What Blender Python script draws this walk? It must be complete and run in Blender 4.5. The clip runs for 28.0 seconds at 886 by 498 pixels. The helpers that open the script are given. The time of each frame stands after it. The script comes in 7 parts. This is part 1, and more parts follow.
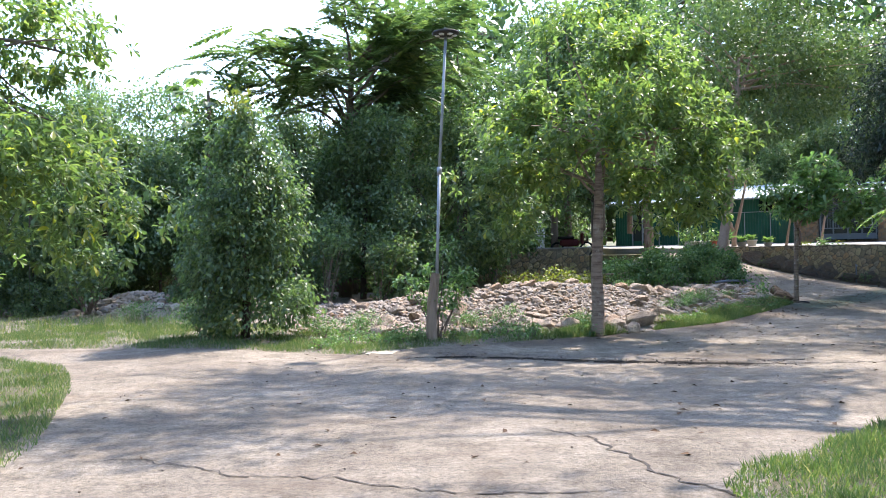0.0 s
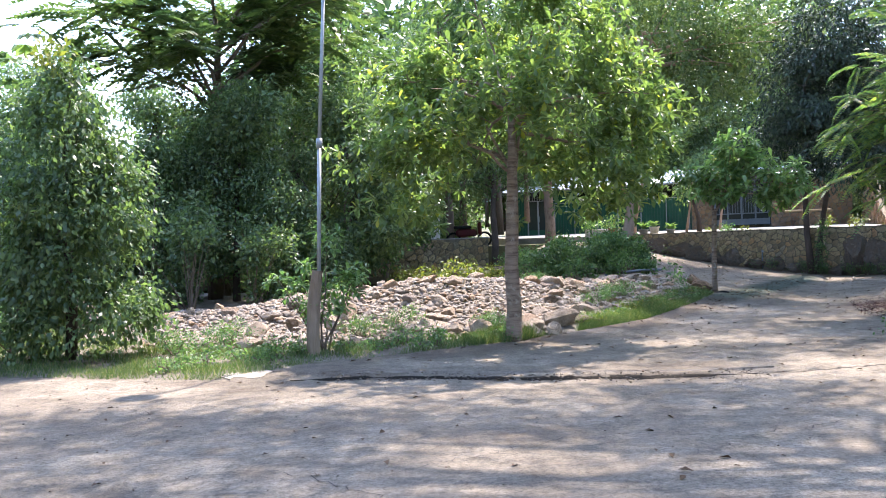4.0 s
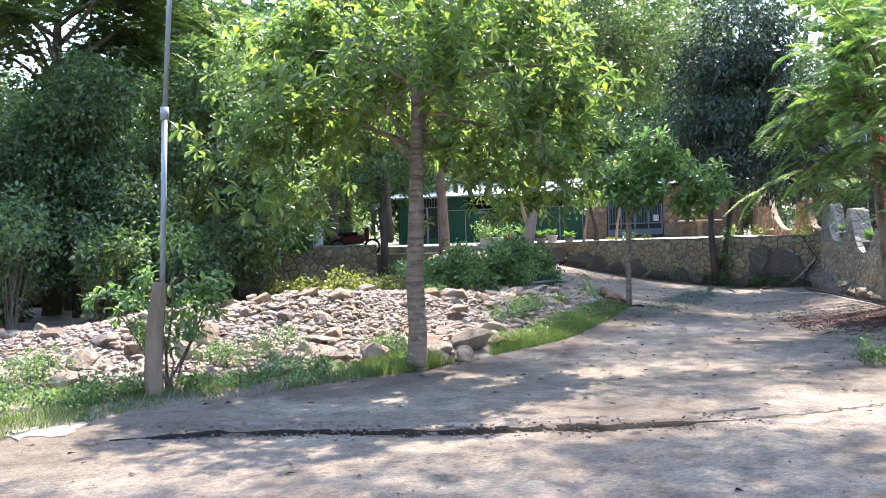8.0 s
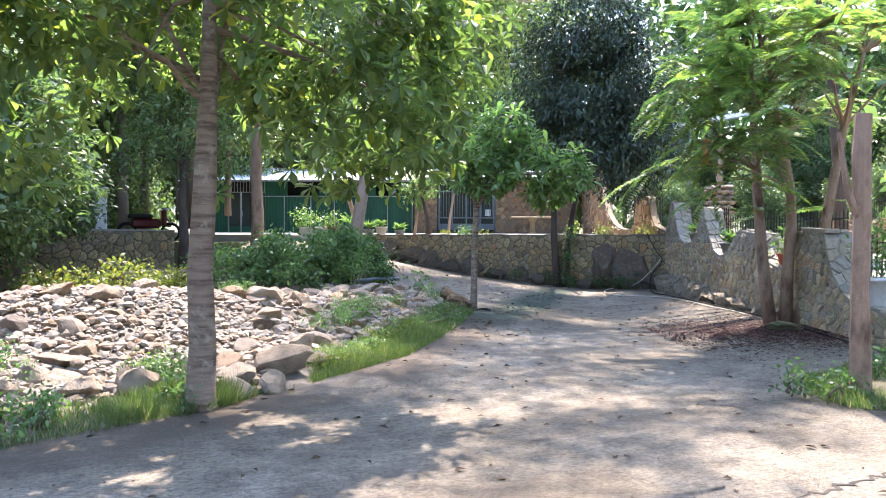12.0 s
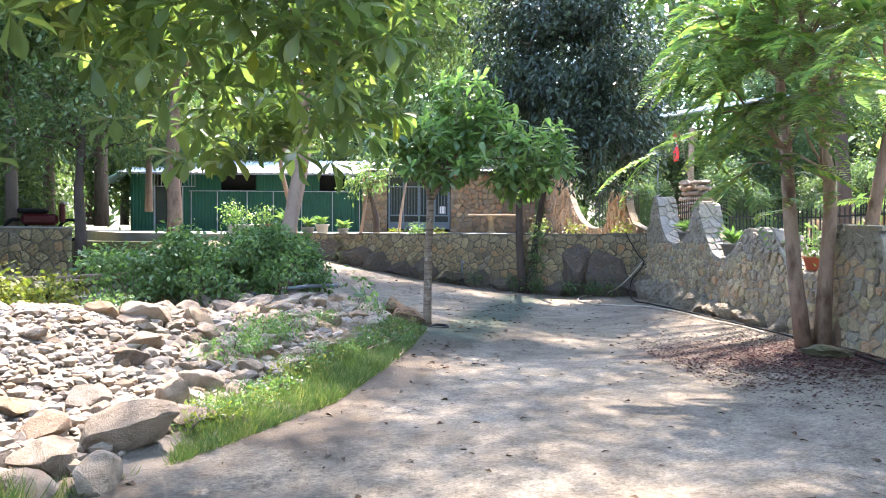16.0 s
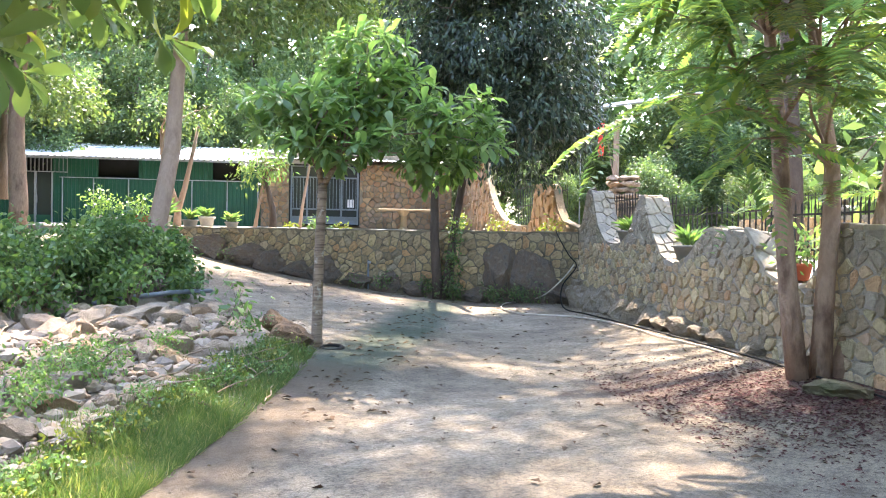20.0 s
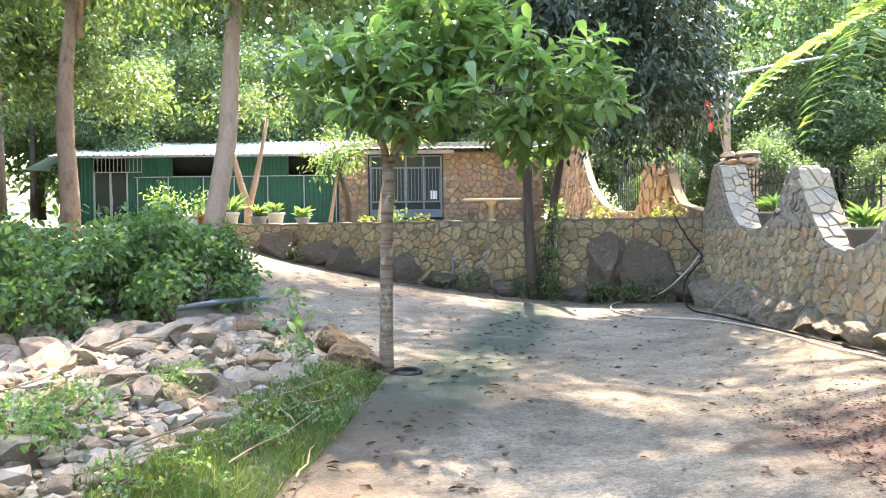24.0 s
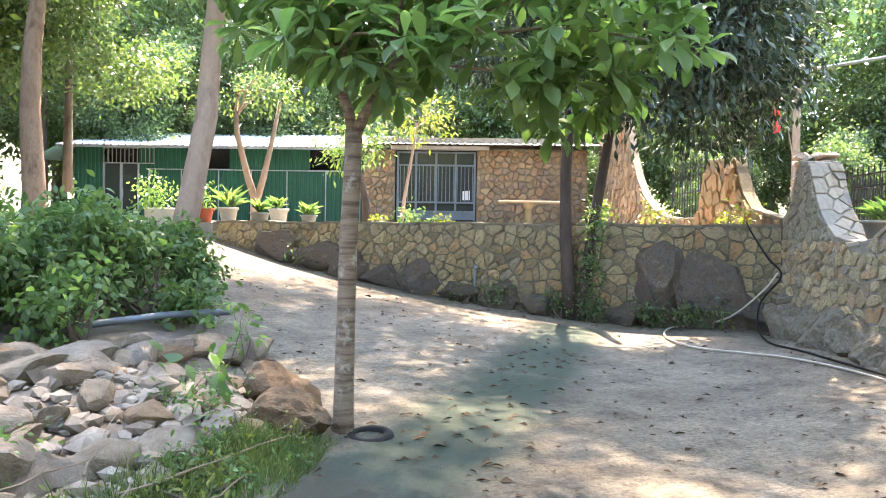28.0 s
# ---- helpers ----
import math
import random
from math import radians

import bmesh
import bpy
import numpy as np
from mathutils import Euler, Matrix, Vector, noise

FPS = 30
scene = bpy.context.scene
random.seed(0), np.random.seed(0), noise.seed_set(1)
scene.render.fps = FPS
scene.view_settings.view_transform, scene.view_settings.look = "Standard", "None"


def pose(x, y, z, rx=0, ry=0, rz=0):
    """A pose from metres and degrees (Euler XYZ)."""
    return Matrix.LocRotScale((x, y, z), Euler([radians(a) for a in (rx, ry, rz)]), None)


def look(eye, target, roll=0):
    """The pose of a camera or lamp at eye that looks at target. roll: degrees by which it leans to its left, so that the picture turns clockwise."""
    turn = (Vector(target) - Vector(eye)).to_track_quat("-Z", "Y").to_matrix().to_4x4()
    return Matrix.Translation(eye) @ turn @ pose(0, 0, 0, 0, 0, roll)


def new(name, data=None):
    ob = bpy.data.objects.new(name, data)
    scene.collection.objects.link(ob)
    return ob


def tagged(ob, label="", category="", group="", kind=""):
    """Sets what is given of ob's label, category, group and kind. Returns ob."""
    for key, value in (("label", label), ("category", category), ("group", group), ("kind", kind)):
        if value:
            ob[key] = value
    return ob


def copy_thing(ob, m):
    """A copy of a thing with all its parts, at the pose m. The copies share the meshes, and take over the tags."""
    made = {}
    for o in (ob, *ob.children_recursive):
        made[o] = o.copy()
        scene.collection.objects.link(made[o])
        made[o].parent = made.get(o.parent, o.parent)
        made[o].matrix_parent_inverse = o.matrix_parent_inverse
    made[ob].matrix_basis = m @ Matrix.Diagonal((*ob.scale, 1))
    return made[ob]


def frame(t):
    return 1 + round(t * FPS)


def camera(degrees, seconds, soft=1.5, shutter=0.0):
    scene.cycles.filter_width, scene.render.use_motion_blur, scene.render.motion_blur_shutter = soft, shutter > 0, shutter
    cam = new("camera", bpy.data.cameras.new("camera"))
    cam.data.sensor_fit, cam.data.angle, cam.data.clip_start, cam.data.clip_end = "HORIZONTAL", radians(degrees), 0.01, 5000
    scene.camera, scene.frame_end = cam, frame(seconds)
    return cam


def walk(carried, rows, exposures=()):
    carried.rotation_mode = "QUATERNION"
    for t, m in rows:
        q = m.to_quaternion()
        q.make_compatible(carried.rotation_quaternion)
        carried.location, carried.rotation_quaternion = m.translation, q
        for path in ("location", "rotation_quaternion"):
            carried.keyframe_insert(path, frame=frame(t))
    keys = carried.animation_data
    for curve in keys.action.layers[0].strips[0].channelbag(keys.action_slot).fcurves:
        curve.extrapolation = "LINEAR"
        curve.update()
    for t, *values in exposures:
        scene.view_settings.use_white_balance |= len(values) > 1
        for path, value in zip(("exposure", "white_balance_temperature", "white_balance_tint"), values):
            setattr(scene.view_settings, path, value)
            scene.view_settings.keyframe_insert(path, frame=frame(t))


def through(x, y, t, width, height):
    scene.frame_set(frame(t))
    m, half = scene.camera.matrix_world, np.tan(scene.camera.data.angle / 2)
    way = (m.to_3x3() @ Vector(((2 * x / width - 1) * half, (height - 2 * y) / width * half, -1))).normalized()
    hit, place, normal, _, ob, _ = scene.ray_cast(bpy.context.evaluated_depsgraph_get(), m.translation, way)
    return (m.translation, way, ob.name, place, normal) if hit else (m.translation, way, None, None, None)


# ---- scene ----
cam = camera(58.3, 28.0, soft=1.0)
PATH = [
    (0, (0.308, 0.194, 1.428), (0.279, 2.194, 1.435), -1.0),
    (0.5, (0.306, 0.568, 1.424), (0.323, 2.568, 1.39), -1.4),
    (1, (0.295, 0.921, 1.432), (0.335, 2.92, 1.415), -1.4),
    (1.5, (0.259, 1.298, 1.433), (0.3, 3.298, 1.417), -1.4),
    (2, (0.292, 1.688, 1.421), (0.376, 3.686, 1.389), -1.8),
    (2.5, (0.297, 2.032, 1.411), (0.445, 4.026, 1.384), -1.6),
    (3, (0.296, 2.406, 1.396), (0.539, 4.391, 1.376), -1.8),
    (3.5, (0.344, 2.778, 1.393), (0.575, 4.764, 1.383), -2.2),
    (5.5, (0.328, 3.912, 1.382), (0.716, 5.873, 1.326), -1.0),
    (6, (0.338, 4.263, 1.383), (0.762, 6.217, 1.336), -1.1),
    (6.5, (0.434, 4.659, 1.374), (0.915, 6.6, 1.337), -1.3),
    (7, (0.477, 5.029, 1.359), (0.969, 6.967, 1.334), -1.0),
    (7.5, (0.504, 5.382, 1.352), (1.032, 7.311, 1.346), -1.2),
    (8, (0.623, 5.783, 1.327), (1.164, 7.708, 1.325), -1.6),
    (8.5, (0.697, 6.186, 1.308), (1.267, 8.103, 1.293), -1.0),
    (9, (0.774, 6.522, 1.314), (1.43, 8.411, 1.287), -0.7),
    (9.5, (0.904, 6.918, 1.307), (1.616, 8.787, 1.277), -0.6),
    (10, (1.012, 7.328, 1.289), (1.768, 9.18, 1.263), -0.4),
    (10.5, (1.152, 7.708, 1.262), (1.963, 9.536, 1.238), -0.6),
    (11, (1.322, 8.081, 1.246), (2.182, 9.886, 1.221), -0.1),
    (11.5, (1.464, 8.474, 1.246), (2.375, 10.255, 1.219), 0.4),
    (12, (1.634, 8.81, 1.256), (2.591, 10.566, 1.233), 0.2),
    (12.5, (1.796, 9.139, 1.275), (2.779, 10.881, 1.274), 0.3),
    (13, (1.957, 9.515, 1.296), (3.01, 11.216, 1.306), 0.6),
    (13.5, (2.156, 9.824, 1.288), (3.232, 11.51, 1.289), 0.2),
    (15.5, (3.017, 11.145, 1.266), (4.065, 12.848, 1.262), 0.5),
    (16, (3.215, 11.484, 1.251), (4.274, 13.18, 1.228), 0.3),
    (16.5, (3.44, 11.801, 1.239), (4.501, 13.496, 1.208), 0.4),
    (17, (3.648, 12.141, 1.219), (4.716, 13.832, 1.18), 0.7),
    (17.5, (3.858, 12.421, 1.192), (4.965, 14.085, 1.147), 0.3),
    (18, (4.101, 12.712, 1.176), (5.278, 14.329, 1.149), 0.7),
    (18.5, (4.298, 12.996, 1.193), (5.574, 14.536, 1.173), 1.3),
    (19, (4.513, 13.248, 1.194), (5.766, 14.806, 1.181), 0.7),
    (19.5, (4.697, 13.422, 1.232), (5.912, 15.011, 1.214), 0.6),
    (20, (4.869, 13.684, 1.258), (6.105, 15.256, 1.23), 1.0),
    (20.5, (4.973, 13.861, 1.265), (6.211, 15.431, 1.237), 0.2),
    (22.5, (5.642, 14.863, 1.254), (6.828, 16.473, 1.194), -0.5),
    (23, (5.854, 15.108, 1.232), (7.0, 16.747, 1.196), -0.7),
    (23.5, (6.033, 15.378, 1.241), (7.114, 17.061, 1.202), -0.6),
    (24, (6.199, 15.619, 1.237), (7.254, 17.317, 1.19), -0.7),
    (24.5, (6.433, 15.881, 1.237), (7.454, 17.6, 1.18), -0.3),
    (25, (6.615, 16.151, 1.245), (7.646, 17.864, 1.183), 0.3),
    (25.5, (6.787, 16.353, 1.235), (7.825, 18.061, 1.173), -0.2),
    (26, (7.04, 16.584, 1.232), (8.079, 18.293, 1.197), -0.4),
    (26.5, (7.24, 16.824, 1.222), (8.287, 18.528, 1.199), 0.4),
    (27, (7.42, 17.04, 1.218), (8.464, 18.745, 1.2), 0.9),
    (27.5, (7.665, 17.274, 1.216), (8.685, 18.994, 1.192), 0.6),
    (28, (7.832, 17.514, 1.206), (8.793, 19.267, 1.171), 0.9),
]
EXPOSURES = [(0, 2.8, 6500, 18), (3, 3.0, 6600, 20), (6, 3.2, 6650, 21), (9, 3.4, 6650, 21), (12, 3.5, 6700, 21), (16, 3.9, 6900, 20), (20, 4.15, 7500, 20), (24, 4.4, 7900, 19), (28, 4.4, 7900, 19)]
walk(cam, [(t, look(eye, target, roll)) for t, eye, target, roll in PATH], EXPOSURES)


# ---- world, sun, exposure ----
SUN_AZ, SUN_EL = math.atan2(0.78, 0.62), radians(58)
sun_way = Vector((math.cos(SUN_AZ) * math.cos(SUN_EL), math.sin(SUN_AZ) * math.cos(SUN_EL), math.sin(SUN_EL)))
world = bpy.data.worlds.new("sky")
scene.world = world
world.use_nodes = True
wn = world.node_tree
sky = wn.nodes.new("ShaderNodeTexSky")
sky.sky_type, sky.sun_disc = "NISHITA", False
sky.sun_elevation, sky.sun_rotation = SUN_EL, math.pi / 2 - SUN_AZ
sky.air_density, sky.dust_density, sky.ozone_density = 1.0, 0.5, 1.0
wn.links.new(sky.outputs[0], wn.nodes["Background"].inputs[0])
wn.nodes["Background"].inputs[1].default_value = 0.15
lamp = bpy.data.lights.new("sun", "SUN")
lamp.energy, lamp.angle, lamp.color = 2.0, radians(0.8), (1.0, 0.95, 0.86)
sun = new("sun", lamp)
sun.matrix_world = look(sun_way * 100, (0, 0, 0))


# ---- helpers of the scene ----
def smooth(a, b, x):
    k = np.clip((x - a) / (b - a), 0, 1)
    return k * k * (3 - 2 * k)


def ramp_level(x, y):
    q = -0.56 * (x - 12) + 0.83 * (y - 22)
    r = 0.07 * np.maximum(0, q + 0.5) + 0.012 * np.maximum(0, q - 3) ** 2
    return np.minimum(r, 1.5) * smooth(5.2, 8.6, x) * smooth(15, 19, y)


def level(x, y):
    """Height of the paved ground."""
    x, y = np.asarray(x, float), np.asarray(y, float)
    z = -0.025 * np.clip(y, 0, 12.2) - 0.012 * np.clip(y - 12.2, 0, 3) + 0.02 * np.clip(y - 15.2, 0, 2)
    w = (x - 17.5) * 0.866 - (y - 25.1) * 0.5
    z = z + ramp_level(x, y) + 0.2 * smooth(-2.5, 0, w) * smooth(8, 12, y)
    z = z + 0.05 * smooth(-1.5, -4.5, x) * smooth(4, 8, y)
    return z


def terrace(x, y):
    return 1.34 + 0.018 * np.maximum(0, (x - 15) * 0.5 + (y - 29) * 0.86)


def noise2(x, y, s=1.0, seed=0.0):
    return noise.noise(Vector((x * s + seed, y * s - seed, seed)))


class Mesh:
    """Collects points and faces for one mesh."""

    def __init__(self):
        self.v, self.f, self.n = [], [], 0

    def add(self, verts, faces):
        verts = np.asarray(verts, float).reshape(-1, 3)
        self.v.append(verts)
        self.f.extend([tuple(i + self.n for i in f) for f in faces])
        self.n += len(verts)
        return self

    def data(self, name):
        me = bpy.data.meshes.new(name)
        me.from_pydata(np.concatenate(self.v).tolist() if self.v else [], [], self.f)
        me.update()
        return me


def arrays(name, verts, tris):
    """A mesh from arrays of points and triangles."""
    me = bpy.data.meshes.new(name)
    verts, tris = np.asarray(verts, np.float32), np.asarray(tris, np.int32)
    me.vertices.add(len(verts))
    me.vertices.foreach_set("co", verts.ravel())
    me.loops.add(tris.size)
    me.loops.foreach_set("vertex_index", tris.ravel())
    me.polygons.add(len(tris))
    me.polygons.foreach_set("loop_start", np.arange(0, tris.size, 3, dtype=np.int32))
    me.update(calc_edges=True)
    return me


def soft(me):
    me.polygons.foreach_set("use_smooth", [True] * len(me.polygons))
    return me


def part(name, me, material, parent=None, label=""):
    """Links a mesh (Mesh, bmesh or mesh data) as one object under a thing or a part."""
    if isinstance(me, Mesh):
        me = me.data(name)
    elif isinstance(me, bmesh.types.BMesh):
        bm, me = me, bpy.data.meshes.new(name)
        bm.to_mesh(me)
        bm.free()
    if not me.materials:
        me.materials.append(material)
    ob = new(name, me)
    if parent is not None:
        ob.parent = parent
    if label:
        ob["label"] = label
    return ob


def thing(name, at=(0, 0, 0), label="", category="", group="", kind=""):
    ob = new(name)
    ob.location = at
    return tagged(ob, label, category, group, kind)


def box(m, c, size, rz=0.0, bevel=0.0):
    """A box with chamfered upright edges and rim, centred at c."""
    sx, sy, sz = (s / 2 for s in size)
    b = min(bevel, sx * 0.6, sy * 0.6, sz * 0.6)
    cr, sr = math.cos(rz), math.sin(rz)
    if b <= 0:
        pts = [(x, y, z) for z in (-sz, sz) for x, y in ((-sx, -sy), (sx, -sy), (sx, sy), (-sx, sy))]
        faces = [(3, 2, 1, 0), (4, 5, 6, 7), (0, 1, 5, 4), (1, 2, 6, 5), (2, 3, 7, 6), (3, 0, 4, 7)]
    else:
        pts = []
        for z, i in ((-sz, b), (-sz + b, 0), (sz - b, 0), (sz, b)):
            X, Y, k = sx - i, sy - i, b
            pts += [(x, y, z) for x, y in ((-X + k, -Y), (X - k, -Y), (X, -Y + k), (X, Y - k), (X - k, Y), (-X + k, Y), (-X, Y - k), (-X, -Y + k))]
        faces = [tuple(range(7, -1, -1)), tuple(range(24, 32))]
        for r in range(3):
            faces += [(r * 8 + i, r * 8 + (i + 1) % 8, r * 8 + 8 + (i + 1) % 8, r * 8 + 8 + i) for i in range(8)]
    m.add([(c[0] + x * cr - y * sr, c[1] + x * sr + y * cr, c[2] + z) for x, y, z in pts], faces)
    return m


def tube(m, pts, radii, sides=8, wobble=0.0, seed=0, cap=True):
    """A tapered tube along points."""
    pts = [Vector(p) for p in pts]
    rng = random.Random(seed)
    side = Vector((1, 0.2, 0.1))
    rings = []
    for i, p in enumerate(pts):
        d = (pts[min(i + 1, len(pts) - 1)] - pts[max(i - 1, 0)]).normalized()
        a = (side - d * side.dot(d))
        if a.length < 1e-3:
            a = Vector((0, 1, 0)) - d * d.y
        a.normalize()
        b = d.cross(a)
        rings.append([p + (a * math.cos(2 * math.pi * k / sides) + b * math.sin(2 * math.pi * k / sides)) * radii[i] * (1 + wobble * rng.uniform(-1, 1)) for k in range(sides)])
    faces = []
    for i in range(len(pts) - 1):
        faces += [(i * sides + k, i * sides + (k + 1) % sides, (i + 1) * sides + (k + 1) % sides, (i + 1) * sides + k) for k in range(sides)]
    if cap:
        faces += [tuple(range(sides - 1, -1, -1)), tuple(range((len(pts) - 1) * sides, len(pts) * sides))]
    m.add([v for r in rings for v in r], faces)
    return m


def lathe(m, profile, at=(0, 0, 0), sides=16):
    """A turned shape from (radius, height) pairs."""
    v, f = [], []
    for r, z in profile:
        v += [(at[0] + r * math.cos(2 * math.pi * k / sides), at[1] + r * math.sin(2 * math.pi * k / sides), at[2] + z) for k in range(sides)]
    for i in range(len(profile) - 1):
        f += [(i * sides + k, i * sides + (k + 1) % sides, (i + 1) * sides + (k + 1) % sides, (i + 1) * sides + k) for k in range(sides)]
    f += [tuple(range(sides - 1, -1, -1)), tuple(range((len(profile) - 1) * sides, len(profile) * sides))]
    m.add(v, f)
    return m


def wander(a, b, n=7, amount=0.1, seed=0, sag=0.0):
    """Points from a to b along a slightly crooked line."""
    rng = random.Random(seed)
    a, b = Vector(a), Vector(b)
    out, off = [], Vector((0, 0, 0))
    for i in range(n):
        k = i / (n - 1)
        off = off * 0.6 + Vector((rng.uniform(-1, 1), rng.uniform(-1, 1), rng.uniform(-0.5, 0.5))) * amount
        out.append(a.lerp(b, k) + off * math.sin(math.pi * k) + Vector((0, 0, sag * math.sin(math.pi * k))))
    return out


def inside(poly, x, y):
    """Whether points lie in a polygon."""
    x, y = np.asarray(x), np.asarray(y)
    r = np.zeros(x.shape, bool)
    for (x0, y0), (x1, y1) in zip(poly, poly[1:] + poly[:1]):
        if y0 != y1:
            r ^= ((y0 > y) != (y1 > y)) & (x < (x1 - x0) * (y - y0) / (y1 - y0) + x0)
    return r


def ragged(poly, step=0.25, amount=0.05, seed=0):
    """The outline of a polygon with short, uneven edges."""
    rng, out = random.Random(seed), []
    for (x0, y0), (x1, y1) in zip(poly, poly[1:] + poly[:1]):
        n = max(1, int(min(40, math.hypot(x1 - x0, y1 - y0) / step)))
        for i in range(n):
            k = i / n
            out.append((x0 + (x1 - x0) * k + rng.uniform(-1, 1) * amount, y0 + (y1 - y0) * k + rng.uniform(-1, 1) * amount))
    return out


def sheet(name, poly, step, height, material, skirt=0.0, box_=None):
    """A surface over a polygon at height(x, y), with an edge that goes down by skirt."""
    from mathutils.geometry import delaunay_2d_cdt
    xs, ys = [p[0] for p in poly], [p[1] for p in poly]
    x0, x1, y0, y1 = box_ or (min(xs), max(xs), min(ys), max(ys))
    gx, gy = np.meshgrid(np.arange(max(x0, min(xs)), min(x1, max(xs)), step), np.arange(max(y0, min(ys)), min(y1, max(ys)), step))
    jit = np.random.RandomState(3).uniform(-0.2, 0.2, (2, *gx.shape)) * step
    gx, gy = (gx + jit[0]).ravel(), (gy + jit[1]).ravel()
    keep = inside(poly, gx, gy)
    pts = [Vector(p) for p in poly] + [Vector(p) for p in zip(gx[keep], gy[keep])]
    n = len(poly)
    v, _, f, _, _, _ = delaunay_2d_cdt(pts, [], [list(range(n))], 1, 1e-5)
    co = [(p[0], p[1], float(height(p[0], p[1]))) for p in v]
    faces = [tuple(t) for t in f]
    m = Mesh()
    m.add(co, faces)
    if skirt:
        ring = [(p[0], p[1], float(height(p[0], p[1]))) for p in poly]
        m.add(ring + [(x, y, z - skirt) for x, y, z in ring], [(i, i + n, (i + 1) % n + n, (i + 1) % n) for i in range(n)])
    me = m.data(name)
    up = sum(p.normal.z for p in list(me.polygons)[:50])
    if up < 0:
        me.flip_normals()
    return part(name, me, material)


# ---- materials ----
def nodes_of(name):
    m = bpy.data.materials.new(name)
    m.use_nodes = True
    return m, m.node_tree, m.node_tree.nodes["Principled BSDF"]


def coords(t, space="Object"):
    """World-sized coordinates."""
    if space == "World":
        return t.nodes.new("ShaderNodeNewGeometry").outputs["Position"]
    return t.nodes.new("ShaderNodeTexCoord").outputs["Object"]


def tex(t, src, scale, detail=6, rough=0.6, kind="ShaderNodeTexNoise", stretch=None):
    n = t.nodes.new(kind)
    n.inputs["Scale"].default_value = scale
    if kind == "ShaderNodeTexNoise":
        n.inputs["Detail"].default_value, n.inputs["Roughness"].default_value = detail, rough
    if stretch:
        mp = t.nodes.new("ShaderNodeMapping")
        mp.inputs["Scale"].default_value = stretch
        t.links.new(src, mp.inputs[0])
        src = mp.outputs[0]
    t.links.new(src, n.inputs["Vector"])
    return n


def steps(t, fac, stops):
    r = t.nodes.new("ShaderNodeValToRGB")
    while len(r.color_ramp.elements) < len(stops):
        r.color_ramp.elements.new(0.5)
    for e, (p, c) in zip(r.color_ramp.elements, stops):
        e.position, e.color = p, (*c, 1) if len(c) == 3 else c
    t.links.new(fac, r.inputs[0])
    return r.outputs[0]


def blend(t, fac, a, b, how="MIX"):
    n = t.nodes.new("ShaderNodeMix")
    n.data_type, n.blend_type = "RGBA", how
    for sock, val in ((n.inputs[0], fac), (n.inputs[6], a), (n.inputs[7], b)):
        if isinstance(val, (int, float)):
            sock.default_value = val
        elif isinstance(val, tuple):
            sock.default_value = (*val, 1)
        else:
            t.links.new(val, sock)
    return n.outputs[2]


def maths(t, op, a, b=None):
    n = t.nodes.new("ShaderNodeMath")
    n.operation = op
    for sock, val in zip(n.inputs, (a, b)):
        if isinstance(val, (int, float)):
            sock.default_value = val
        elif val is not None:
            t.links.new(val, sock)
    return n.outputs[0]


def relief(t, bsdf, height, strength=0.4, dist=0.02):
    b = t.nodes.new("ShaderNodeBump")
    b.inputs["Strength"].default_value, b.inputs["Distance"].default_value = strength, dist
    t.links.new(height, b.inputs["Height"])
    t.links.new(b.outputs[0], bsdf.inputs["Normal"])


def surface(name, colours, scale=3.0, fine=40.0, rough=0.85, bump=0.4, dist=0.01, space="Object", metal=0.0, random_tint=None, island=False, stretch=None, stain=None, spec=0.3):
    """A mottled material: broad patches and fine grain; random_tint varies it object by object."""
    m, t, p = nodes_of(name)
    co = coords(t, space)
    big, small = tex(t, co, scale, 5, 0.6, stretch=stretch), tex(t, co, fine, 6, 0.7, stretch=stretch)
    n = len(colours)
    col = steps(t, big.outputs[0], [(0.3 + 0.4 * i / max(1, n - 1), c) for i, c in enumerate(colours)])
    col = blend(t, 0.35, col, steps(t, small.outputs[0], [(0.25, (0.45, 0.45, 0.45)), (0.75, (1.0, 1.0, 1.0))]), "MULTIPLY")
    if random_tint:
        src = t.nodes.new("ShaderNodeNewGeometry").outputs["Random Per Island"] if island else t.nodes.new("ShaderNodeObjectInfo").outputs["Random"]
        tint = steps(t, src, [(i / max(1, len(random_tint) - 1), c) for i, c in enumerate(random_tint)])
        col = blend(t, 0.85, col, tint, "MULTIPLY")
    if stain:
        st = tex(t, co, stain[1], 4, 0.65)
        col = blend(t, steps(t, st.outputs[0], [(stain[2], (0, 0, 0)), (stain[2] + 0.15, (1, 1, 1))]), col, stain[0])
    t.links.new(col, p.inputs["Base Color"])
    p.inputs["Roughness"].default_value, p.inputs["Metallic"].default_value = rough, metal
    p.inputs["Specular IOR Level"].default_value = spec
    if bump:
        relief(t, p, maths(t, "ADD", small.outputs[0], big.outputs[0]), bump, dist)
    return m


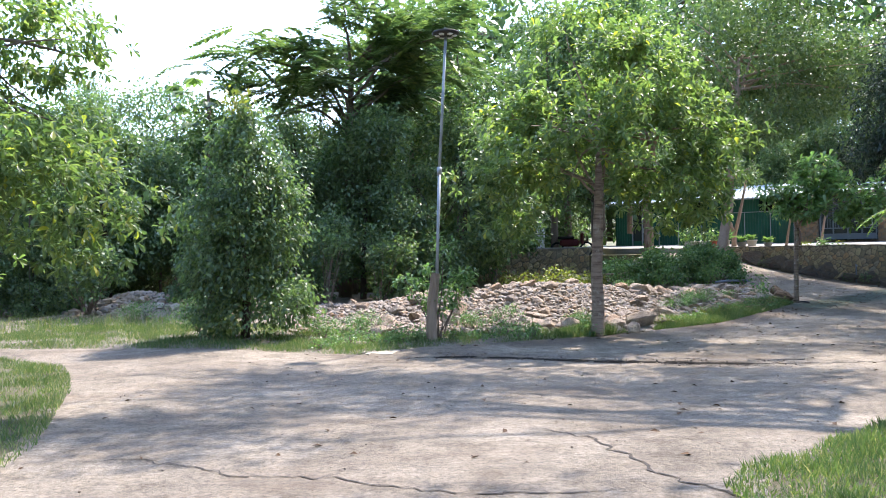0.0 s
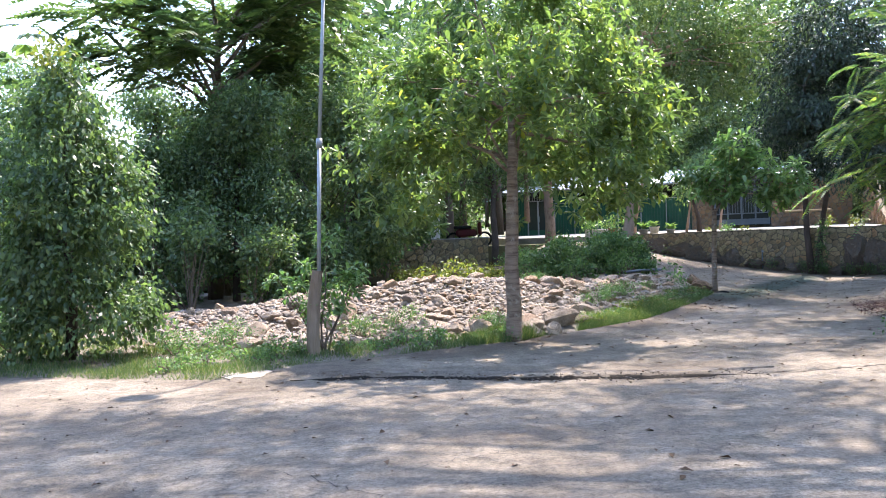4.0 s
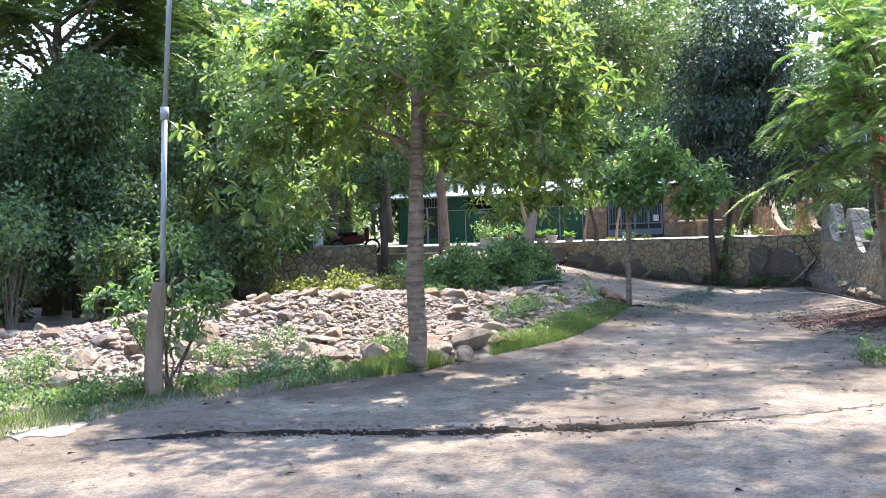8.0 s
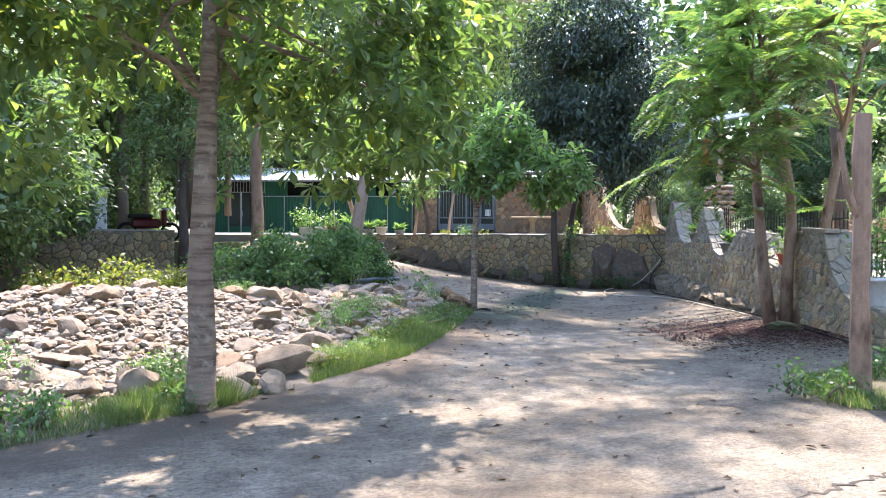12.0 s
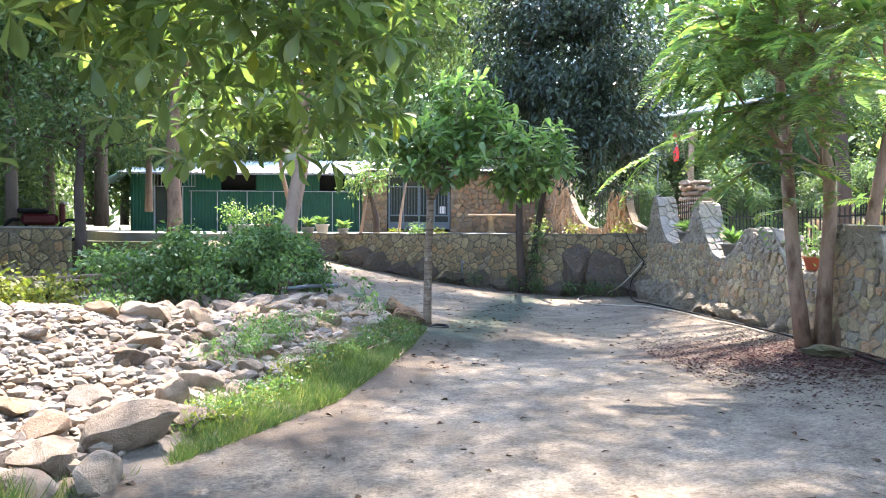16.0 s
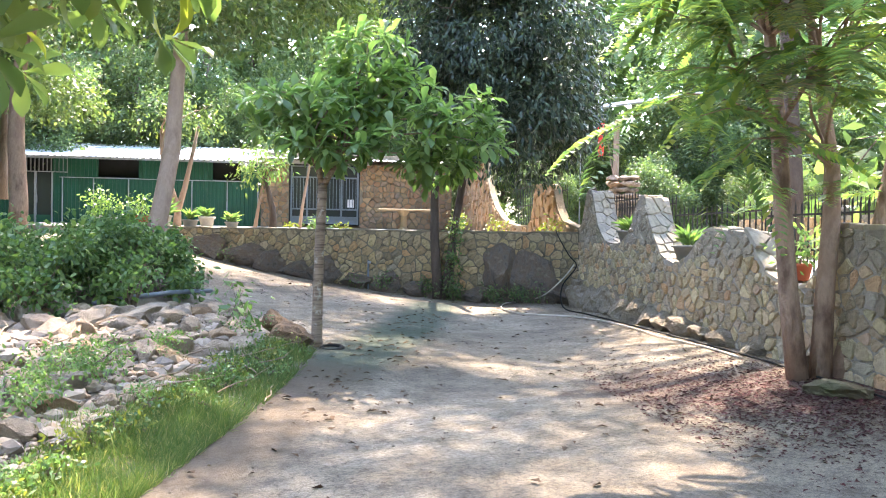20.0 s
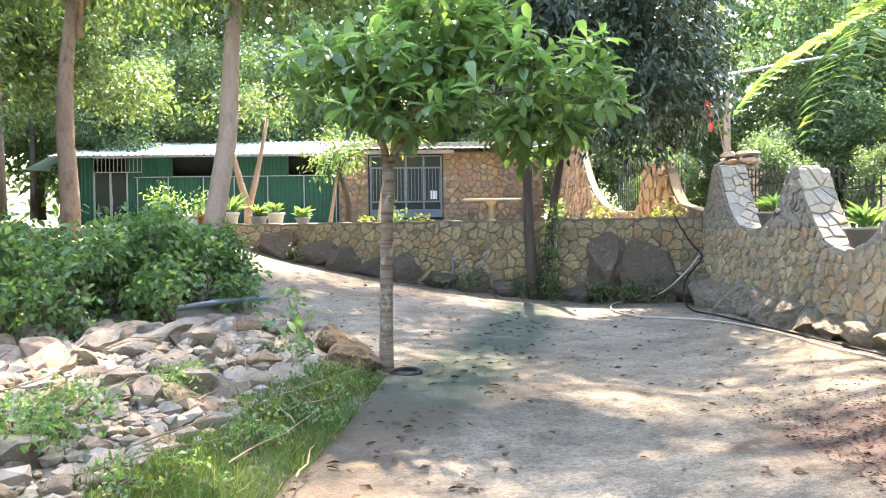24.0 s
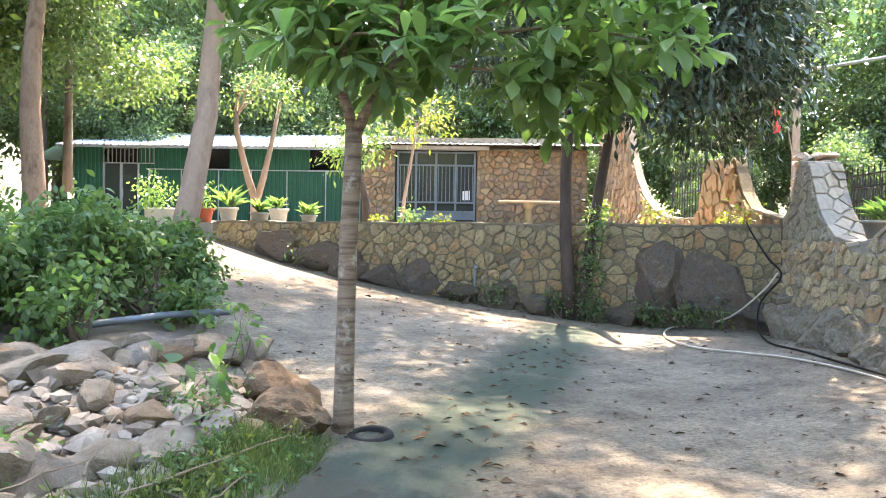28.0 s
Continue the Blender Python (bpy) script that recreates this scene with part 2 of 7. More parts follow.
def leaf_material(name, dark, mid, light, through=0.45, gloss=0.45, yellow=None):
    """Leaves: colour by leaf, light passing through."""
    m, t, p = nodes_of(name)
    rnd = t.nodes.new("ShaderNodeNewGeometry").outputs["Random Per Island"]
    stops = [(0.0, dark), (0.55, mid), (0.93, light)]
    if yellow:
        stops.append((0.985, yellow))
    col = steps(t, rnd, stops)
    patch = tex(t, coords(t), 0.9, 3, 0.6)
    col = blend(t, 0.5, col, steps(t, patch.outputs[0], [(0.3, (0.62, 0.66, 0.6)), (0.7, (1.15, 1.12, 0.95))]), "MULTIPLY")
    t.links.new(col, p.inputs["Base Color"])
    p.inputs["Roughness"].default_value = gloss
    p.inputs["Specular IOR Level"].default_value = 0.35
    tr = t.nodes.new("ShaderNodeBsdfTranslucent")
    warm = blend(t, 1.0, col, (1.4, 1.65, 0.8), "MULTIPLY")
    t.links.new(warm, tr.inputs[0])
    mx = t.nodes.new("ShaderNodeMixShader")
    mx.inputs[0].default_value = through
    t.links.new(p.outputs[0], mx.inputs[1])
    t.links.new(tr.outputs[0], mx.inputs[2])
    t.links.new(mx.outputs[0], t.nodes["Material Output"].inputs[0])
    return m


def plain(name, colour, rough=0.6, metal=0.0, grain=0.2, scale=25.0):
    lo = tuple(c * (1 - grain) for c in colour)
    return surface(name, [lo, colour], scale * 0.12, scale, rough, 0.15, 0.003, metal=metal)


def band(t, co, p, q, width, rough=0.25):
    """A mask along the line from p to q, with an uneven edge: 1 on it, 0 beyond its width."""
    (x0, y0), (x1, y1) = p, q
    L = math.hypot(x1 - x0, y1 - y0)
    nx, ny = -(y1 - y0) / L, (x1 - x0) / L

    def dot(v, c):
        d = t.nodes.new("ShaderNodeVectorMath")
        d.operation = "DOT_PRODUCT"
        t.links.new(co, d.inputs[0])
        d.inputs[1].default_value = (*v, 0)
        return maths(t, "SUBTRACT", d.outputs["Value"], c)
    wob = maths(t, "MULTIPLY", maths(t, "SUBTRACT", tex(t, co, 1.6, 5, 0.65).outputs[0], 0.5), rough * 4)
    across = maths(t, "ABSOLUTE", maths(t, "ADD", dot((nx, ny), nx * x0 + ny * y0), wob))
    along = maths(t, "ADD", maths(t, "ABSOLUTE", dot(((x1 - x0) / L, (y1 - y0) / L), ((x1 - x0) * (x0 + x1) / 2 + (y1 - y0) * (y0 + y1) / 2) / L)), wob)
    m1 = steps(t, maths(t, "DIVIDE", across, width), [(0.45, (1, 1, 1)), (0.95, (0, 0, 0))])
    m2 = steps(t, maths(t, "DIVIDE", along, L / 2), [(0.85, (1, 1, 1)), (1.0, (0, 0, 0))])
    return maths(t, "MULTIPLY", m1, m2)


def concrete_material():
    m, t, p = nodes_of("worn_concrete")
    co = coords(t, "World")
    broad, mid, fine = tex(t, co, 0.4, 7, 0.66), tex(t, co, 2.6, 12, 0.82), tex(t, co, 26, 8, 0.85)
    col = steps(t, broad.outputs[0], [(0.34, (0.148, 0.124, 0.094)), (0.5, (0.226, 0.193, 0.149)), (0.66, (0.305, 0.264, 0.205))])
    col = blend(t, 0.9, col, steps(t, mid.outputs[0], [(0.34, (0.38, 0.36, 0.34)), (0.52, (1, 1, 1)), (0.7, (1.3, 1.27, 1.22))]), "MULTIPLY")
    col = blend(t, 0.9, col, steps(t, fine.outputs[0], [(0.36, (0.3, 0.29, 0.28)), (0.52, (1, 1, 1)), (0.72, (1.35, 1.33, 1.3))]), "MULTIPLY")
    grain = tex(t, co, 90, 4, 0.8)
    col = blend(t, 0.6, col, steps(t, grain.outputs[0], [(0.36, (0.35, 0.34, 0.33)), (0.5, (1, 1, 1)), (0.66, (1.3, 1.28, 1.25))]), "MULTIPLY")
    # soil washed over it in streaks
    wash = tex(t, co, 0.6, 8, 0.72, stretch=(1.0, 2.0, 1.0))
    col = blend(t, steps(t, wash.outputs[0], [(0.5, (0, 0, 0)), (0.7, (0.6, 0.6, 0.6))]), col, (0.13, 0.096, 0.068))
    # scuffs
    scr = tex(t, co, 7, 3, 0.6, stretch=(0.3, 1.7, 1.0))
    line = steps(t, scr.outputs[0], [(0.47, (0, 0, 0)), (0.5, (1, 1, 1)), (0.53, (0, 0, 0))])
    col = blend(t, maths(t, "MULTIPLY", line, 0.55), col, (0.10, 0.088, 0.075))
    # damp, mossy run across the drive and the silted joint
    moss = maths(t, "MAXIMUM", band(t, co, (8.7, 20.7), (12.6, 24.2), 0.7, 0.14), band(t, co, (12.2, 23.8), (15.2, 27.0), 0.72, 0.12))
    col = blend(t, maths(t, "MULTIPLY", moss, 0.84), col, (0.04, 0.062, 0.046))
    silt = maths(t, "MAXIMUM", band(t, co, (0.0, 13.6), (2.2, 12.85), 0.12, 0.05), band(t, co, (1.8, 12.9), (4.9, 12.1), 0.2, 0.07))
    col = blend(t, maths(t, "MULTIPLY", silt, 0.5), col, (0.02, 0.017, 0.014))
    lip = band(t, co, (-0.3, 14.0), (5.4, 12.6), 0.5, 0.2)
    col = blend(t, maths(t, "MULTIPLY", lip, 0.3), col, (0.07, 0.052, 0.038))
    foot = band(t, co, (12.6, 16.2), (11.6, 19.6), 1.3, 0.4)
    col = blend(t, maths(t, "MULTIPLY", foot, 0.7), col, (0.055, 0.034, 0.029))
    edge = band(t, co, (1.0, 15.0), (4.6, 16.65), 0.8, 0.3)
    col = blend(t, maths(t, "MULTIPLY", edge, 0.6), col, (0.075, 0.056, 0.04))
    edge2 = band(t, co, (5.0, 16.9), (9.6, 21.8), 0.85, 0.32)
    col = blend(t, maths(t, "MULTIPLY", edge2, 0.72), col, (0.085, 0.062, 0.043))
    t.links.new(col, p.inputs["Base Color"])
    p.inputs["Roughness"].default_value = 0.9
    p.inputs["Specular IOR Level"].default_value = 0.2
    h = maths(t, "ADD", maths(t, "MULTIPLY", mid.outputs[0], 2.0), fine.outputs[0])
    relief(t, p, h, 0.75, 0.025)
    return m


M_CONCRETE = concrete_material()
M_SOIL = surface("soil", [(0.05, 0.05, 0.028), (0.10, 0.085, 0.05), (0.06, 0.075, 0.032)], 1.2, 22, 0.95, 0.8, 0.03, "World")
M_GRAVEL = surface("gravel_soil", [(0.14, 0.115, 0.09), (0.23, 0.195, 0.155), (0.18, 0.15, 0.12)], 1.1, 18, 0.95, 1.0, 0.05, "World")
M_GROUND = surface("wooded_ground", [(0.07, 0.06, 0.035), (0.12, 0.11, 0.05), (0.08, 0.10, 0.04)], 0.6, 12, 0.95, 0.8, 0.05, "World")
ROCK_TINT = [(0.95, 0.9, 0.84), (0.75, 0.78, 0.82), (1.05, 0.9, 0.72), (0.98, 0.72, 0.5), (0.42, 0.43, 0.47), (0.95, 0.84, 0.72), (1.12, 1.1, 1.05), (1.0, 0.92, 0.85), (0.9, 0.87, 0.82), (1.0, 0.88, 0.8)]
M_ROCK = surface("quarry_rock", [(0.22, 0.178, 0.135), (0.37, 0.305, 0.24), (0.46, 0.39, 0.315)], 3.5, 30, 0.88, 1.0, 0.04, random_tint=ROCK_TINT)
M_RUBBLE = surface("rubble_stones", [(0.18, 0.155, 0.127), (0.27, 0.235, 0.197), (0.335, 0.295, 0.25)], 5, 40, 0.9, 0.5, 0.01, random_tint=ROCK_TINT, island=True)
M_FOOTROCK = surface("tan_grey_bedrock", [(0.10, 0.085, 0.065), (0.26, 0.22, 0.17), (0.20, 0.155, 0.105), (0.34, 0.30, 0.25)], 3.5, 18, 0.88, 1.0, 0.05, stain=((0.09, 0.08, 0.055), 2.6, 0.6))
M_BROWNROCK = surface("brown_boulder", [(0.06, 0.042, 0.03), (0.17, 0.105, 0.06), (0.11, 0.08, 0.055)], 3.0, 24, 0.85, 0.8, 0.02)
WALL_TINT = [(0.9, 0.85, 0.72), (1.25, 1.0, 0.72), (0.72, 0.76, 0.8), (1.15, 1.0, 0.7), (0.68, 0.69, 0.68), (1.2, 0.78, 0.5), (0.8, 0.8, 0.6), (1.3, 1.2, 0.9), (0.55, 0.5, 0.44), (1.0, 0.9, 0.62), (0.6, 0.52, 0.42), (1.1, 0.88, 0.62), (0.42, 0.4, 0.36)]
M_PALEMORTAR = surface("pale_mortar", [(0.22, 0.19, 0.15), (0.38, 0.335, 0.275), (0.30, 0.26, 0.215)], 5.5, 30, 0.95, 1.0, 0.03, stain=((0.14, 0.13, 0.095), 2.2, 0.6))
M_GREYSTONE = surface("grey_tan_stone", [(0.27, 0.23, 0.175), (0.54, 0.46, 0.36), (0.41, 0.35, 0.28)], 8, 35, 0.9, 1.0, 0.035, random_tint=WALL_TINT, stain=((0.12, 0.12, 0.075), 2.5, 0.62))
M_STONE = surface("field_stone", [(0.17, 0.14, 0.098), (0.42, 0.355, 0.25), (0.31, 0.27, 0.195)], 9, 40, 0.9, 1.0, 0.04, random_tint=WALL_TINT, stain=((0.075, 0.08, 0.045), 3.0, 0.56))
M_REDSTONE = surface("red_field_stone", [(0.17, 0.112, 0.078), (0.29, 0.20, 0.135), (0.24, 0.185, 0.135)], 4, 35, 0.9, 0.6, 0.012, random_tint=WALL_TINT)
M_MORTAR = surface("wall_mortar", [(0.07, 0.06, 0.042), (0.20, 0.17, 0.12), (0.125, 0.11, 0.077)], 3.5, 30, 0.95, 0.8, 0.02, stain=((0.09, 0.10, 0.055), 1.4, 0.58))
M_COPING = surface("pale_paving_stone", [(0.20, 0.178, 0.15), (0.36, 0.325, 0.275), (0.28, 0.25, 0.21)], 6, 35, 0.92, 0.6, 0.012, random_tint=[(0.85, 0.85, 0.88), (1.1, 1.05, 0.95), (0.95, 0.85, 0.7), (0.7, 0.7, 0.7)])
M_RENDER = surface("grey_render", [(0.24, 0.225, 0.195), (0.36, 0.335, 0.295)], 2.0, 28, 0.92, 0.6, 0.01, stain=((0.20, 0.19, 0.15), 1.6, 0.6))
M_OCHRE = surface("ochre_mortar", [(0.11, 0.085, 0.055), (0.20, 0.155, 0.10), (0.15, 0.12, 0.085)], 1.8, 30, 0.95, 0.8, 0.02)
M_DARKROCK = surface("dark_bedrock", [(0.055, 0.047, 0.04), (0.135, 0.115, 0.095), (0.13, 0.095, 0.068), (0.21, 0.18, 0.145)], 5, 18, 0.85, 1.0, 0.06, stain=((0.06, 0.075, 0.035), 2.6, 0.6))
M_BARK = surface("grey_brown_bark", [(0.095, 0.068, 0.052), (0.18, 0.138, 0.108), (0.135, 0.108, 0.084)], 5, 40, 0.92, 0.9, 0.02, stretch=(1, 1, 0.35))
M_DARKBARK = surface("dark_bark", [(0.055, 0.04, 0.032), (0.10, 0.075, 0.06)], 5, 40, 0.92, 0.8, 0.02, stretch=(1, 1, 0.35))
M_PALEBARK = surface("smooth_tan_bark", [(0.18, 0.115, 0.08), (0.34, 0.235, 0.17), (0.25, 0.165, 0.12)], 3, 30, 0.85, 0.5, 0.012, stretch=(1, 1, 0.5))


def ringed_bark(name, a, b, rings, lichen):
    m, t, p = nodes_of(name)
    co = coords(t)
    band = tex(t, co, 1.0, 5, 0.7, stretch=(1.5, 1.5, rings))
    blot = tex(t, co, 7, 6, 0.7)
    col = steps(t, band.outputs[0], [(0.38, a), (0.56, b)])
    col = blend(t, steps(t, blot.outputs[0], [(0.54, (0, 0, 0)), (0.64, (0.7, 0.7, 0.7))]), col, lichen)
    t.links.new(col, p.inputs["Base Color"])
    p.inputs["Roughness"].default_value = 0.9
    relief(t, p, maths(t, "ADD", band.outputs[0], blot.outputs[0]), 0.8, 0.015)
    return m


M_RINGBARK = ringed_bark("ringed_grey_bark", (0.10, 0.064, 0.044), (0.235, 0.168, 0.122), 14, (0.32, 0.27, 0.21))
M_STEMBARK = surface("brown_stem_bark", [(0.12, 0.068, 0.046), (0.35, 0.235, 0.165), (0.23, 0.14, 0.098)], 4, 30, 0.88, 1.0, 0.025, stretch=(1, 1, 0.5))
M_SAPBARK = ringed_bark("banded_sapling_bark", (0.085, 0.055, 0.038), (0.22, 0.16, 0.115), 16, (0.42, 0.39, 0.34))
M_LEAF_A = leaf_material("broad_leaves", (0.085, 0.135, 0.058), (0.135, 0.19, 0.082), (0.20, 0.245, 0.10), 0.5, 0.36, (0.30, 0.30, 0.06))
M_LEAF_B = leaf_material("sapling_leaves", (0.08, 0.148, 0.07), (0.125, 0.208, 0.096), (0.195, 0.28, 0.125), 0.5, 0.34)
M_LEAF_D = leaf_material("dark_glossy_leaves", (0.022, 0.04, 0.034), (0.04, 0.066, 0.05), (0.075, 0.11, 0.072), 0.14, 0.32)
M_LEAF_F = leaf_material("feathery_leaves", (0.09, 0.165, 0.085), (0.155, 0.235, 0.10), (0.29, 0.315, 0.10), 0.58, 0.42)
M_LEAF_W = leaf_material("woodland_leaves", (0.06, 0.108, 0.052), (0.098, 0.155, 0.072), (0.16, 0.215, 0.088), 0.4, 0.42)
M_LEAF_L = leaf_material("light_woodland_leaves", (0.06, 0.10, 0.048), (0.10, 0.15, 0.07), (0.155, 0.195, 0.082), 0.38, 0.42)
M_LEAF_K = leaf_material("deep_shade_leaves", (0.07, 0.115, 0.072), (0.105, 0.16, 0.09), (0.16, 0.215, 0.10), 0.45, 0.42)
M_LEAF_S = leaf_material("shrub_leaves", (0.06, 0.125, 0.06), (0.10, 0.175, 0.08), (0.17, 0.245, 0.10), 0.42, 0.4)
M_LEAF_Y = leaf_material("yellowing_vine_leaves", (0.10, 0.13, 0.04), (0.17, 0.19, 0.05), (0.28, 0.26, 0.07), 0.4, 0.5)
M_GRASS = leaf_material("grass_blades", (0.055, 0.105, 0.04), (0.10, 0.15, 0.058), (0.20, 0.21, 0.10), 0.4, 0.6, (0.34, 0.29, 0.18))
M_LITTER = surface("dry_leaves", [(0.04, 0.027, 0.017), (0.09, 0.058, 0.034)], 8, 40, 0.9, 0.3, 0.003, random_tint=[(0.6, 0.5, 0.45), (1.3, 1.1, 0.85), (0.9, 0.75, 0.6)], island=True)
M_PETAL = surface("fallen_red_petals", [(0.035, 0.009, 0.01), (0.07, 0.018, 0.02)], 8, 40, 0.9, 0.3, 0.003, random_tint=[(0.7, 0.6, 0.6), (1.2, 1.1, 1.0)], island=True)


# ---- leaves ----
LEAF = np.array([(0, 0, 0), (-0.5, 0.6, 0.07), (0.5, 0.6, 0.07), (0, 0.55, -0.05), (0, 1.0, -0.16)])
LEAF_T = np.array([(0, 3, 1), (0, 2, 3), (1, 3, 4), (3, 2, 4)])
ROWS = ((0.0, 0.03, 0.0), (0.22, 0.15, -0.03), (0.46, 0.34, -0.05), (0.7, 0.46, -0.06), (0.88, 0.34, -0.1), (1.0, 0.04, -0.17))
OBO = np.array([p for y, w, z in ROWS for p in ((-w, y, z + 0.09 * w / 0.46), (0, y, z), (w, y, z + 0.09 * w / 0.46))])
OBO_T = np.array([q for i in range(5) for j in (0, 1) for q in ((3 * i + j, 3 * i + j + 1, 3 * i + j + 4), (3 * i + j, 3 * i + j + 4, 3 * i + j + 3))])
SIMPLE = np.array([(0, 0, 0), (-0.5, 0.5, 0.06), (0.5, 0.5, 0.06), (0, 1.0, -0.08)])
SIMPLE_T = np.array([(0, 2, 1), (1, 2, 3)])


OVAL = np.array([(0, 0, 0), (-0.36, 0.28, 0.05), (0.36, 0.28, 0.05), (-0.42, 0.6, 0.04), (0.42, 0.6, 0.04), (0, 1.0, -0.12)])
OVAL_T = np.array([(0, 2, 1), (1, 2, 4), (1, 4, 3), (3, 4, 5)])


def leaves(name, pos, way, length, width, rs, shape=LEAF, tris=LEAF_T, roll=0.7):
    """Many leaves at pos, each pointing along way."""
    n = len(pos)
    way = way / np.maximum(1e-6, np.linalg.norm(way, axis=1, keepdims=True))
    up = np.tile((0, 0, 1.0), (n, 1)) + rs.normal(0, roll, (n, 3))
    side = np.cross(way, up)
    side /= np.maximum(1e-6, np.linalg.norm(side, axis=1, keepdims=True))
    top = np.cross(side, way)
    L, W = np.broadcast_to(length, n)[:, None, None], np.broadcast_to(width, n)[:, None, None]
    co = pos[:, None] + side[:, None] * shape[None, :, :1] * W + way[:, None] * shape[None, :, 1:2] * L + top[:, None] * shape[None, :, 2:] * L
    k = len(shape)
    return arrays(name, co.reshape(-1, 3), (tris[None] + np.arange(n)[:, None, None] * k).reshape(-1, 3))


def blob_points(lumps, n, rs, shell=0.55):
    """Points in the outer part of several uneven ellipsoids (x, y, z, rx, ry, rz), and the way out."""
    size = np.array([l[3] * l[4] + l[4] * l[5] + l[3] * l[5] for l in lumps])
    pick = rs.choice(len(lumps), n, p=size / size.sum())
    d = rs.normal(0, 1, (n, 3))
    d /= np.linalg.norm(d, axis=1, keepdims=True)
    r = (shell + (1 - shell) * rs.uniform(0, 1, n) ** 0.7) * (1 + 0.13 * rs.normal(0, 1, n))
    a = np.array(lumps)
    p = a[pick, :3] + d * r[:, None] * a[pick, 3:]
    return p, d


def gappy(p, scale, cut, seed):
    return np.array([noise.noise(Vector(q) * scale + Vector((seed, 0, 0))) > cut for q in p])


def rosette_crown(name, lumps, n, per, length, seed, cut=-0.25, droop=0.35, shell=0.5):
    """Whorls of broad leaves at the ends of twigs."""
    rs = np.random.RandomState(seed)
    p, d = blob_points(lumps, n, rs, shell)
    keep = gappy(p, 0.9, cut, seed)
    p, d = p[keep], d[keep]
    m = len(p)
    axis = d * 0.8 + np.array((0, 0, 0.45)) + rs.normal(0, 0.25, (m, 3))
    axis /= np.linalg.norm(axis, axis=1, keepdims=True)
    ref = np.cross(axis, rs.normal(0, 1, (m, 3)))
    ref /= np.linalg.norm(ref, axis=1, keepdims=True)
    third = np.cross(axis, ref)
    ang = np.arange(per) * 2.4 + rs.uniform(0, 6, (m, 1))
    lift = np.linspace(0.9, -0.1, per)[None] + rs.normal(0, 0.12, (m, per))
    way = ref[:, None] * np.cos(ang)[..., None] + third[:, None] * np.sin(ang)[..., None] + axis[:, None] * lift[..., None]
    way[..., 2] -= droop
    base = p[:, None] + axis[:, None] * (np.linspace(0.05, 0, per)[None, :, None])
    L = length * rs.uniform(0.65, 1.15, (m, per)).ravel()
    return soft(leaves(name, base.reshape(-1, 3), way.reshape(-1, 3), L, L * 0.42, rs, OBO, OBO_T, roll=0.25))


def leafy_crown(name, lumps, n, length, seed, cut=-0.2, droop=0.3, ratio=0.42, shell=0.45, scale=0.8, spray=4, oval=False):
    """Sprays of small leaves."""
    rs = np.random.RandomState(seed)
    p, d = blob_points(lumps, n // spray, rs, shell)
    keep = gappy(p, scale, cut, seed)
    p, d = p[keep], d[keep]
    p = (p[:, None] + rs.normal(0, length * 0.9, (len(p), spray, 3))).reshape(-1, 3)
    way = np.repeat(d, spray, 0) * 0.5 + rs.normal(0, 0.6, (len(p), 3))
    way[:, 2] -= droop
    L = length * rs.uniform(0.6, 1.25, len(p))
    return leaves(name, p, way, L, L * ratio, rs, *((OVAL, OVAL_T) if oval else (SIMPLE, SIMPLE_T)))


def frond_crown(name, spots, seed, length=0.55, pairs=13, full=0.85):
    """Feathery fronds: a drooping rib with close rows of narrow pinnae. spots: (point, way)."""
    rs = np.random.RandomState(seed)
    P, W, L, Wd = [], [], [], []
    for p, w in spots:
        w = np.array(w, float)
        w /= np.linalg.norm(w)
        side = np.cross(w, (0, 0, 1.0))
        side /= max(1e-6, np.linalg.norm(side))
        ln = length * rs.uniform(0.7, 1.2)
        sag, roll = rs.uniform(0.15, 0.55), rs.uniform(-0.35, 0.35)
        for i in range(pairs):
            k = (i + 1) / pairs
            at = np.array(p) + w * ln * k + np.array((0, 0, -sag * ln * k * k))
            span = ln * 0.27 * math.sin(math.pi * min(1, 0.16 + 0.82 * k)) + 0.02
            for s in (-1, 1):
                P.append(at)
                W.append(side * s + w * 0.5 + np.array((0, 0, -0.15 + roll * s)) + rs.normal(0, 0.05, 3))
                L.append(span)
                Wd.append(ln / pairs * full)
    return leaves(name, np.array(P), np.array(W), np.array(L), np.array(Wd), rs, SIMPLE, SIMPLE_T, roll=0.06)


def branch_set(fork, lumps, n, r0, seed, reach=0.75, base_low=None, whole=None):
    """Limbs from the fork out into the crown, each with its twigs: a list of meshes."""
    rng = random.Random(seed)
    made = []
    for i in range(n):
        m = whole or Mesh()
        l = lumps[i % len(lumps)]
        a, e = rng.uniform(0, 6.28), rng.uniform(-0.35, 0.9)
        tip = Vector((l[0] + l[3] * reach * math.cos(a) * math.cos(e), l[1] + l[4] * reach * math.sin(a) * math.cos(e), l[2] + l[5] * reach * math.sin(e)))
        start = Vector(fork) + (Vector((0, 0, rng.uniform(0, 1))) * (base_low or 0.3))
        pts = wander(start, tip, 6, 0.12, rng.random(), 0.15)
        r = r0 * rng.uniform(0.6, 1)
        tube(m, pts, [r * (1 - 0.82 * k / 5) for k in range(6)], 6, 0.08, i, False)
        for j in (2, 3, 4):
            q = pts[j]
            t = q + Vector((rng.uniform(-1, 1), rng.uniform(-1, 1), rng.uniform(-0.1, 0.7))) * 0.28 * max(l[3:])
            tube(m, wander(q, t, 4, 0.05, rng.random()), [r * 0.35, r * 0.25, r * 0.16, r * 0.07], 4, 0, i, False)
        made.append(m)
    return made


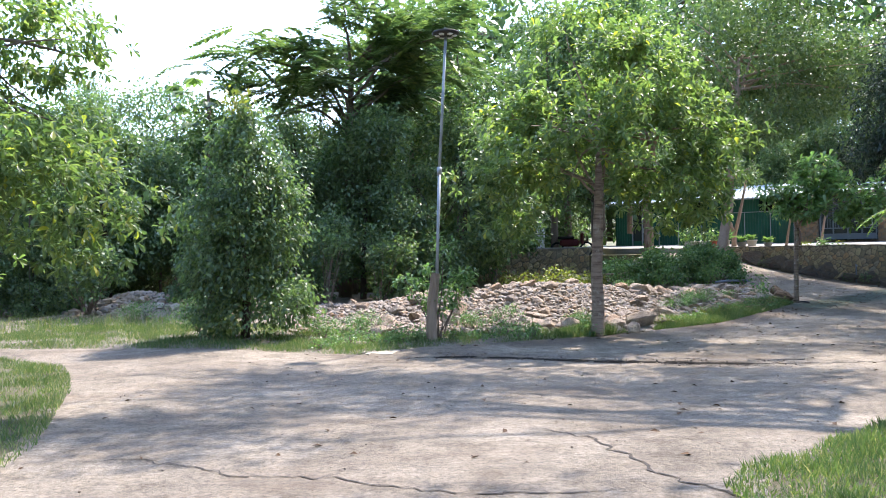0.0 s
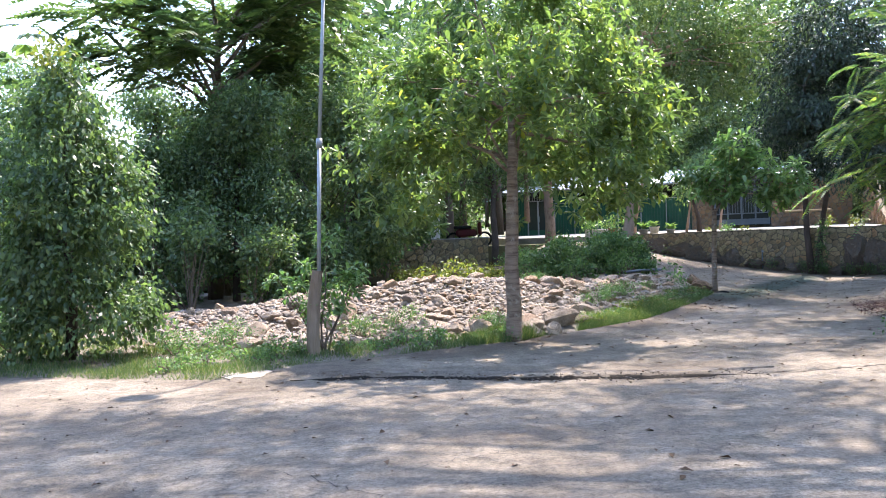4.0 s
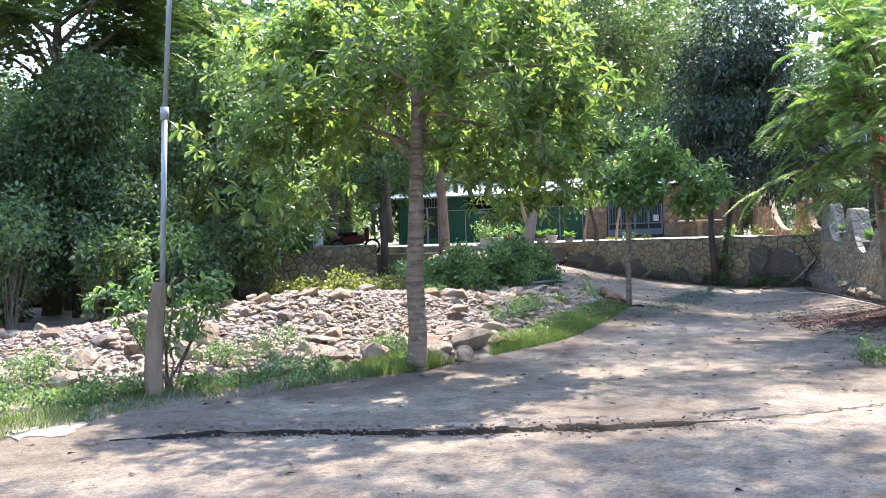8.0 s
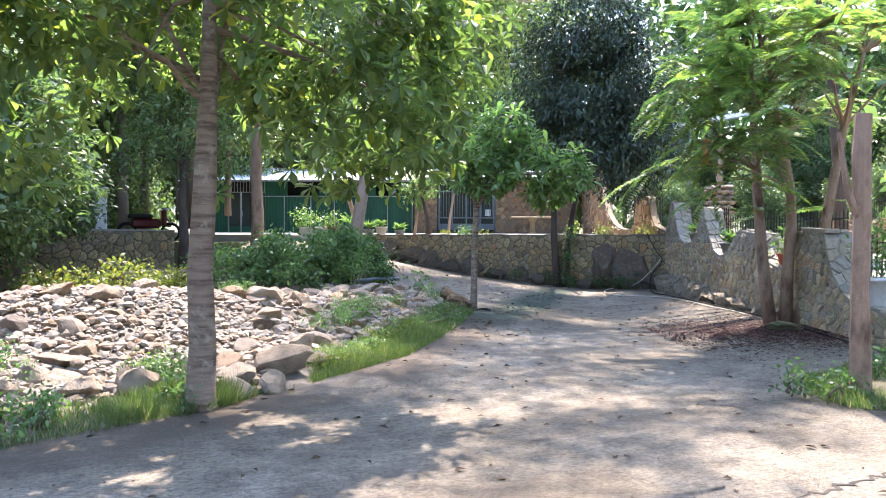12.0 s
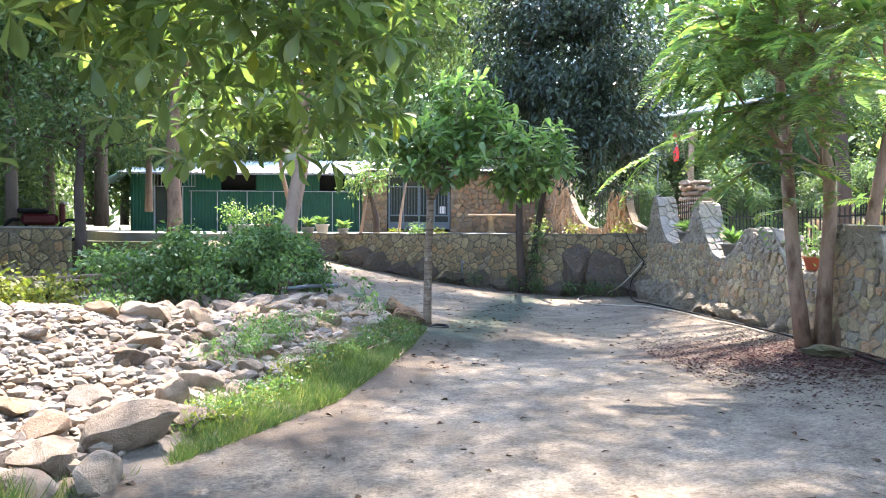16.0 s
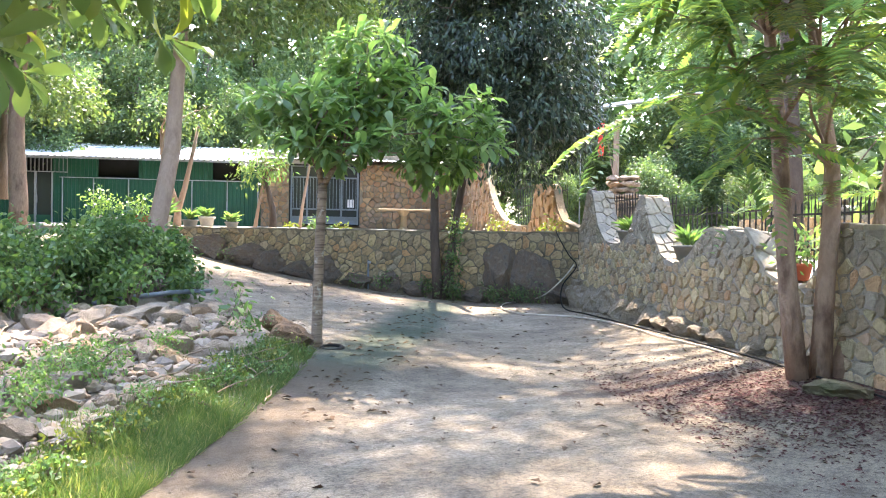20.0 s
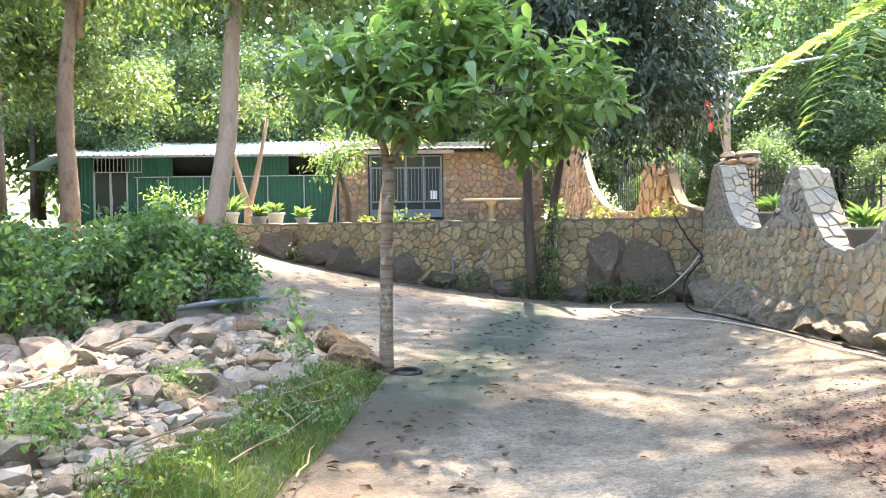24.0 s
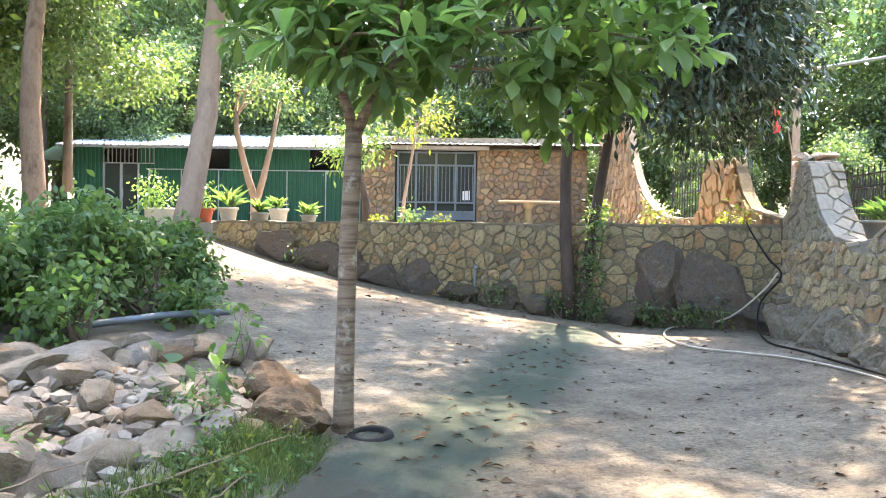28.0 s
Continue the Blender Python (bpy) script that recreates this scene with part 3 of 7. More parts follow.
# ---- ground ----
VERGE = [(-9.5, 15.2), (-6.1, 15.0), (-4.2, 14.7), (-2.6, 14.1), (-1.3, 13.75), (-1.0, 14.25), (-0.3, 14.9), (1.3, 15.4), (3.2, 16.1), (4.5, 17.0), (6.3, 18.3), (8.0, 20.1),
         (9.2, 21.6), (9.75, 22.35), (9.95, 22.9), (9.7, 24.2), (9.9, 26.2), (10.3, 28.0), (10.1, 30.0), (9.3, 31.4), (5.5, 31.9), (-2, 31.9), (-16, 31.5), (-16, 15.6)]
HEAP = [(-3.2, 16.8), (0.2, 16.3), (2.2, 16.7), (4.1, 17.2), (5.0, 18.1), (6.2, 19.35), (8.2, 21.35), (9.35, 22.75), (9.3, 24.0), (7.6, 24.6), (6.3, 24.3), (4.6, 24.4), (1.0, 23.4), (-3.5, 22.3)]


def heap(x, y):
    """Height that the dumped rubble adds."""
    z = 0
    for cx, cy, sx, sy, h in ((2.6, 21.0, 2.4, 1.9, 0.74), (5.4, 22.2, 1.9, 1.5, 0.40), (-0.6, 20.0, 1.9, 1.7, 0.46), (-8.6, 22.5, 1.5, 1.2, 0.55), (-5.4, 21.2, 1.1, 0.9, 0.45), (8.2, 23.3, 1.2, 0.9, 0.15), (-3.2, 20.6, 1.0, 1.0, 0.25)):
        z = z + h * np.exp(-((x - cx) / sx) ** 2 - ((y - cy) / sy) ** 2)
    return z


def from_edge(poly, x, y):
    """Distance from points to a polygon's outline."""
    best = np.full(np.shape(x), 9.0)
    for (x0, y0), (x1, y1) in zip(poly, poly[1:]):
        dx, dy = x1 - x0, y1 - y0
        k = np.clip(((x - x0) * dx + (y - y0) * dy) / (dx * dx + dy * dy), 0, 1)
        best = np.minimum(best, np.hypot(x - x0 - k * dx, y - y0 - k * dy))
    return best


def verge_level(x, y):
    x, y = np.asarray(x, float), np.asarray(y, float)
    rough = np.array([noise2(a, b, 0.8, 3.1) for a, b in zip(np.ravel(x), np.ravel(y))]).reshape(x.shape)
    z = level(x, y) - 0.02 + (0.06 + 0.05 * rough) * smooth(0, 0.6, from_edge(VERGE, x, y)) + heap(x, y)
    return z + 0.12 * smooth(22, 27, y) * smooth(9, 6, x)


def soil_many(x, y):
    return np.where(inside(VERGE, x, y), verge_level(x, y), level(x, y))


def far_level(x, y):
    z = float(level(min(max(x, -25), 19), min(max(y, -12), 33))) - 0.09
    hill = max(0.0, math.hypot(x - 5, y - 25) - 45)
    return z + min(40.0, 0.10 * hill) * (0.5 + 0.5 * float(smooth(-60, 40, y)))


def ground_sheet():
    n = 110
    s = np.linspace(-1, 1, n)
    warp = np.sign(s) * (np.abs(s) * 40 + np.abs(s) ** 6 * 900)
    m = Mesh()
    m.add([(5 + a, 18 + b, far_level(5 + a, 18 + b)) for b in warp for a in warp], [(j * n + i, j * n + i + 1, (j + 1) * n + i + 1, (j + 1) * n + i) for j in range(n - 1) for i in range(n - 1)])
    ob = part("ground", soft(m.data("ground")), M_GROUND)
    return tagged(ob, "brown leaf-strewn earth under the trees", "ground", kind="structure")


ground_sheet()


def JOINT(x):
    """Where the broken joint crosses the drive."""
    return float(np.interp(x, (-0.6, 0.5, 1.7, 3.0, 4.3, 5.4, 7.0, 9.0), (13.7, 13.55, 13.05, 12.6, 12.2, 12.05, 12.06, 12.5)))


def drive_level(x, y):
    # the nearer slab has sunk along its joint
    edge = JOINT(x) + 0.08 * noise2(x, 0, 2.3, 5)
    sunk = 0.025 * (1 - float(smooth(edge - 0.02, edge + 0.1, y))) * float(smooth(edge - 1.3, edge, y)) * float(smooth(8.5, 3.5, x))
    return float(level(x, y)) - sunk + 0.012 * noise2(x, y, 0.6, 1.7)


DRIVE = [(-20, -12), (19, -12), (19, 9), (13.5, 11), (13.4, 16.5), (18.3, 25), (12.6, 33.6), (6, 34.6), (6, 31), (9.6, 30.2), (9.5, 26), (9.2, 23.5), (9.0, 22.1), (7.5, 20.5), (5.5, 18.7), (3, 16.9), (0, 15.9), (-1.4, 14.6), (-4, 15.5), (-9.5, 16), (-20, 15)]
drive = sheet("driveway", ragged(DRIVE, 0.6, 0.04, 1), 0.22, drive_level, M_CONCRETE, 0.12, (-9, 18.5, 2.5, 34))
soft(drive.data)
tagged(drive, "worn grey concrete drive with cracks, dirt and washed soil", "driveway", kind="structure")

verge = sheet("verge", ragged(VERGE, 0.16, 0.05, 2), 0.3, verge_level, M_GRAVEL, 0.06)
soft(verge.data)
tagged(verge, "stony brown soil beside the drive", "ground", kind="structure")


def mound(name, poly, h, material, label, seed):
    def lift(x, y):
        d = min(math.hypot(x - px, y - py) for px, py in edge)
        return float(level(x, y)) - 0.02 + h * float(smooth(0, 0.7, d)) + 0.015 * noise2(x, y, 2.5, seed)
    edge = ragged(poly, 0.2, 0.06, seed)
    ob = sheet(name, edge, 0.2, lift, material, 0.05)
    soft(ob.data)
    return tagged(ob, label, "ground", kind="structure")


LEFT_BED = [(-3.0, 5.2), (-3.05, 6.1), (-3.2, 6.8), (-3.75, 8.2), (-4.3, 9.6), (-5.0, 11.0), (-5.6, 12.1), (-7.2, 13.3), (-10, 13.6), (-14, 13), (-14, 3), (-5, 3)]
RIGHT_BED = [(2.0, 5.3), (2.3, 5.75), (3.05, 6.35), (4.2, 7.35), (6.0, 8.3), (9.0, 8.6), (9.0, 3.5), (2.2, 3.5), (1.9, 4.5)]
POST_BED = [(8.3, 13.3), (8.5, 13.9), (9.2, 14.5), (10.0, 14.6), (11.0, 14.2), (11.3, 13.0), (10.4, 12.0), (9.2, 12.2), (8.5, 12.7)]
mound("grass_bed", LEFT_BED, 0.07, M_SOIL, "soil bed under a patch of grass", 4)
mound("grass_bed", RIGHT_BED, 0.07, M_SOIL, "soil bed under a patch of grass", 5)
mound("grass_bed", POST_BED, 0.13, M_SOIL, "soil bed under weeds round a post", 6)

# ---- rock shapes ----
def rock_mesh(name, n, seed, flat=0.75):
    """An angular broken rock, about one metre across, from n cuts of a rough lump."""
    rng = random.Random(seed)
    bm = bmesh.new()
    bmesh.ops.create_icosphere(bm, subdivisions=3 if n > 8 else 1, radius=0.62)
    for _ in range(n):
        d = Vector((rng.gauss(0, 1), rng.gauss(0, 1), rng.gauss(0, 0.9))).normalized()
        c = rng.uniform(0.27, 0.46)
        for v in bm.verts:
            k = v.co.dot(d)
            if k > c:
                v.co -= d * (k - c) * 0.96
    wide = rng.uniform(0.72, 0.95)
    for v in bm.verts:
        v.co += v.co.normalized() * (0.03 * noise.noise(v.co * 2.3 + Vector((seed, 0, 0))) + 0.018 * noise.noise(v.co * 7 + Vector((0, seed, 0))))
        v.co.y *= wide
        v.co.z *= flat
    me = bpy.data.meshes.new(name)
    bm.to_mesh(me)
    bm.free()
    soft(me)
    me.set_sharp_from_angle(angle=radians(15))
    return me


ROCKS = [rock_mesh("rock", (11, 14, 17)[i % 3], 100 + i, 0.62 + 0.06 * (i % 5)) for i in range(14)]
for me in ROCKS:
    me.materials.append(M_ROCK)


# ---- stone walls ----
LW0, LW1 = Vector((12.0, 33.2, 0)), Vector((17.5, 25.1, 0))
RW_DIR = Vector((-0.5, -0.866, 0)).normalized()
RW0 = LW1.copy()


def clip(poly, a, b, c):
    """The part of a polygon with a*x + b*y <= c."""
    out = []
    for p, q in zip(poly, poly[1:] + poly[:1]):
        dp, dq = a * p[0] + b * p[1] - c, a * q[0] + b * q[1] - c
        if dp <= 0:
            out.append(p)
        if dp * dq < 0:
            k = dp / (dp - dq)
            out.append((p[0] + (q[0] - p[0]) * k, p[1] + (q[1] - p[1]) * k))
    return out


def cells(u0, u1, low, high, size, seed, joint=0.012):
    """Uneven stone outlines that fill the strip between low(u) and high(u)."""
    rng = random.Random(seed)
    pts = []
    v0, v1 = min(low(u0 + (u1 - u0) * i / 40) for i in range(41)), max(high(u0 + (u1 - u0) * i / 40) for i in range(41))
    rows = int((v1 - v0) / (size * 0.78)) + 2
    for j in range(rows):
        s = size * rng.uniform(0.85, 1.25)
        u = u0 - rng.uniform(0, size)
        while u < u1 + size:
            pts.append((u + rng.uniform(-0.3, 0.3) * s, v0 + (j + rng.uniform(0.15, 0.85)) * size * 0.78))
            if rng.random() < 0.45:
                pts.append((u + rng.uniform(0.35, 0.6) * s, v0 + (j + rng.uniform(0, 1)) * size * 0.78))
            u += s * rng.uniform(0.75, 1.6)
    out = []
    e = 0.02
    for i, (u, v) in enumerate(pts):
        if not (u0 < u < u1 and low(u) < v < high(u) - 0.02):
            continue
        poly = [(u - size * 1.1, v - size), (u + size * 1.1, v - size), (u + size * 1.1, v + size), (u - size * 1.1, v + size)]
        for k, (a, b) in enumerate(pts):
            if k != i and abs(a - u) < size * 2.6 and abs(b - v) < size * 2.2:
                da, db = a - u, b - v
                d = math.hypot(da, db)
                if d < 1e-4:
                    continue
                poly = clip(poly, da / d, db / d, (da * (u + a) / 2 + db * (v + b) / 2) / d - joint * rng.uniform(0.1, 2.0))
                if len(poly) < 3:
                    break
        if len(poly) < 3:
            continue
        slope = (high(u + e) - high(u - e)) / (2 * e)
        nn = math.hypot(slope, 1)
        poly = clip(poly, -slope / nn, 1 / nn, (-slope * u + high(u)) / nn - 0.02)
        slope = (low(u + e) - low(u - e)) / (2 * e)
        nn = math.hypot(slope, 1)
        poly = clip(poly, slope / nn, -1 / nn, (slope * u - low(u)) / nn) if len(poly) > 2 else []
        poly = clip(poly, -1, 0, -u0 - 0.01) if len(poly) > 2 else []
        poly = clip(poly, 1, 0, u1 - 0.01) if len(poly) > 2 else []
        if len(poly) < 3:
            continue
        area = abs(sum(p[0] * q[1] - q[0] * p[1] for p, q in zip(poly, poly[1:] + poly[:1]))) / 2
        if area > size * size * 0.08:
            out.append(poly)
    return out


def stone(poly, depth, rng):
    """A rounded stone on a wall's face, from its outline (u, v); local x along the wall, z up, y into the wall."""
    if sum(p[0] * q[1] - q[0] * p[1] for p, q in zip(poly, poly[1:] + poly[:1])) < 0:
        poly = poly[::-1]
    n = len(poly)
    cu, cv = sum(p[0] for p in poly) / n, sum(p[1] for p in poly) / n
    v = []
    # cut corners so that stones look worn
    ring = []
    for i, p in enumerate(poly):
        a, b = poly[i - 1], poly[(i + 1) % n]
        k = rng.uniform(0.12, 0.3)
        ring += [(p[0] + (a[0] - p[0]) * k, p[1] + (a[1] - p[1]) * k), (p[0] + (b[0] - p[0]) * k, p[1] + (b[1] - p[1]) * k)] if n < 7 else [p]
    worn = []
    for p, q in zip(ring, ring[1:] + ring[:1]):
        k, w = rng.uniform(0.35, 0.65), rng.uniform(0.93, 1.0)
        worn += [p, (cu + (p[0] + (q[0] - p[0]) * k - cu) * w, cv + (p[1] + (q[1] - p[1]) * k - cv) * w)]
    ring = worn
    n = len(ring)
    out = depth * rng.uniform(0.4, 1.3)
    tx, tz = rng.uniform(-1.4, 1.4) * depth, rng.uniform(-1.4, 1.4) * depth
    for u, w in ring:
        v.append((u - cu, 0.02, w - cv))
    for u, w in ring:
        s = rng.uniform(0.85, 0.95)
        v.append(((u - cu) * s, -out * rng.uniform(0.8, 1.15) + tx * (u - cu) + tz * (w - cv), (w - cv) * s))
    v.append((0, -out * 1.08, 0))
    f = [(i, (i + 1) % n, n + (i + 1) % n, n + i) for i in range(n)] + [(n + i, n + (i + 1) % n, 2 * n) for i in range(n)]
    return (cu, cv), Mesh().add(v, f)


def stone_wall(name, start, way, length, low, high, thick, size, stone_mat, seed, label, depth=0.05, cap=None, mortar=None, u0=0.0, limit=330, joint=0.008, scoops=False):
    """A wall of uneven field stones set in mortar; way runs along it, its face is on the right-hand side of way."""
    way = Vector(way).normalized()
    face = Vector((way.y, -way.x, 0))
    root = thing(name, label=label, category="stone wall", kind="structure")
    # local frame: x along the wall, y into it
    root.matrix_world = Matrix((( way.x, -face.x, 0, start[0]), (way.y, -face.y, 0, start[1]), (0, 0, 1, 0), (0, 0, 0, 1)))
    n = max(8, int((length - u0) / 0.08))
    us = [u0 + (length - u0) * i / n for i in range(n + 1)]
    v, f = [], []
    rng = random.Random(seed)
    for u in us:
        w = 0.012 * noise.noise(Vector((u * 3, seed, 0)))
        v += [(u, w, low(u) - 0.25), (u, w, high(u)), (u, thick + w, high(u) - 0.01), (u, thick, low(u) - 0.25)]
    for i in range(n):
        a = i * 4
        f += [(a, a + 4, a + 5, a + 1), (a + 1, a + 5, a + 6, a + 2), (a + 2, a + 6, a + 7, a + 3)]
    f += [(0, 1, 2, 3), (n * 4 + 3, n * 4 + 2, n * 4 + 1, n * 4)]
    part("mortar", Mesh().add(v, f), mortar or M_MORTAR, root)
    if cap:
        v, f = [], []
        for u in us:
            h = high(u) + 0.008 * noise.noise(Vector((u * 5, seed, 2)))
            v += [(u, -0.02, h - 0.02), (u, -0.015, h + 0.018), (u, thick + 0.015, h + 0.018), (u, thick + 0.02, h - 0.02)]
        for i in range(n):
            a = i * 4
            f += [(a, a + 4, a + 5, a + 1), (a + 1, a + 5, a + 6, a + 2), (a + 2, a + 6, a + 7, a + 3), (a + 3, a + 7, a + 4, a)]
        f += [(0, 1, 2, 3), (n * 4 + 3, n * 4 + 2, n * 4 + 1, n * 4)]
        part("coping", Mesh().add(v, f), cap, root, "weathered grey mortar coping")
    if scoops:
        # flat uneven paving stones bedded along the curve of the top
        fine = [u0 + (length - u0) * i / 600 for i in range(601)]
        arc = [0.0]
        for p, q in zip(fine, fine[1:]):
            arc.append(arc[-1] + math.hypot(q - p, high(q) - high(p)))
        for poly in cells(0.0, arc[-1], lambda q: 0.0, lambda q: thick + 0.03, 0.22, seed + 50, 0.009):
            cs = sum(p[0] for p in poly) / len(poly)
            cy = sum(p[1] for p in poly) / len(poly)
            cu = float(np.interp(cs, arc, fine))
            tilt = math.atan2(high(cu + 0.03) - high(cu - 0.03), 0.06)
            k, up = len(poly), rng.uniform(0.012, 0.034)
            v = [((p[0] - cs) * w, (p[1] - cy) * w, z) for w, z in ((1.0, -0.03), (0.98, up * 0.7), (0.88, up)) for p in poly]
            f = [(r * k + i, r * k + (i + 1) % k, (r + 1) * k + (i + 1) % k, (r + 1) * k + i) for r in (0, 1) for i in range(k)] + [tuple(range(2 * k, 3 * k))]
            ob = part("coping_stone", Mesh().add(v, f), M_COPING, root)
            ob.matrix_local = pose(cu, cy - 0.015, high(cu), rng.uniform(-2, 2), -math.degrees(tilt) + rng.uniform(-3, 3), 0)
    rest = Mesh()
    for i, poly in enumerate(cells(u0, length, low, high, size, seed, joint)):
        (cu, cv), m = stone(poly, depth, rng)
        if i < limit:
            ob = part("stone", m, stone_mat, root)
            ob.location = (cu, 0, cv)
        else:
            rest.add(np.concatenate(m.v) + np.array((cu, 0, cv)), m.f)
    if rest.n:
        tagged(part("small_stones", rest, stone_mat, root), kind="stuff")
    return root


def knots(*pairs):
    """A smooth curve through (u, value) pairs."""
    us, vs = [p[0] for p in pairs], [p[1] for p in pairs]

    def f(u):
        return sum(float(np.interp(u + d, us, vs)) for d in (-0.05, 0, 0.05)) / 3
    return f


LW_LEN = (LW1 - LW0).length
stone_wall("wall_low", LW0, LW1 - LW0, LW_LEN, knots((0, 0.40), (3, 0.22), (6, 0.05), (LW_LEN, -0.1)), lambda u: 1.41 + 0.015 * math.sin(u * 5) * math.sin(u * 2.3), 0.4, 0.245, M_STONE, 11,
           "mossy retaining wall of yellow-grey field stones", cap=M_MORTAR, depth=0.035, joint=0.007, u0=-0.9)
# scalloped wall along the drive, from the corner towards the gate
RW_TOP = knots((0, 1.5), (0.2, 1.6), (0.38, 2.0), (0.5, 2.26), (0.85, 2.22), (0.95, 1.95), (1.2, 1.55), (1.55, 1.28), (1.95, 1.17), (2.4, 1.2), (2.75, 1.36), (3.0, 1.62), (3.18, 1.9), (3.28, 2.03), (3.52, 2.0), (3.62, 1.72), (3.85, 1.4), (4.15, 1.08), (4.5, 0.94), (4.9, 0.95), (5.2, 1.08), (5.5, 1.3),
               (5.8, 1.46), (6.5, 1.4), (6.9, 1.36), (7.05, 1.1), (7.3, 0.9), (7.7, 0.78), (8.1, 0.8), (8.4, 1.1), (8.6, 1.46), (9.6, 1.42), (9.7, 1.05), (9.95, 0.7), (10.3, 0.45), (10.7, 0.33), (12.4, 0.33), (12.7, 0.6), (12.9, 1.2), (13.6, 1.2))
stone_wall("wall_scalloped", RW0, RW_DIR, 13.6, lambda u: -0.18, RW_TOP, 0.42, 0.2, M_GREYSTONE, 12, "scalloped grey field-stone garden wall with piers", depth=0.03, mortar=M_PALEMORTAR, joint=0.009, limit=560, scoops=True)
# its continuation past the corner up to the house
RX_LEN = 15.2
RX_TOP = knots((0, 4.6), (4.2, 4.6), (4.6, 4.1), (5.1, 3.4), (5.8, 2.75), (6.6, 2.25), (7.6, 1.9), (8.6, 1.7), (9.7, 1.62), (11.0, 1.62), (11.25, 2.0), (11.5, 2.5), (11.6, 2.66), (13.2, 2.56), (13.35, 2.3), (13.6, 1.95), (14.0, 1.68), (15.2, 1.5))
stone_wall("wall_terrace", RW0 - RW_DIR * RX_LEN, RW_DIR, RX_LEN, lambda u: 1.3, RX_TOP, 0.16, 0.33, M_REDSTONE, 13, "tall curved stone wall falling from house to terrace corner", cap=M_OCHRE, mortar=M_OCHRE)


# terrace bodies behind the walls
def slab(name, poly, low, high, material, label):
    n = len(poly)
    m = Mesh()
    m.add([(x, y, low) for x, y in poly] + [(x, y, high(x, y)) for x, y in poly], [tuple(range(n, 2 * n))] + [(i, (i + 1) % n, n + (i + 1) % n, n + i) for i in range(n)])
    return tagged(part(name, m, material), label, "terrace", kind="structure")


inner = Vector((0.83, 0.56, 0)) * 0.38
slab("terrace_floor", [(LW0 + inner).to_2d()[:], (LW1 + inner - Vector((0, 0.25, 0)) + Vector((0.1, 0.3, 0))).to_2d()[:], (25.0, 37.6), (27, 48), (8, 50), (8, 38)], -0.3, lambda x, y: float(terrace(x, y)), M_RENDER, "grey paved terrace in front of the house")


def beside(s, d):
    p = RW0 + RW_DIR * s + Vector((0.866, -0.5, 0)) * d
    return (p.x, p.y)


slab("court_floor", [beside(-14, 0.4), beside(-0.2, 0.4), beside(14, 0.4), beside(14, 24), beside(-14, 24)][::-1], -0.4, lambda x, y: 0.25 + 0.85 * float(smooth(16, 26, y)), M_RENDER, "pale paved court behind the garden wall")
slab("upper_terrace", [(-24, 33.0), (2.0, 33.0), (6.4, 33.0), (12.0, 34.6), (8, 50), (-24, 55)], -0.3, lambda x, y: 1.16, M_GROUND, "raised earth terrace among the trees")
stone_wall("wall_upper", (1.2, 32.2), (1, 0.08, 0), 4.6, lambda u: 0.2, lambda u: 1.5, 0.4, 0.30, M_STONE, 14, "low mossy stone terrace wall", cap=M_RENDER)
stone_wall("wall_upper_left", (-9.0, 32.6), (1, 0.0, 0), 9.4, lambda u: 0.2, knots((0, 1.1), (7, 1.3), (9.4, 1.55)), 0.4, 0.34, M_STONE, 15, "dark stone terrace wall under the trees", cap=M_RENDER)

# ---- rubble ----
R = random.Random(21)


def soil_at(x, y):
    return float(soil_many(np.array([x]), np.array([y]))[0])


def lay_rock(x, y, s, sink=0.3, mat=None, parent=None, tilt=0.5, flat=0.8):
    ob = part("rock", R.choice(ROCKS), M_ROCK, parent)
    ob.matrix_world = pose(x, y, soil_at(x, y) + s * flat * (0.5 - sink) * 0.8, R.uniform(-25, 25) * tilt, R.uniform(-25, 25) * tilt, R.uniform(0, 360)) @ Matrix.Diagonal((s * R.uniform(0.85, 1.3), s * R.uniform(0.8, 1.1), s * flat * R.uniform(0.75, 1.15), 1))
    return ob


rubble = thing("rubble_heap", label="heap of pale broken quarry rocks and rubble beside the drive", category="rubble", kind="structure")
count = 0
while count < 280:
    x, y = R.uniform(-3.4, 9.4), R.uniform(16.4, 24.6)
    if not bool(inside(HEAP, x, y)):
        continue
    s = R.uniform(0.1, 0.2) + (R.random() ** 3) * 0.36 + (0.2 * R.random() if x > 5.2 else 0)
    lay_rock(x, y, s, parent=rubble)
    count += 1
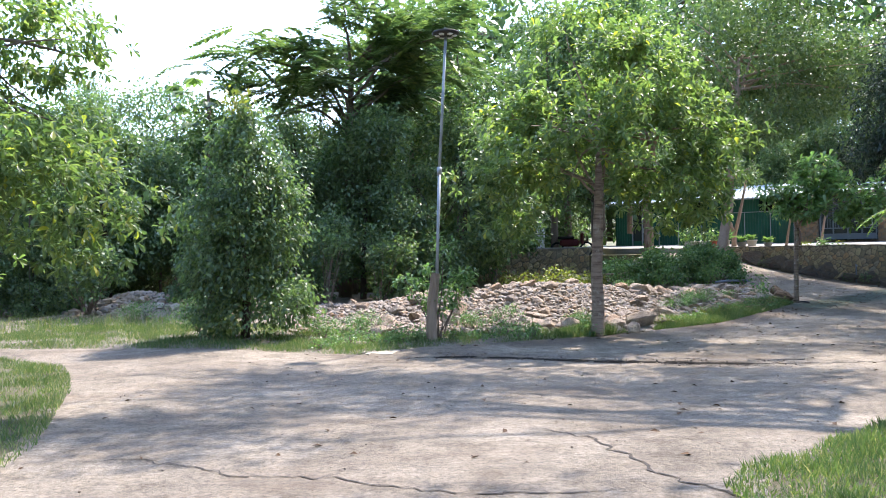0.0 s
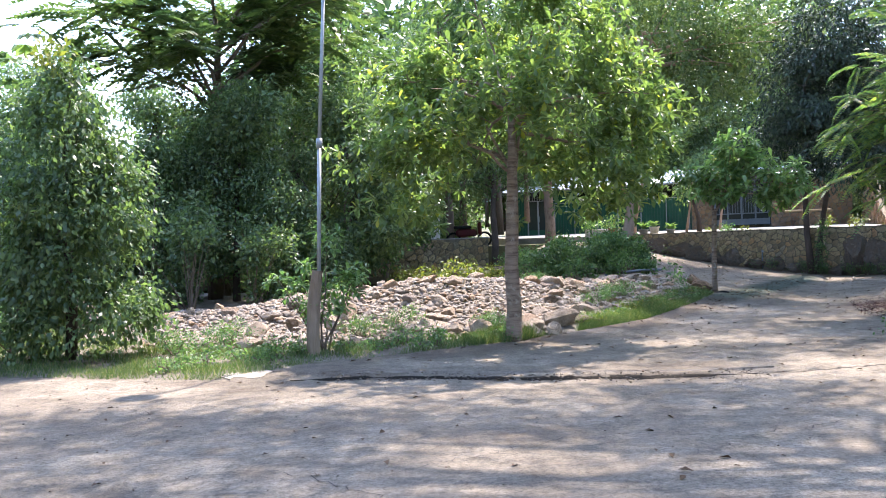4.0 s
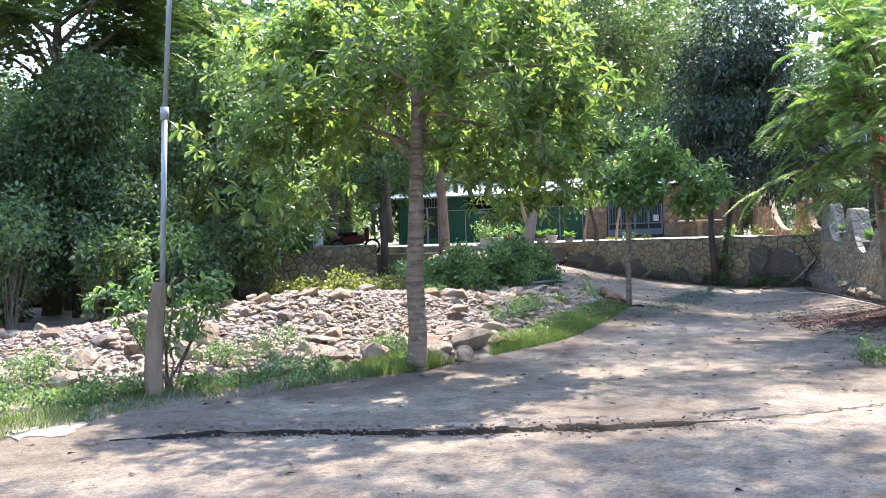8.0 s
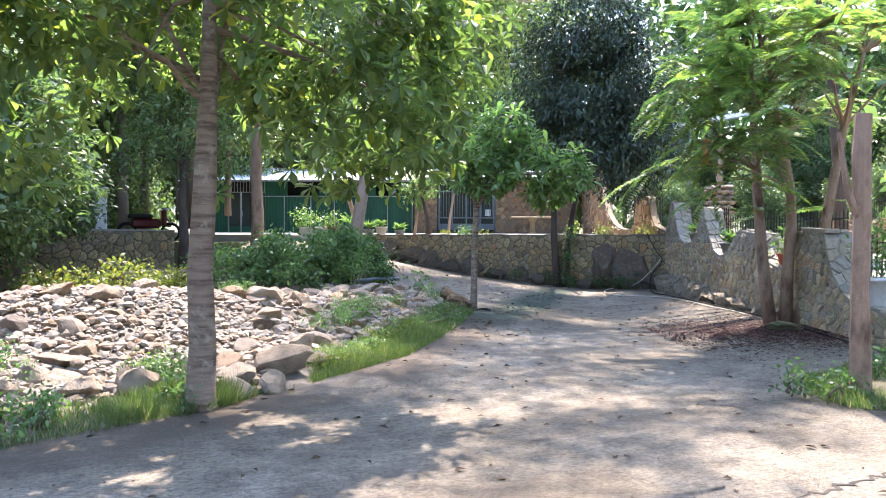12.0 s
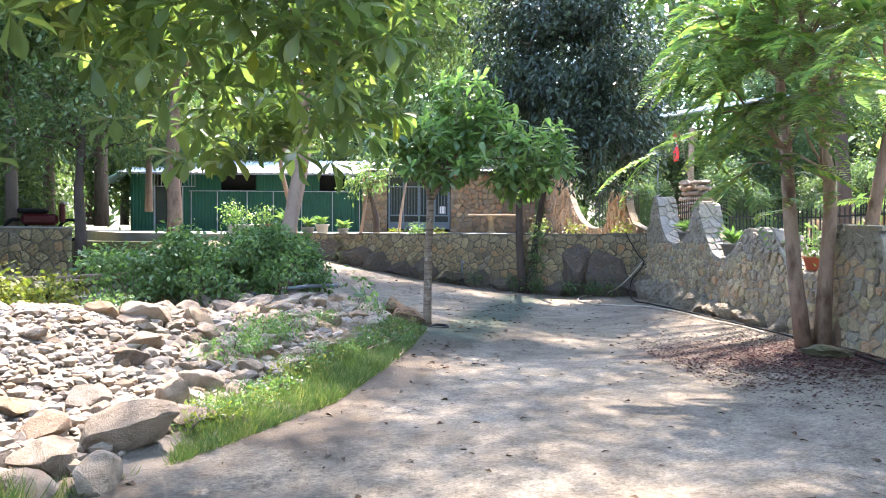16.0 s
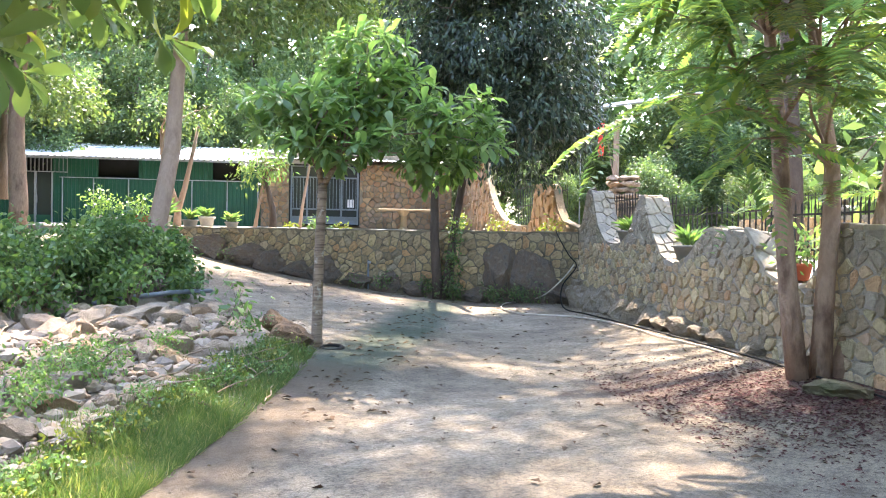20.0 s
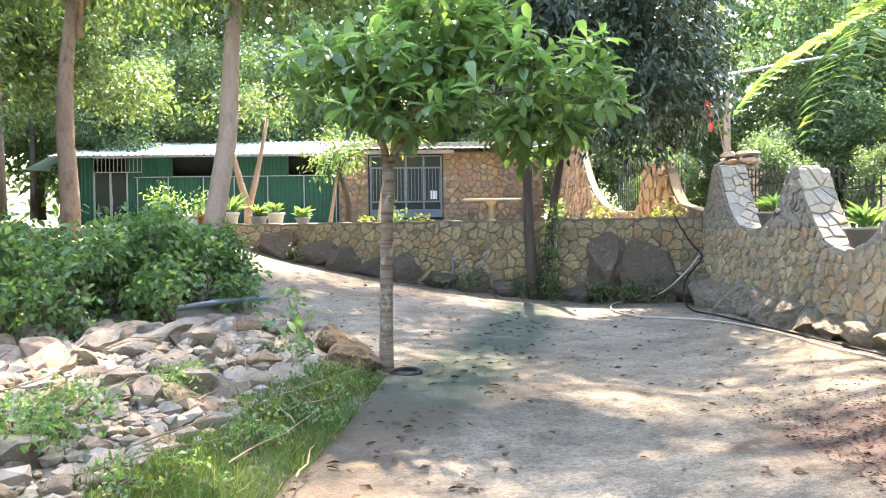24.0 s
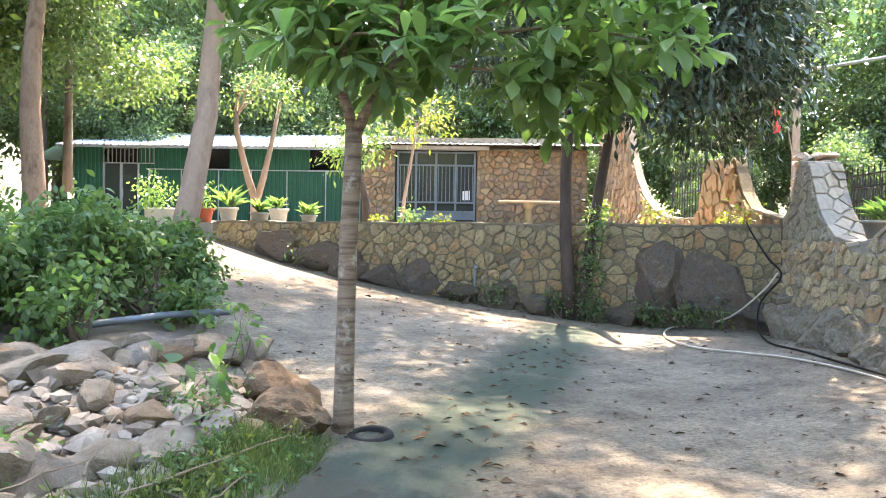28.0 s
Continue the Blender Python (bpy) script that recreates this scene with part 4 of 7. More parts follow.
# larger blocks along the edge of the drive and under the shrubs
for x, y, s in ((2.2, 16.95, 0.42), (1.5, 17.35, 0.44), (2.75, 16.95, 0.46), (3.62, 16.75, 0.42), (0.2, 17.6, 0.5), (-1.2, 17.6, 0.6), (-0.5, 19.6, 0.45), (1.0, 19.8, 0.4), (2.2, 20.6, 0.42), (3.4, 21.4, 0.46), (1.9, 22.0, 0.5), (3.75, 17.2, 0.5), (4.35, 17.55, 0.62), (2.75, 17.35, 0.45), (3.4, 17.75, 0.42), (4.0, 16.85, 0.4), (4.85, 18.5, 0.5), (5.3, 19.1, 0.45), (2.1, 18.3, 0.42), (1.2, 18.2, 0.4), (0.35, 18.6, 0.5), (-0.6, 18.2, 0.42), (-1.1, 18.7, 0.5),
                (6.3, 23.6, 0.5), (6.9, 23.9, 0.45), (7.4, 23.7, 0.55), (7.9, 24.1, 0.5), (8.4, 23.9, 0.45), (8.9, 23.8, 0.42), (5.7, 23.9, 0.5), (9.1, 23.2, 0.4), (7.1, 22.8, 0.42), (6.2, 22.4, 0.4), (8.3, 22.8, 0.4), (5.0, 20.4, 0.45), (5.9, 21.0, 0.42), (6.8, 21.6, 0.35), (8.3, 22.0, 0.34), (7.95, 21.75, 0.3), (8.6, 22.55, 0.36), (8.85, 23.35, 0.34), (8.2, 23.25, 0.4), (7.75, 22.5, 0.38), (7.4, 21.6, 0.33), (7.15, 22.2, 0.36), (7.6, 23.1, 0.42), (6.9, 23.2, 0.4), (8.75, 22.2, 0.26), (8.05, 22.6, 0.3)):
    lay_rock(x, y, s, 0.22, parent=rubble)
R2 = random.Random(77)
for _ in range(46):
    k = R2.random()
    lay_rock(6.0 + 3.9 * k + R2.uniform(-0.2, 0.2), 24.1 + R2.uniform(0, 1.0) + 0.3 * k, R2.uniform(0.22, 0.5), 0.24, parent=rubble)
gravel = Mesh()
hull, hullf = [], []
for i in range(6):
    me = rock_mesh("pebble", 5, 300 + i, 0.7)
    hull.append(np.array([v.co[:] for v in me.vertices]))
    hullf.append([tuple(p.vertices) for p in me.polygons])
rs = np.random.RandomState(5)
gx, gy = rs.uniform(-3.6, 9.6, 34000), rs.uniform(16.2, 24.8, 34000)
ok = inside(HEAP, gx, gy)
gx, gy = gx[ok][:17000], gy[ok][:17000]
gz = soil_many(gx, gy)
for x, y, z in zip(gx, gy, gz):
    s = 0.045 + 0.13 * rs.uniform() ** 3
    a = rs.uniform(0, 6.28)
    k = rs.randint(6)
    c, sn = math.cos(a) * s, math.sin(a) * s
    h = hull[k]
    gravel.add(np.stack([h[:, 0] * c - h[:, 1] * sn + x, h[:, 0] * sn + h[:, 1] * c + y, h[:, 2] * s * 0.9 + z + s * 0.2], 1), hullf[k])
gx, gy = np.concatenate([rs.uniform(-3.4, 9.4, 1500), rs.uniform(4.5, 9.4, 900)]), np.concatenate([rs.uniform(16.4, 24.6, 1500), rs.uniform(18, 24.6, 900)])
ok = inside(HEAP, gx, gy)
gx, gy = gx[ok][:700], gy[ok][:700]
for x, y, z in zip(gx, gy, soil_many(gx, gy)):
    s = rs.uniform(0.08, 0.17) if x < 5 else rs.uniform(0.1, 0.24)
    j = rs.randint(6)
    h, hf = hull[j], hullf[j]
    turn = np.array(pose(0, 0, 0, rs.uniform(-30, 30), rs.uniform(-30, 30), rs.uniform(0, 360)).to_3x3())
    gravel.add((h * np.array((s * rs.uniform(0.9, 1.4), s, s * 0.8))) @ turn.T + np.array((x, y, z + s * 0.2)), hf)
for cx, cy, r0, num in ((-8.6, 22.4, 1.6, 420), (-5.4, 21.1, 1.1, 320)):
    for _ in range(num):
        x, y = cx + rs.normal(0, r0 * 0.5), cy + rs.normal(0, r0 * 0.45)
        s = 0.08 + 0.26 * rs.uniform() ** 2
        a, k = rs.uniform(0, 6.28), rs.randint(6)
        c, sn = math.cos(a) * s, math.sin(a) * s
        h = hull[k]
        gravel.add(np.stack([h[:, 0] * c - h[:, 1] * sn + x, h[:, 0] * sn + h[:, 1] * c + y, h[:, 2] * s * 0.9 + soil_at(x, y) + s * 0.15], 1), hullf[k])
tagged(part("loose_rubble", gravel, M_RUBBLE), "loose pale broken stones and gravel", "rubble", kind="stuff")


# ---- trees ----
def tree(name, base, trunk_pts, radii, lumps, leaf_mesh, leaf_mat, bark, label, limbs=9, limb_r=0.05, seed=1, wobble=0.03, sides=10, low=0.3, category="tree", joined=False):
    root = thing(name, label=label, category=category)
    root.location = base
    m = tube(Mesh(), trunk_pts, radii, sides, wobble, seed)
    part("trunk", soft(m.data("trunk")), bark, root)
    if limbs:
        if joined:
            b = Mesh()
            branch_set(trunk_pts[-1], lumps, limbs, limb_r, seed, base_low=low, whole=b)
            part("branchwork", soft(b.data("branchwork")), bark, root)
        else:
            for b in branch_set(trunk_pts[-1], lumps, limbs, limb_r, seed, base_low=low):
                part("branch", soft(b.data("branch")), bark, root)
    if leaf_mesh is not None:
        part("crown", leaf_mesh, leaf_mat, root)
    return root


def on_ground(x, y, dz=-0.05):
    return (x, y, soil_at(x, y) + dz)


# broad-leaved tree beside the drive
LA = [(-0.2, 0.1, 3.6, 2.3, 2.2, 1.25), (0.3, 0.0, 5.0, 1.9, 1.9, 1.2), (0.1, 0.2, 6.1, 1.2, 1.2, 0.8), (-1.5, -0.4, 2.9, 1.3, 1.3, 0.8), (1.5, 0.2, 2.9, 1.4, 1.4, 0.85), (2.1, 0.3, 4.1, 1.2, 1.2, 0.9), (-1.1, 0.9, 4.4, 1.2, 1.2, 0.9)]
tree("broadleaf_tree", on_ground(3.18, 16.35), [(0, 0, 0), (0.0, 0, 0.12), (0.02, 0.0, 0.6), (0.0, 0.02, 1.3), (0.04, 0.0, 2.1), (0.08, 0, 3.2), (0.1, 0.05, 4.6)], [0.175, 0.145, 0.128, 0.12, 0.11, 0.08, 0.04], LA,
     rosette_crown("crown", LA, 3400, 9, 0.19, 31, -0.06, 0.22, 0.5), M_LEAF_A, M_RINGBARK, "broad-leaved tree with ringed grey trunk and dense green crown", 16, 0.05, 31, low=-2.2)
# sapling in the tyre
def aside(r, f, z, *size):
    """A lump of the sapling's crown: r towards the wall, f up the drive."""
    return (0.83 * r + 0.55 * f, -0.55 * r + 0.83 * f, z, *size)


LB = [aside(0.2, 0, 3.0, 0.7, 0.65, 0.3), aside(-0.4, 0.1, 2.85, 0.5, 0.5, 0.26), aside(0.5, 0.35, 3.4, 0.6, 0.6, 0.3), aside(1.65, 0, 3.0, 0.58, 0.55, 0.32), aside(1.0, -0.2, 2.62, 0.55, 0.5, 0.24), aside(1.5, 0.1, 2.4, 0.45, 0.42, 0.24),
      aside(2.0, -0.05, 2.65, 0.36, 0.36, 0.26), aside(0.25, -0.45, 2.6, 0.45, 0.42, 0.22), aside(0.95, 0.1, 3.3, 0.5, 0.5, 0.26), aside(0.1, 0.55, 2.7, 0.5, 0.45, 0.22), aside(0.6, 0, 3.85, 0.5, 0.5, 0.25), aside(-0.65, -0.1, 3.15, 0.35, 0.35, 0.2)]
sapling = tree("sapling_tree", on_ground(9.85, 22.6), [(0, 0, 0), (0.01, 0, 0.15), (0.02, 0.0, 0.8), (0.03, 0.0, 1.4), (0.05, 0, 1.8), (0.06, 0, 2.12)], [0.088, 0.07, 0.064, 0.062, 0.06, 0.058], LB,
               rosette_crown("crown", LB, 270, 9, 0.245, 32, -0.7, 0.3, 0.55), M_LEAF_B, M_SAPBARK, "slim sapling with banded trunk and whorled green leaves", 0, 0.03, 32)
# two upright limbs, each with arching twigs to the whorls
RB = random.Random(9)
for i, (tip, r) in enumerate((((-0.12, 0.05, 3.1), 0.04), ((0.42, -0.22, 2.85), 0.042))):
    limb = part("branch", soft(tube(Mesh(), wander((0.06, 0, 2.06), tip, 6, 0.04, i + 3), [r, r * 0.9, r * 0.8, r * 0.7, r * 0.6, r * 0.45], 7, 0.05, i).data("branch")), M_SAPBARK, sapling)
    for j, l in enumerate(LB):
        near = l[0] > 0.35
        if near == bool(i):
            start = Vector((0.06, 0, 2.06)).lerp(Vector(tip), RB.uniform(0.35, 1.0))
            part("twig", soft(tube(Mesh(), wander(start, (l[0], l[1], l[2] + 0.05), 6, 0.05, j, 0.12), [0.018, 0.016, 0.014, 0.012, 0.01, 0.006], 5, 0, j, False).data("twig")), M_SAPBARK, limb)
# dark tree in front of the low wall, with two stems
LD = [(0.2, -1.5, 5.6, 2.1, 1.8, 1.9), (0.1, -1.5, 3.8, 1.6, 1.3, 0.9), (0.75, -2.1, 4.1, 1.35, 1.3, 1.1), (-0.9, -0.8, 5.2, 1.2, 1.1, 1.1), (0.0, -1.6, 7.4, 1.7, 1.6, 1.5), (0.9, -2.1, 5.8, 1.4, 1.3, 1.2), (2.0, -1.5, 3.9, 1.25, 1.1, 1.0), (2.3, -1.4, 5.2, 1.2, 1.1, 1.1), (1.4, -1.2, 3.1, 0.9, 0.8, 0.55), (-1.4, 0.3, 4.4, 1.0, 0.9, 0.7), (-0.6, -0.6, 6.6, 1.3, 1.2, 1.1)]
dark = tree("dark_evergreen_tree", on_ground(15.65, 27.55), [(0, 0, 0), (-0.04, 0, 0.6), (-0.12, 0, 1.4), (-0.1, 0.05, 2.4), (0.0, 0.1, 3.4), (0.1, 0.2, 5.0)], [0.14, 0.11, 0.095, 0.09, 0.08, 0.05], LD,
            leafy_crown("crown", LD, 62000, 0.165, 33, -0.2, 0.7, 0.34, 0.3, 1.1, 6), M_LEAF_D, M_DARKBARK, "dense dark evergreen tree with two dark stems", 12, 0.06, 33, low=-0.8)
part("stem", soft(tube(Mesh(), [(0.1, -0.08, 0), (0.2, -0.12, 0.7), (0.3, -0.15, 1.5), (0.46, -0.2, 2.5), (0.6, -0.3, 3.6)], [0.11, 0.095, 0.085, 0.08, 0.06], 9, 0.04, 3).data("stem")), M_DARKBARK, dark)

# feathery tree with three stems
RF = random.Random(44)
stems = [[(-0.18, 0.12, 0), (-0.26, 0.2, 0.9), (-0.3, 0.26, 1.8), (-0.34, 0.3, 2.6), (-0.2, 0.5, 3.6), (0.1, 0.8, 4.6)],
         [(0.03, 0.0, 0), (0.06, -0.02, 0.9), (0.1, -0.05, 1.7), (0.08, -0.05, 2.2), (0.0, 0.05, 3.1), (-0.2, 0.2, 4.4)],
         [(0.2, -0.1, 0), (0.34, -0.24, 0.8), (0.5, -0.34, 1.5), (0.62, -0.42, 2.3), (0.8, -0.5, 3.3), (1.0, -0.7, 4.5)]]
fern = thing("feathery_tree", on_ground(12.93, 17.68), "feathery-leaved flame tree with three slanting tan stems", "tree")
spots = []
for i, st in enumerate(stems):
    part("stem", soft(tube(Mesh(), st, [0.115, 0.095, 0.088, 0.08, 0.06, 0.03], 9, 0.05, i).data("stem")), M_STEMBARK, fern)
starts = [Vector(st[k]) for st in stems for k in (4, 5)]
low_starts = [Vector(st[k]) for st in stems[:2] for k in (3, 4)]
for i in range(76):
    s = RF.choice(starts if i % 3 else low_starts)
    a = RF.uniform(0, 6.28) if i % 3 else RF.uniform(3.25, 4.2)
    r = RF.uniform(1.2, 2.7) if i % 3 else RF.uniform(1.6, 3.3)
    if 0.9 < a < 3.25:
        r *= 0.42
    tip = s + Vector((math.cos(a) * r, math.sin(a) * r, RF.uniform(0.3, 1.8) if i % 3 else RF.uniform(-0.1, 0.9)))
    if i % 9 == 0:
        # long boughs drooping over the drive
        a, r = RF.uniform(3.2, 3.65), RF.uniform(2.1, 3.0)
        tip = s + Vector((math.cos(a) * r, math.sin(a) * r, RF.uniform(-0.5, 0.2)))
    pts = wander(s, tip, 7, 0.1, i, 0.25)
    part("branch", soft(tube(Mesh(), pts, [0.024, 0.02, 0.016, 0.012, 0.009, 0.006, 0.004], 5, 0, i, False).data("branch")), M_STEMBARK, fern)
    for k in range(2, 7):
        for _ in range(2):
            d = (pts[k] - pts[k - 1]).normalized() * 0.9 + Vector((RF.gauss(0, 0.6), RF.gauss(0, 0.6), RF.gauss(-0.1, 0.14)))
            spots.append((tuple(pts[k]), tuple(d)))
for i in range(9):
    s = Vector(stems[i % 3][2]).lerp(Vector(stems[i % 3][3]), RF.random())
    spots.append((tuple(s), (RF.gauss(0, 1), RF.gauss(0, 1), 0.2)))
part("crown", frond_crown("crown", spots, 45, 0.66, 19, 1.5), M_LEAF_F, fern)

# leaning tall tree at the head of the drive
LL = [(1.3, 0.5, 7.8, 3.2, 3.0, 2.2), (-0.8, 0.4, 6.6, 2.4, 2.4, 1.5), (2.9, 0.2, 6.2, 2.2, 2.2, 1.4), (1.2, 0.6, 10.0, 2.6, 2.6, 1.8), (0.6, -0.8, 5.2, 1.6, 1.6, 0.9), (3.4, 0.5, 8.6, 2.0, 2.0, 1.6), (5.2, 1.6, 6.8, 1.7, 1.5, 1.0), (4.4, 3.0, 7.8, 1.8, 1.6, 1.1), (6.2, 0.6, 8.0, 1.6, 1.5, 1.0), (7.4, 2.2, 8.6, 1.8, 1.7, 1.1), (6.4, 4.2, 9.0, 2.0, 1.8, 1.2), (3.4, 4.4, 8.8, 2.0, 1.8, 1.2), (3.6, 1.6, 7.8, 1.9, 1.7, 1.0), (2.2, 2.8, 8.0, 1.8, 1.6, 1.0), (4.9, 0.2, 7.6, 1.6, 1.5, 0.9)]
tree("leaning_tree", on_ground(9.95, 29.5), [(0, 0, -0.1), (0.06, 0, 0.4), (0.25, 0, 1.4), (0.45, 0.0, 2.5), (0.5, 0.05, 3.2), (0.62, 0.1, 4.6), (0.85, 0.1, 6.2), (1.0, 0.2, 8.0)], [0.25, 0.2, 0.175, 0.165, 0.15, 0.13, 0.1, 0.05], LL,
     leafy_crown("crown", LL, 60000, 0.18, 34, -0.12, 0.4, 0.42, 0.35), M_LEAF_L, M_PALEBARK, "tall leaning tree with smooth tan trunk", 16, 0.07, 34, low=-1.6)

# vine-covered tree
LV = [(0.0, 0, 1.5, 1.0, 0.95, 0.75), (-0.1, 0, 2.4, 1.2, 1.05, 0.8), (0.0, 0, 3.25, 1.0, 0.9, 0.7), (0.05, 0, 4.0, 0.66, 0.62, 0.5), (0.15, 0, 4.45, 0.35, 0.35, 0.25), (-0.8, 0.2, 1.7, 0.5, 0.6, 0.6), (0.7, 0.2, 2.5, 0.6, 0.6, 0.7), (0.75, -0.1, 0.75, 0.7, 0.7, 0.5), (-0.2, -0.1, 0.55, 0.8, 0.7, 0.45)]
vine = tree("vine_covered_tree", on_ground(-3.95, 16.2), [(0, 0, 0), (0.05, 0, 1.0), (0.0, 0, 2.2), (0.05, 0, 3.6)], [0.09, 0.08, 0.06, 0.03], LV,
            leafy_crown("crown", LV, 38000, 0.115, 35, -0.12, 0.75, 0.5, 0.5, 1.7, 5), M_LEAF_K, M_DARKBARK, "small tree smothered in dark green creeper", 10, 0.025, 35, low=-2.2)
part("yellow_leaves", leafy_crown("yellow_leaves", [(0.0, -0.3, 4.72, 0.26, 0.22, 0.2)], 170, 0.13, 36, -1), M_LEAF_Y, vine, "bright yellow-green young leaves")


# ---- woodland ----
def wood_tree(seed, h, spread, leaf_mat, leaf, n, bark=M_BARK, thin=0.16, cut=-0.15, bare=0.3):
    """A woodland tree of some height, at the origin."""
    rng = random.Random(seed)
    lumps = []
    for i in range(9):
        z = h * (bare + (1 - bare) * (0.1 + 0.8 * i / 8))
        r = spread * (0.55 + 0.45 * math.sin(math.pi * (0.15 + 0.8 * i / 8))) * rng.uniform(0.5, 0.85)
        a, d = rng.uniform(0, 6.28), spread * rng.uniform(0.1, 0.6)
        lumps.append((math.cos(a) * d, math.sin(a) * d, z, r, r, r * rng.uniform(0.55, 0.8)))
    lean = (rng.uniform(-0.5, 0.5), rng.uniform(-0.5, 0.5))
    pts = [(lean[0] * k * k, lean[1] * k * k, h * 0.85 * k - 0.1) for k in (0, 0.15, 0.35, 0.6, 0.8, 1)]
    return tree("woodland_tree", (0, 0, 0), pts, [thin * 1.2, thin, thin * 0.85, thin * 0.6, thin * 0.4, thin * 0.15], lumps, leafy_crown("crown", lumps, n, leaf, seed, cut, 0.35, 0.45, 0.35, 0.6, 5), leaf_mat, bark,
                "tall woodland tree with a loose green crown", 10, thin * 0.35, seed, low=-h * 0.3, joined=True)


KINDS = [wood_tree(61, 10.5, 3.0, M_LEAF_W, 0.23, 21000), wood_tree(62, 12.0, 3.4, M_LEAF_L, 0.245, 21000), wood_tree(63, 8.0, 2.6, M_LEAF_K, 0.2, 22000, M_DARKBARK, 0.12, -0.3, 0.05),
         wood_tree(64, 6.0, 2.4, M_LEAF_K, 0.18, 22000, M_DARKBARK, 0.10, -0.35, 0.0), wood_tree(65, 13.5, 3.6, M_LEAF_W, 0.27, 21000, M_BARK, 0.2)]
KINDS += [wood_tree(66, 17.0, 4.6, M_LEAF_L, 0.36, 16000, M_BARK, 0.24, -0.2, 0.18), wood_tree(67, 15.0, 4.2, M_LEAF_K, 0.36, 15500, M_BARK, 0.22, -0.25, 0.1), wood_tree(68, 11.0, 3.6, M_LEAF_W, 0.45, 5600, M_BARK, 0.2, -0.3, 0.08)]
for k, ob in enumerate(KINDS):
    ob["group"] = "woodland trees"
RT = random.Random(71)
used = set()


def plant(k, x, y, s=1.0, z=None):
    z = far_level(x, y) + (1.2 if (y > 33.5 and x < 25) else 0.0) if z is None else z
    m = pose(x, y, z - 0.05, 0, 0, RT.uniform(0, 360)) @ Matrix.Diagonal((s * RT.uniform(0.9, 1.1), s * RT.uniform(0.9, 1.1), s, 1))
    if k not in used:
        used.add(k)
        KINDS[k].matrix_basis = m
        return KINDS[k]
    return copy_thing(KINDS[k], m)


# belt of trees behind the rubble and to its left
for x, y, k, s in ((-19, 41, 5, 0.62), (-14.5, 43, 6, 0.7), (-24, 40, 6, 0.7), (-11, 38, 6, 0.62), (-10.4, 24.6, 2, 0.85), (-13.2, 26.2, 2, 0.95), (-8.4, 28.4, 0, 0.72), (-6.3, 24.2, 2, 0.62), (-15.5, 27.0, 1, 0.66), (-11.6, 22.6, 3, 0.75), (-14.5, 22.4, 3, 0.95), (-12, 25, 0, 0.7), (-9.5, 26.5, 1, 0.5), (-7, 27, 0, 0.62), (-7.8, 25.0, 3, 0.8), (-11, 27.5, 3, 1.1), (-5, 26, 3, 1.1), (-2.8, 27.0, 2, 0.95), (-1.0, 26.5, 3, 1.1), (0.8, 27.6, 2, 1.0), (-3.4, 29.5, 0, 0.95), (-14.5, 29, 0, 0.95), (-10.5, 31, 1, 0.8), (-16, 32, 1, 0.85), (-17, 24, 3, 1.2),
                   (-20, 30, 0, 0.8), (1.8, 30.2, 0, 0.8), (3.6, 36.5, 0, 1.0), (-1.5, 36, 1, 0.95), (-6.5, 36, 2, 1.1), (-13, 37, 0, 0.75), (-24, 27, 2, 1.0), (-22, 22, 3, 1.2), (-18, 35, 2, 0.9), (6.0, 40, 4, 0.9), (-28, 36, 0, 0.8),
                   (4.6, 34.2, 4, 0.95), (0.6, 33.8, 4, 0.85), (7.2, 37.5, 4, 1.05), (-3.5, 33.6, 1, 0.9), (9.2, 40.5, 1, 1.05), (2.4, 43, 1, 1.0), (-4, 45, 4, 0.8), (-9, 44, 2, 1.0), (-30, 22, 2, 1.0), (-26, 44, 4, 0.7)):
    plant(k, x, y, s)
# behind the shed and the house
for x, y, k, s in ((9, 50, 1, 1.0), (12.5, 51.5, 0, 1.1), (16, 50, 1, 1.05), (19.5, 49, 0, 1.0), (23, 48.5, 1, 1.0), (26.5, 47, 4, 0.95), (14, 57, 4, 1.1), (20, 56, 1, 1.2), (26, 55, 0, 1.2), (7, 57, 4, 1.0), (31, 49, 1, 1.0), (5.5, 47.5, 2, 1.0),
                   (33, 42, 0, 1.0), (36, 36, 1, 0.9), (31.5, 56, 4, 1.1), (38, 50, 4, 1.0), (41, 42, 0, 1.1), (38, 29, 2, 1.0), (42, 33, 4, 0.9), (35, 24, 2, 0.9), (37, 18, 1, 0.8), (33, 13, 2, 0.9), (44, 24, 4, 0.9), (40, 12, 0, 0.9), (6.0, 44, 3, 1.3), (3.0, 39, 3, 1.3), (0, 39, 3, 1.2), (11, 48.8, 3, 1.1), (28, 41, 1, 0.6), (31, 38, 1, 0.55), (34, 31, 1, 0.55), (35, 28, 0, 0.6), (31, 45, 1, 0.9), (37, 41, 1, 0.9), (40, 37, 4, 1.1), (39, 30, 1, 1.1), (45, 38, 4, 1.2), (27.5, 51, 3, 1.3)):
    plant(k, x, y, s)
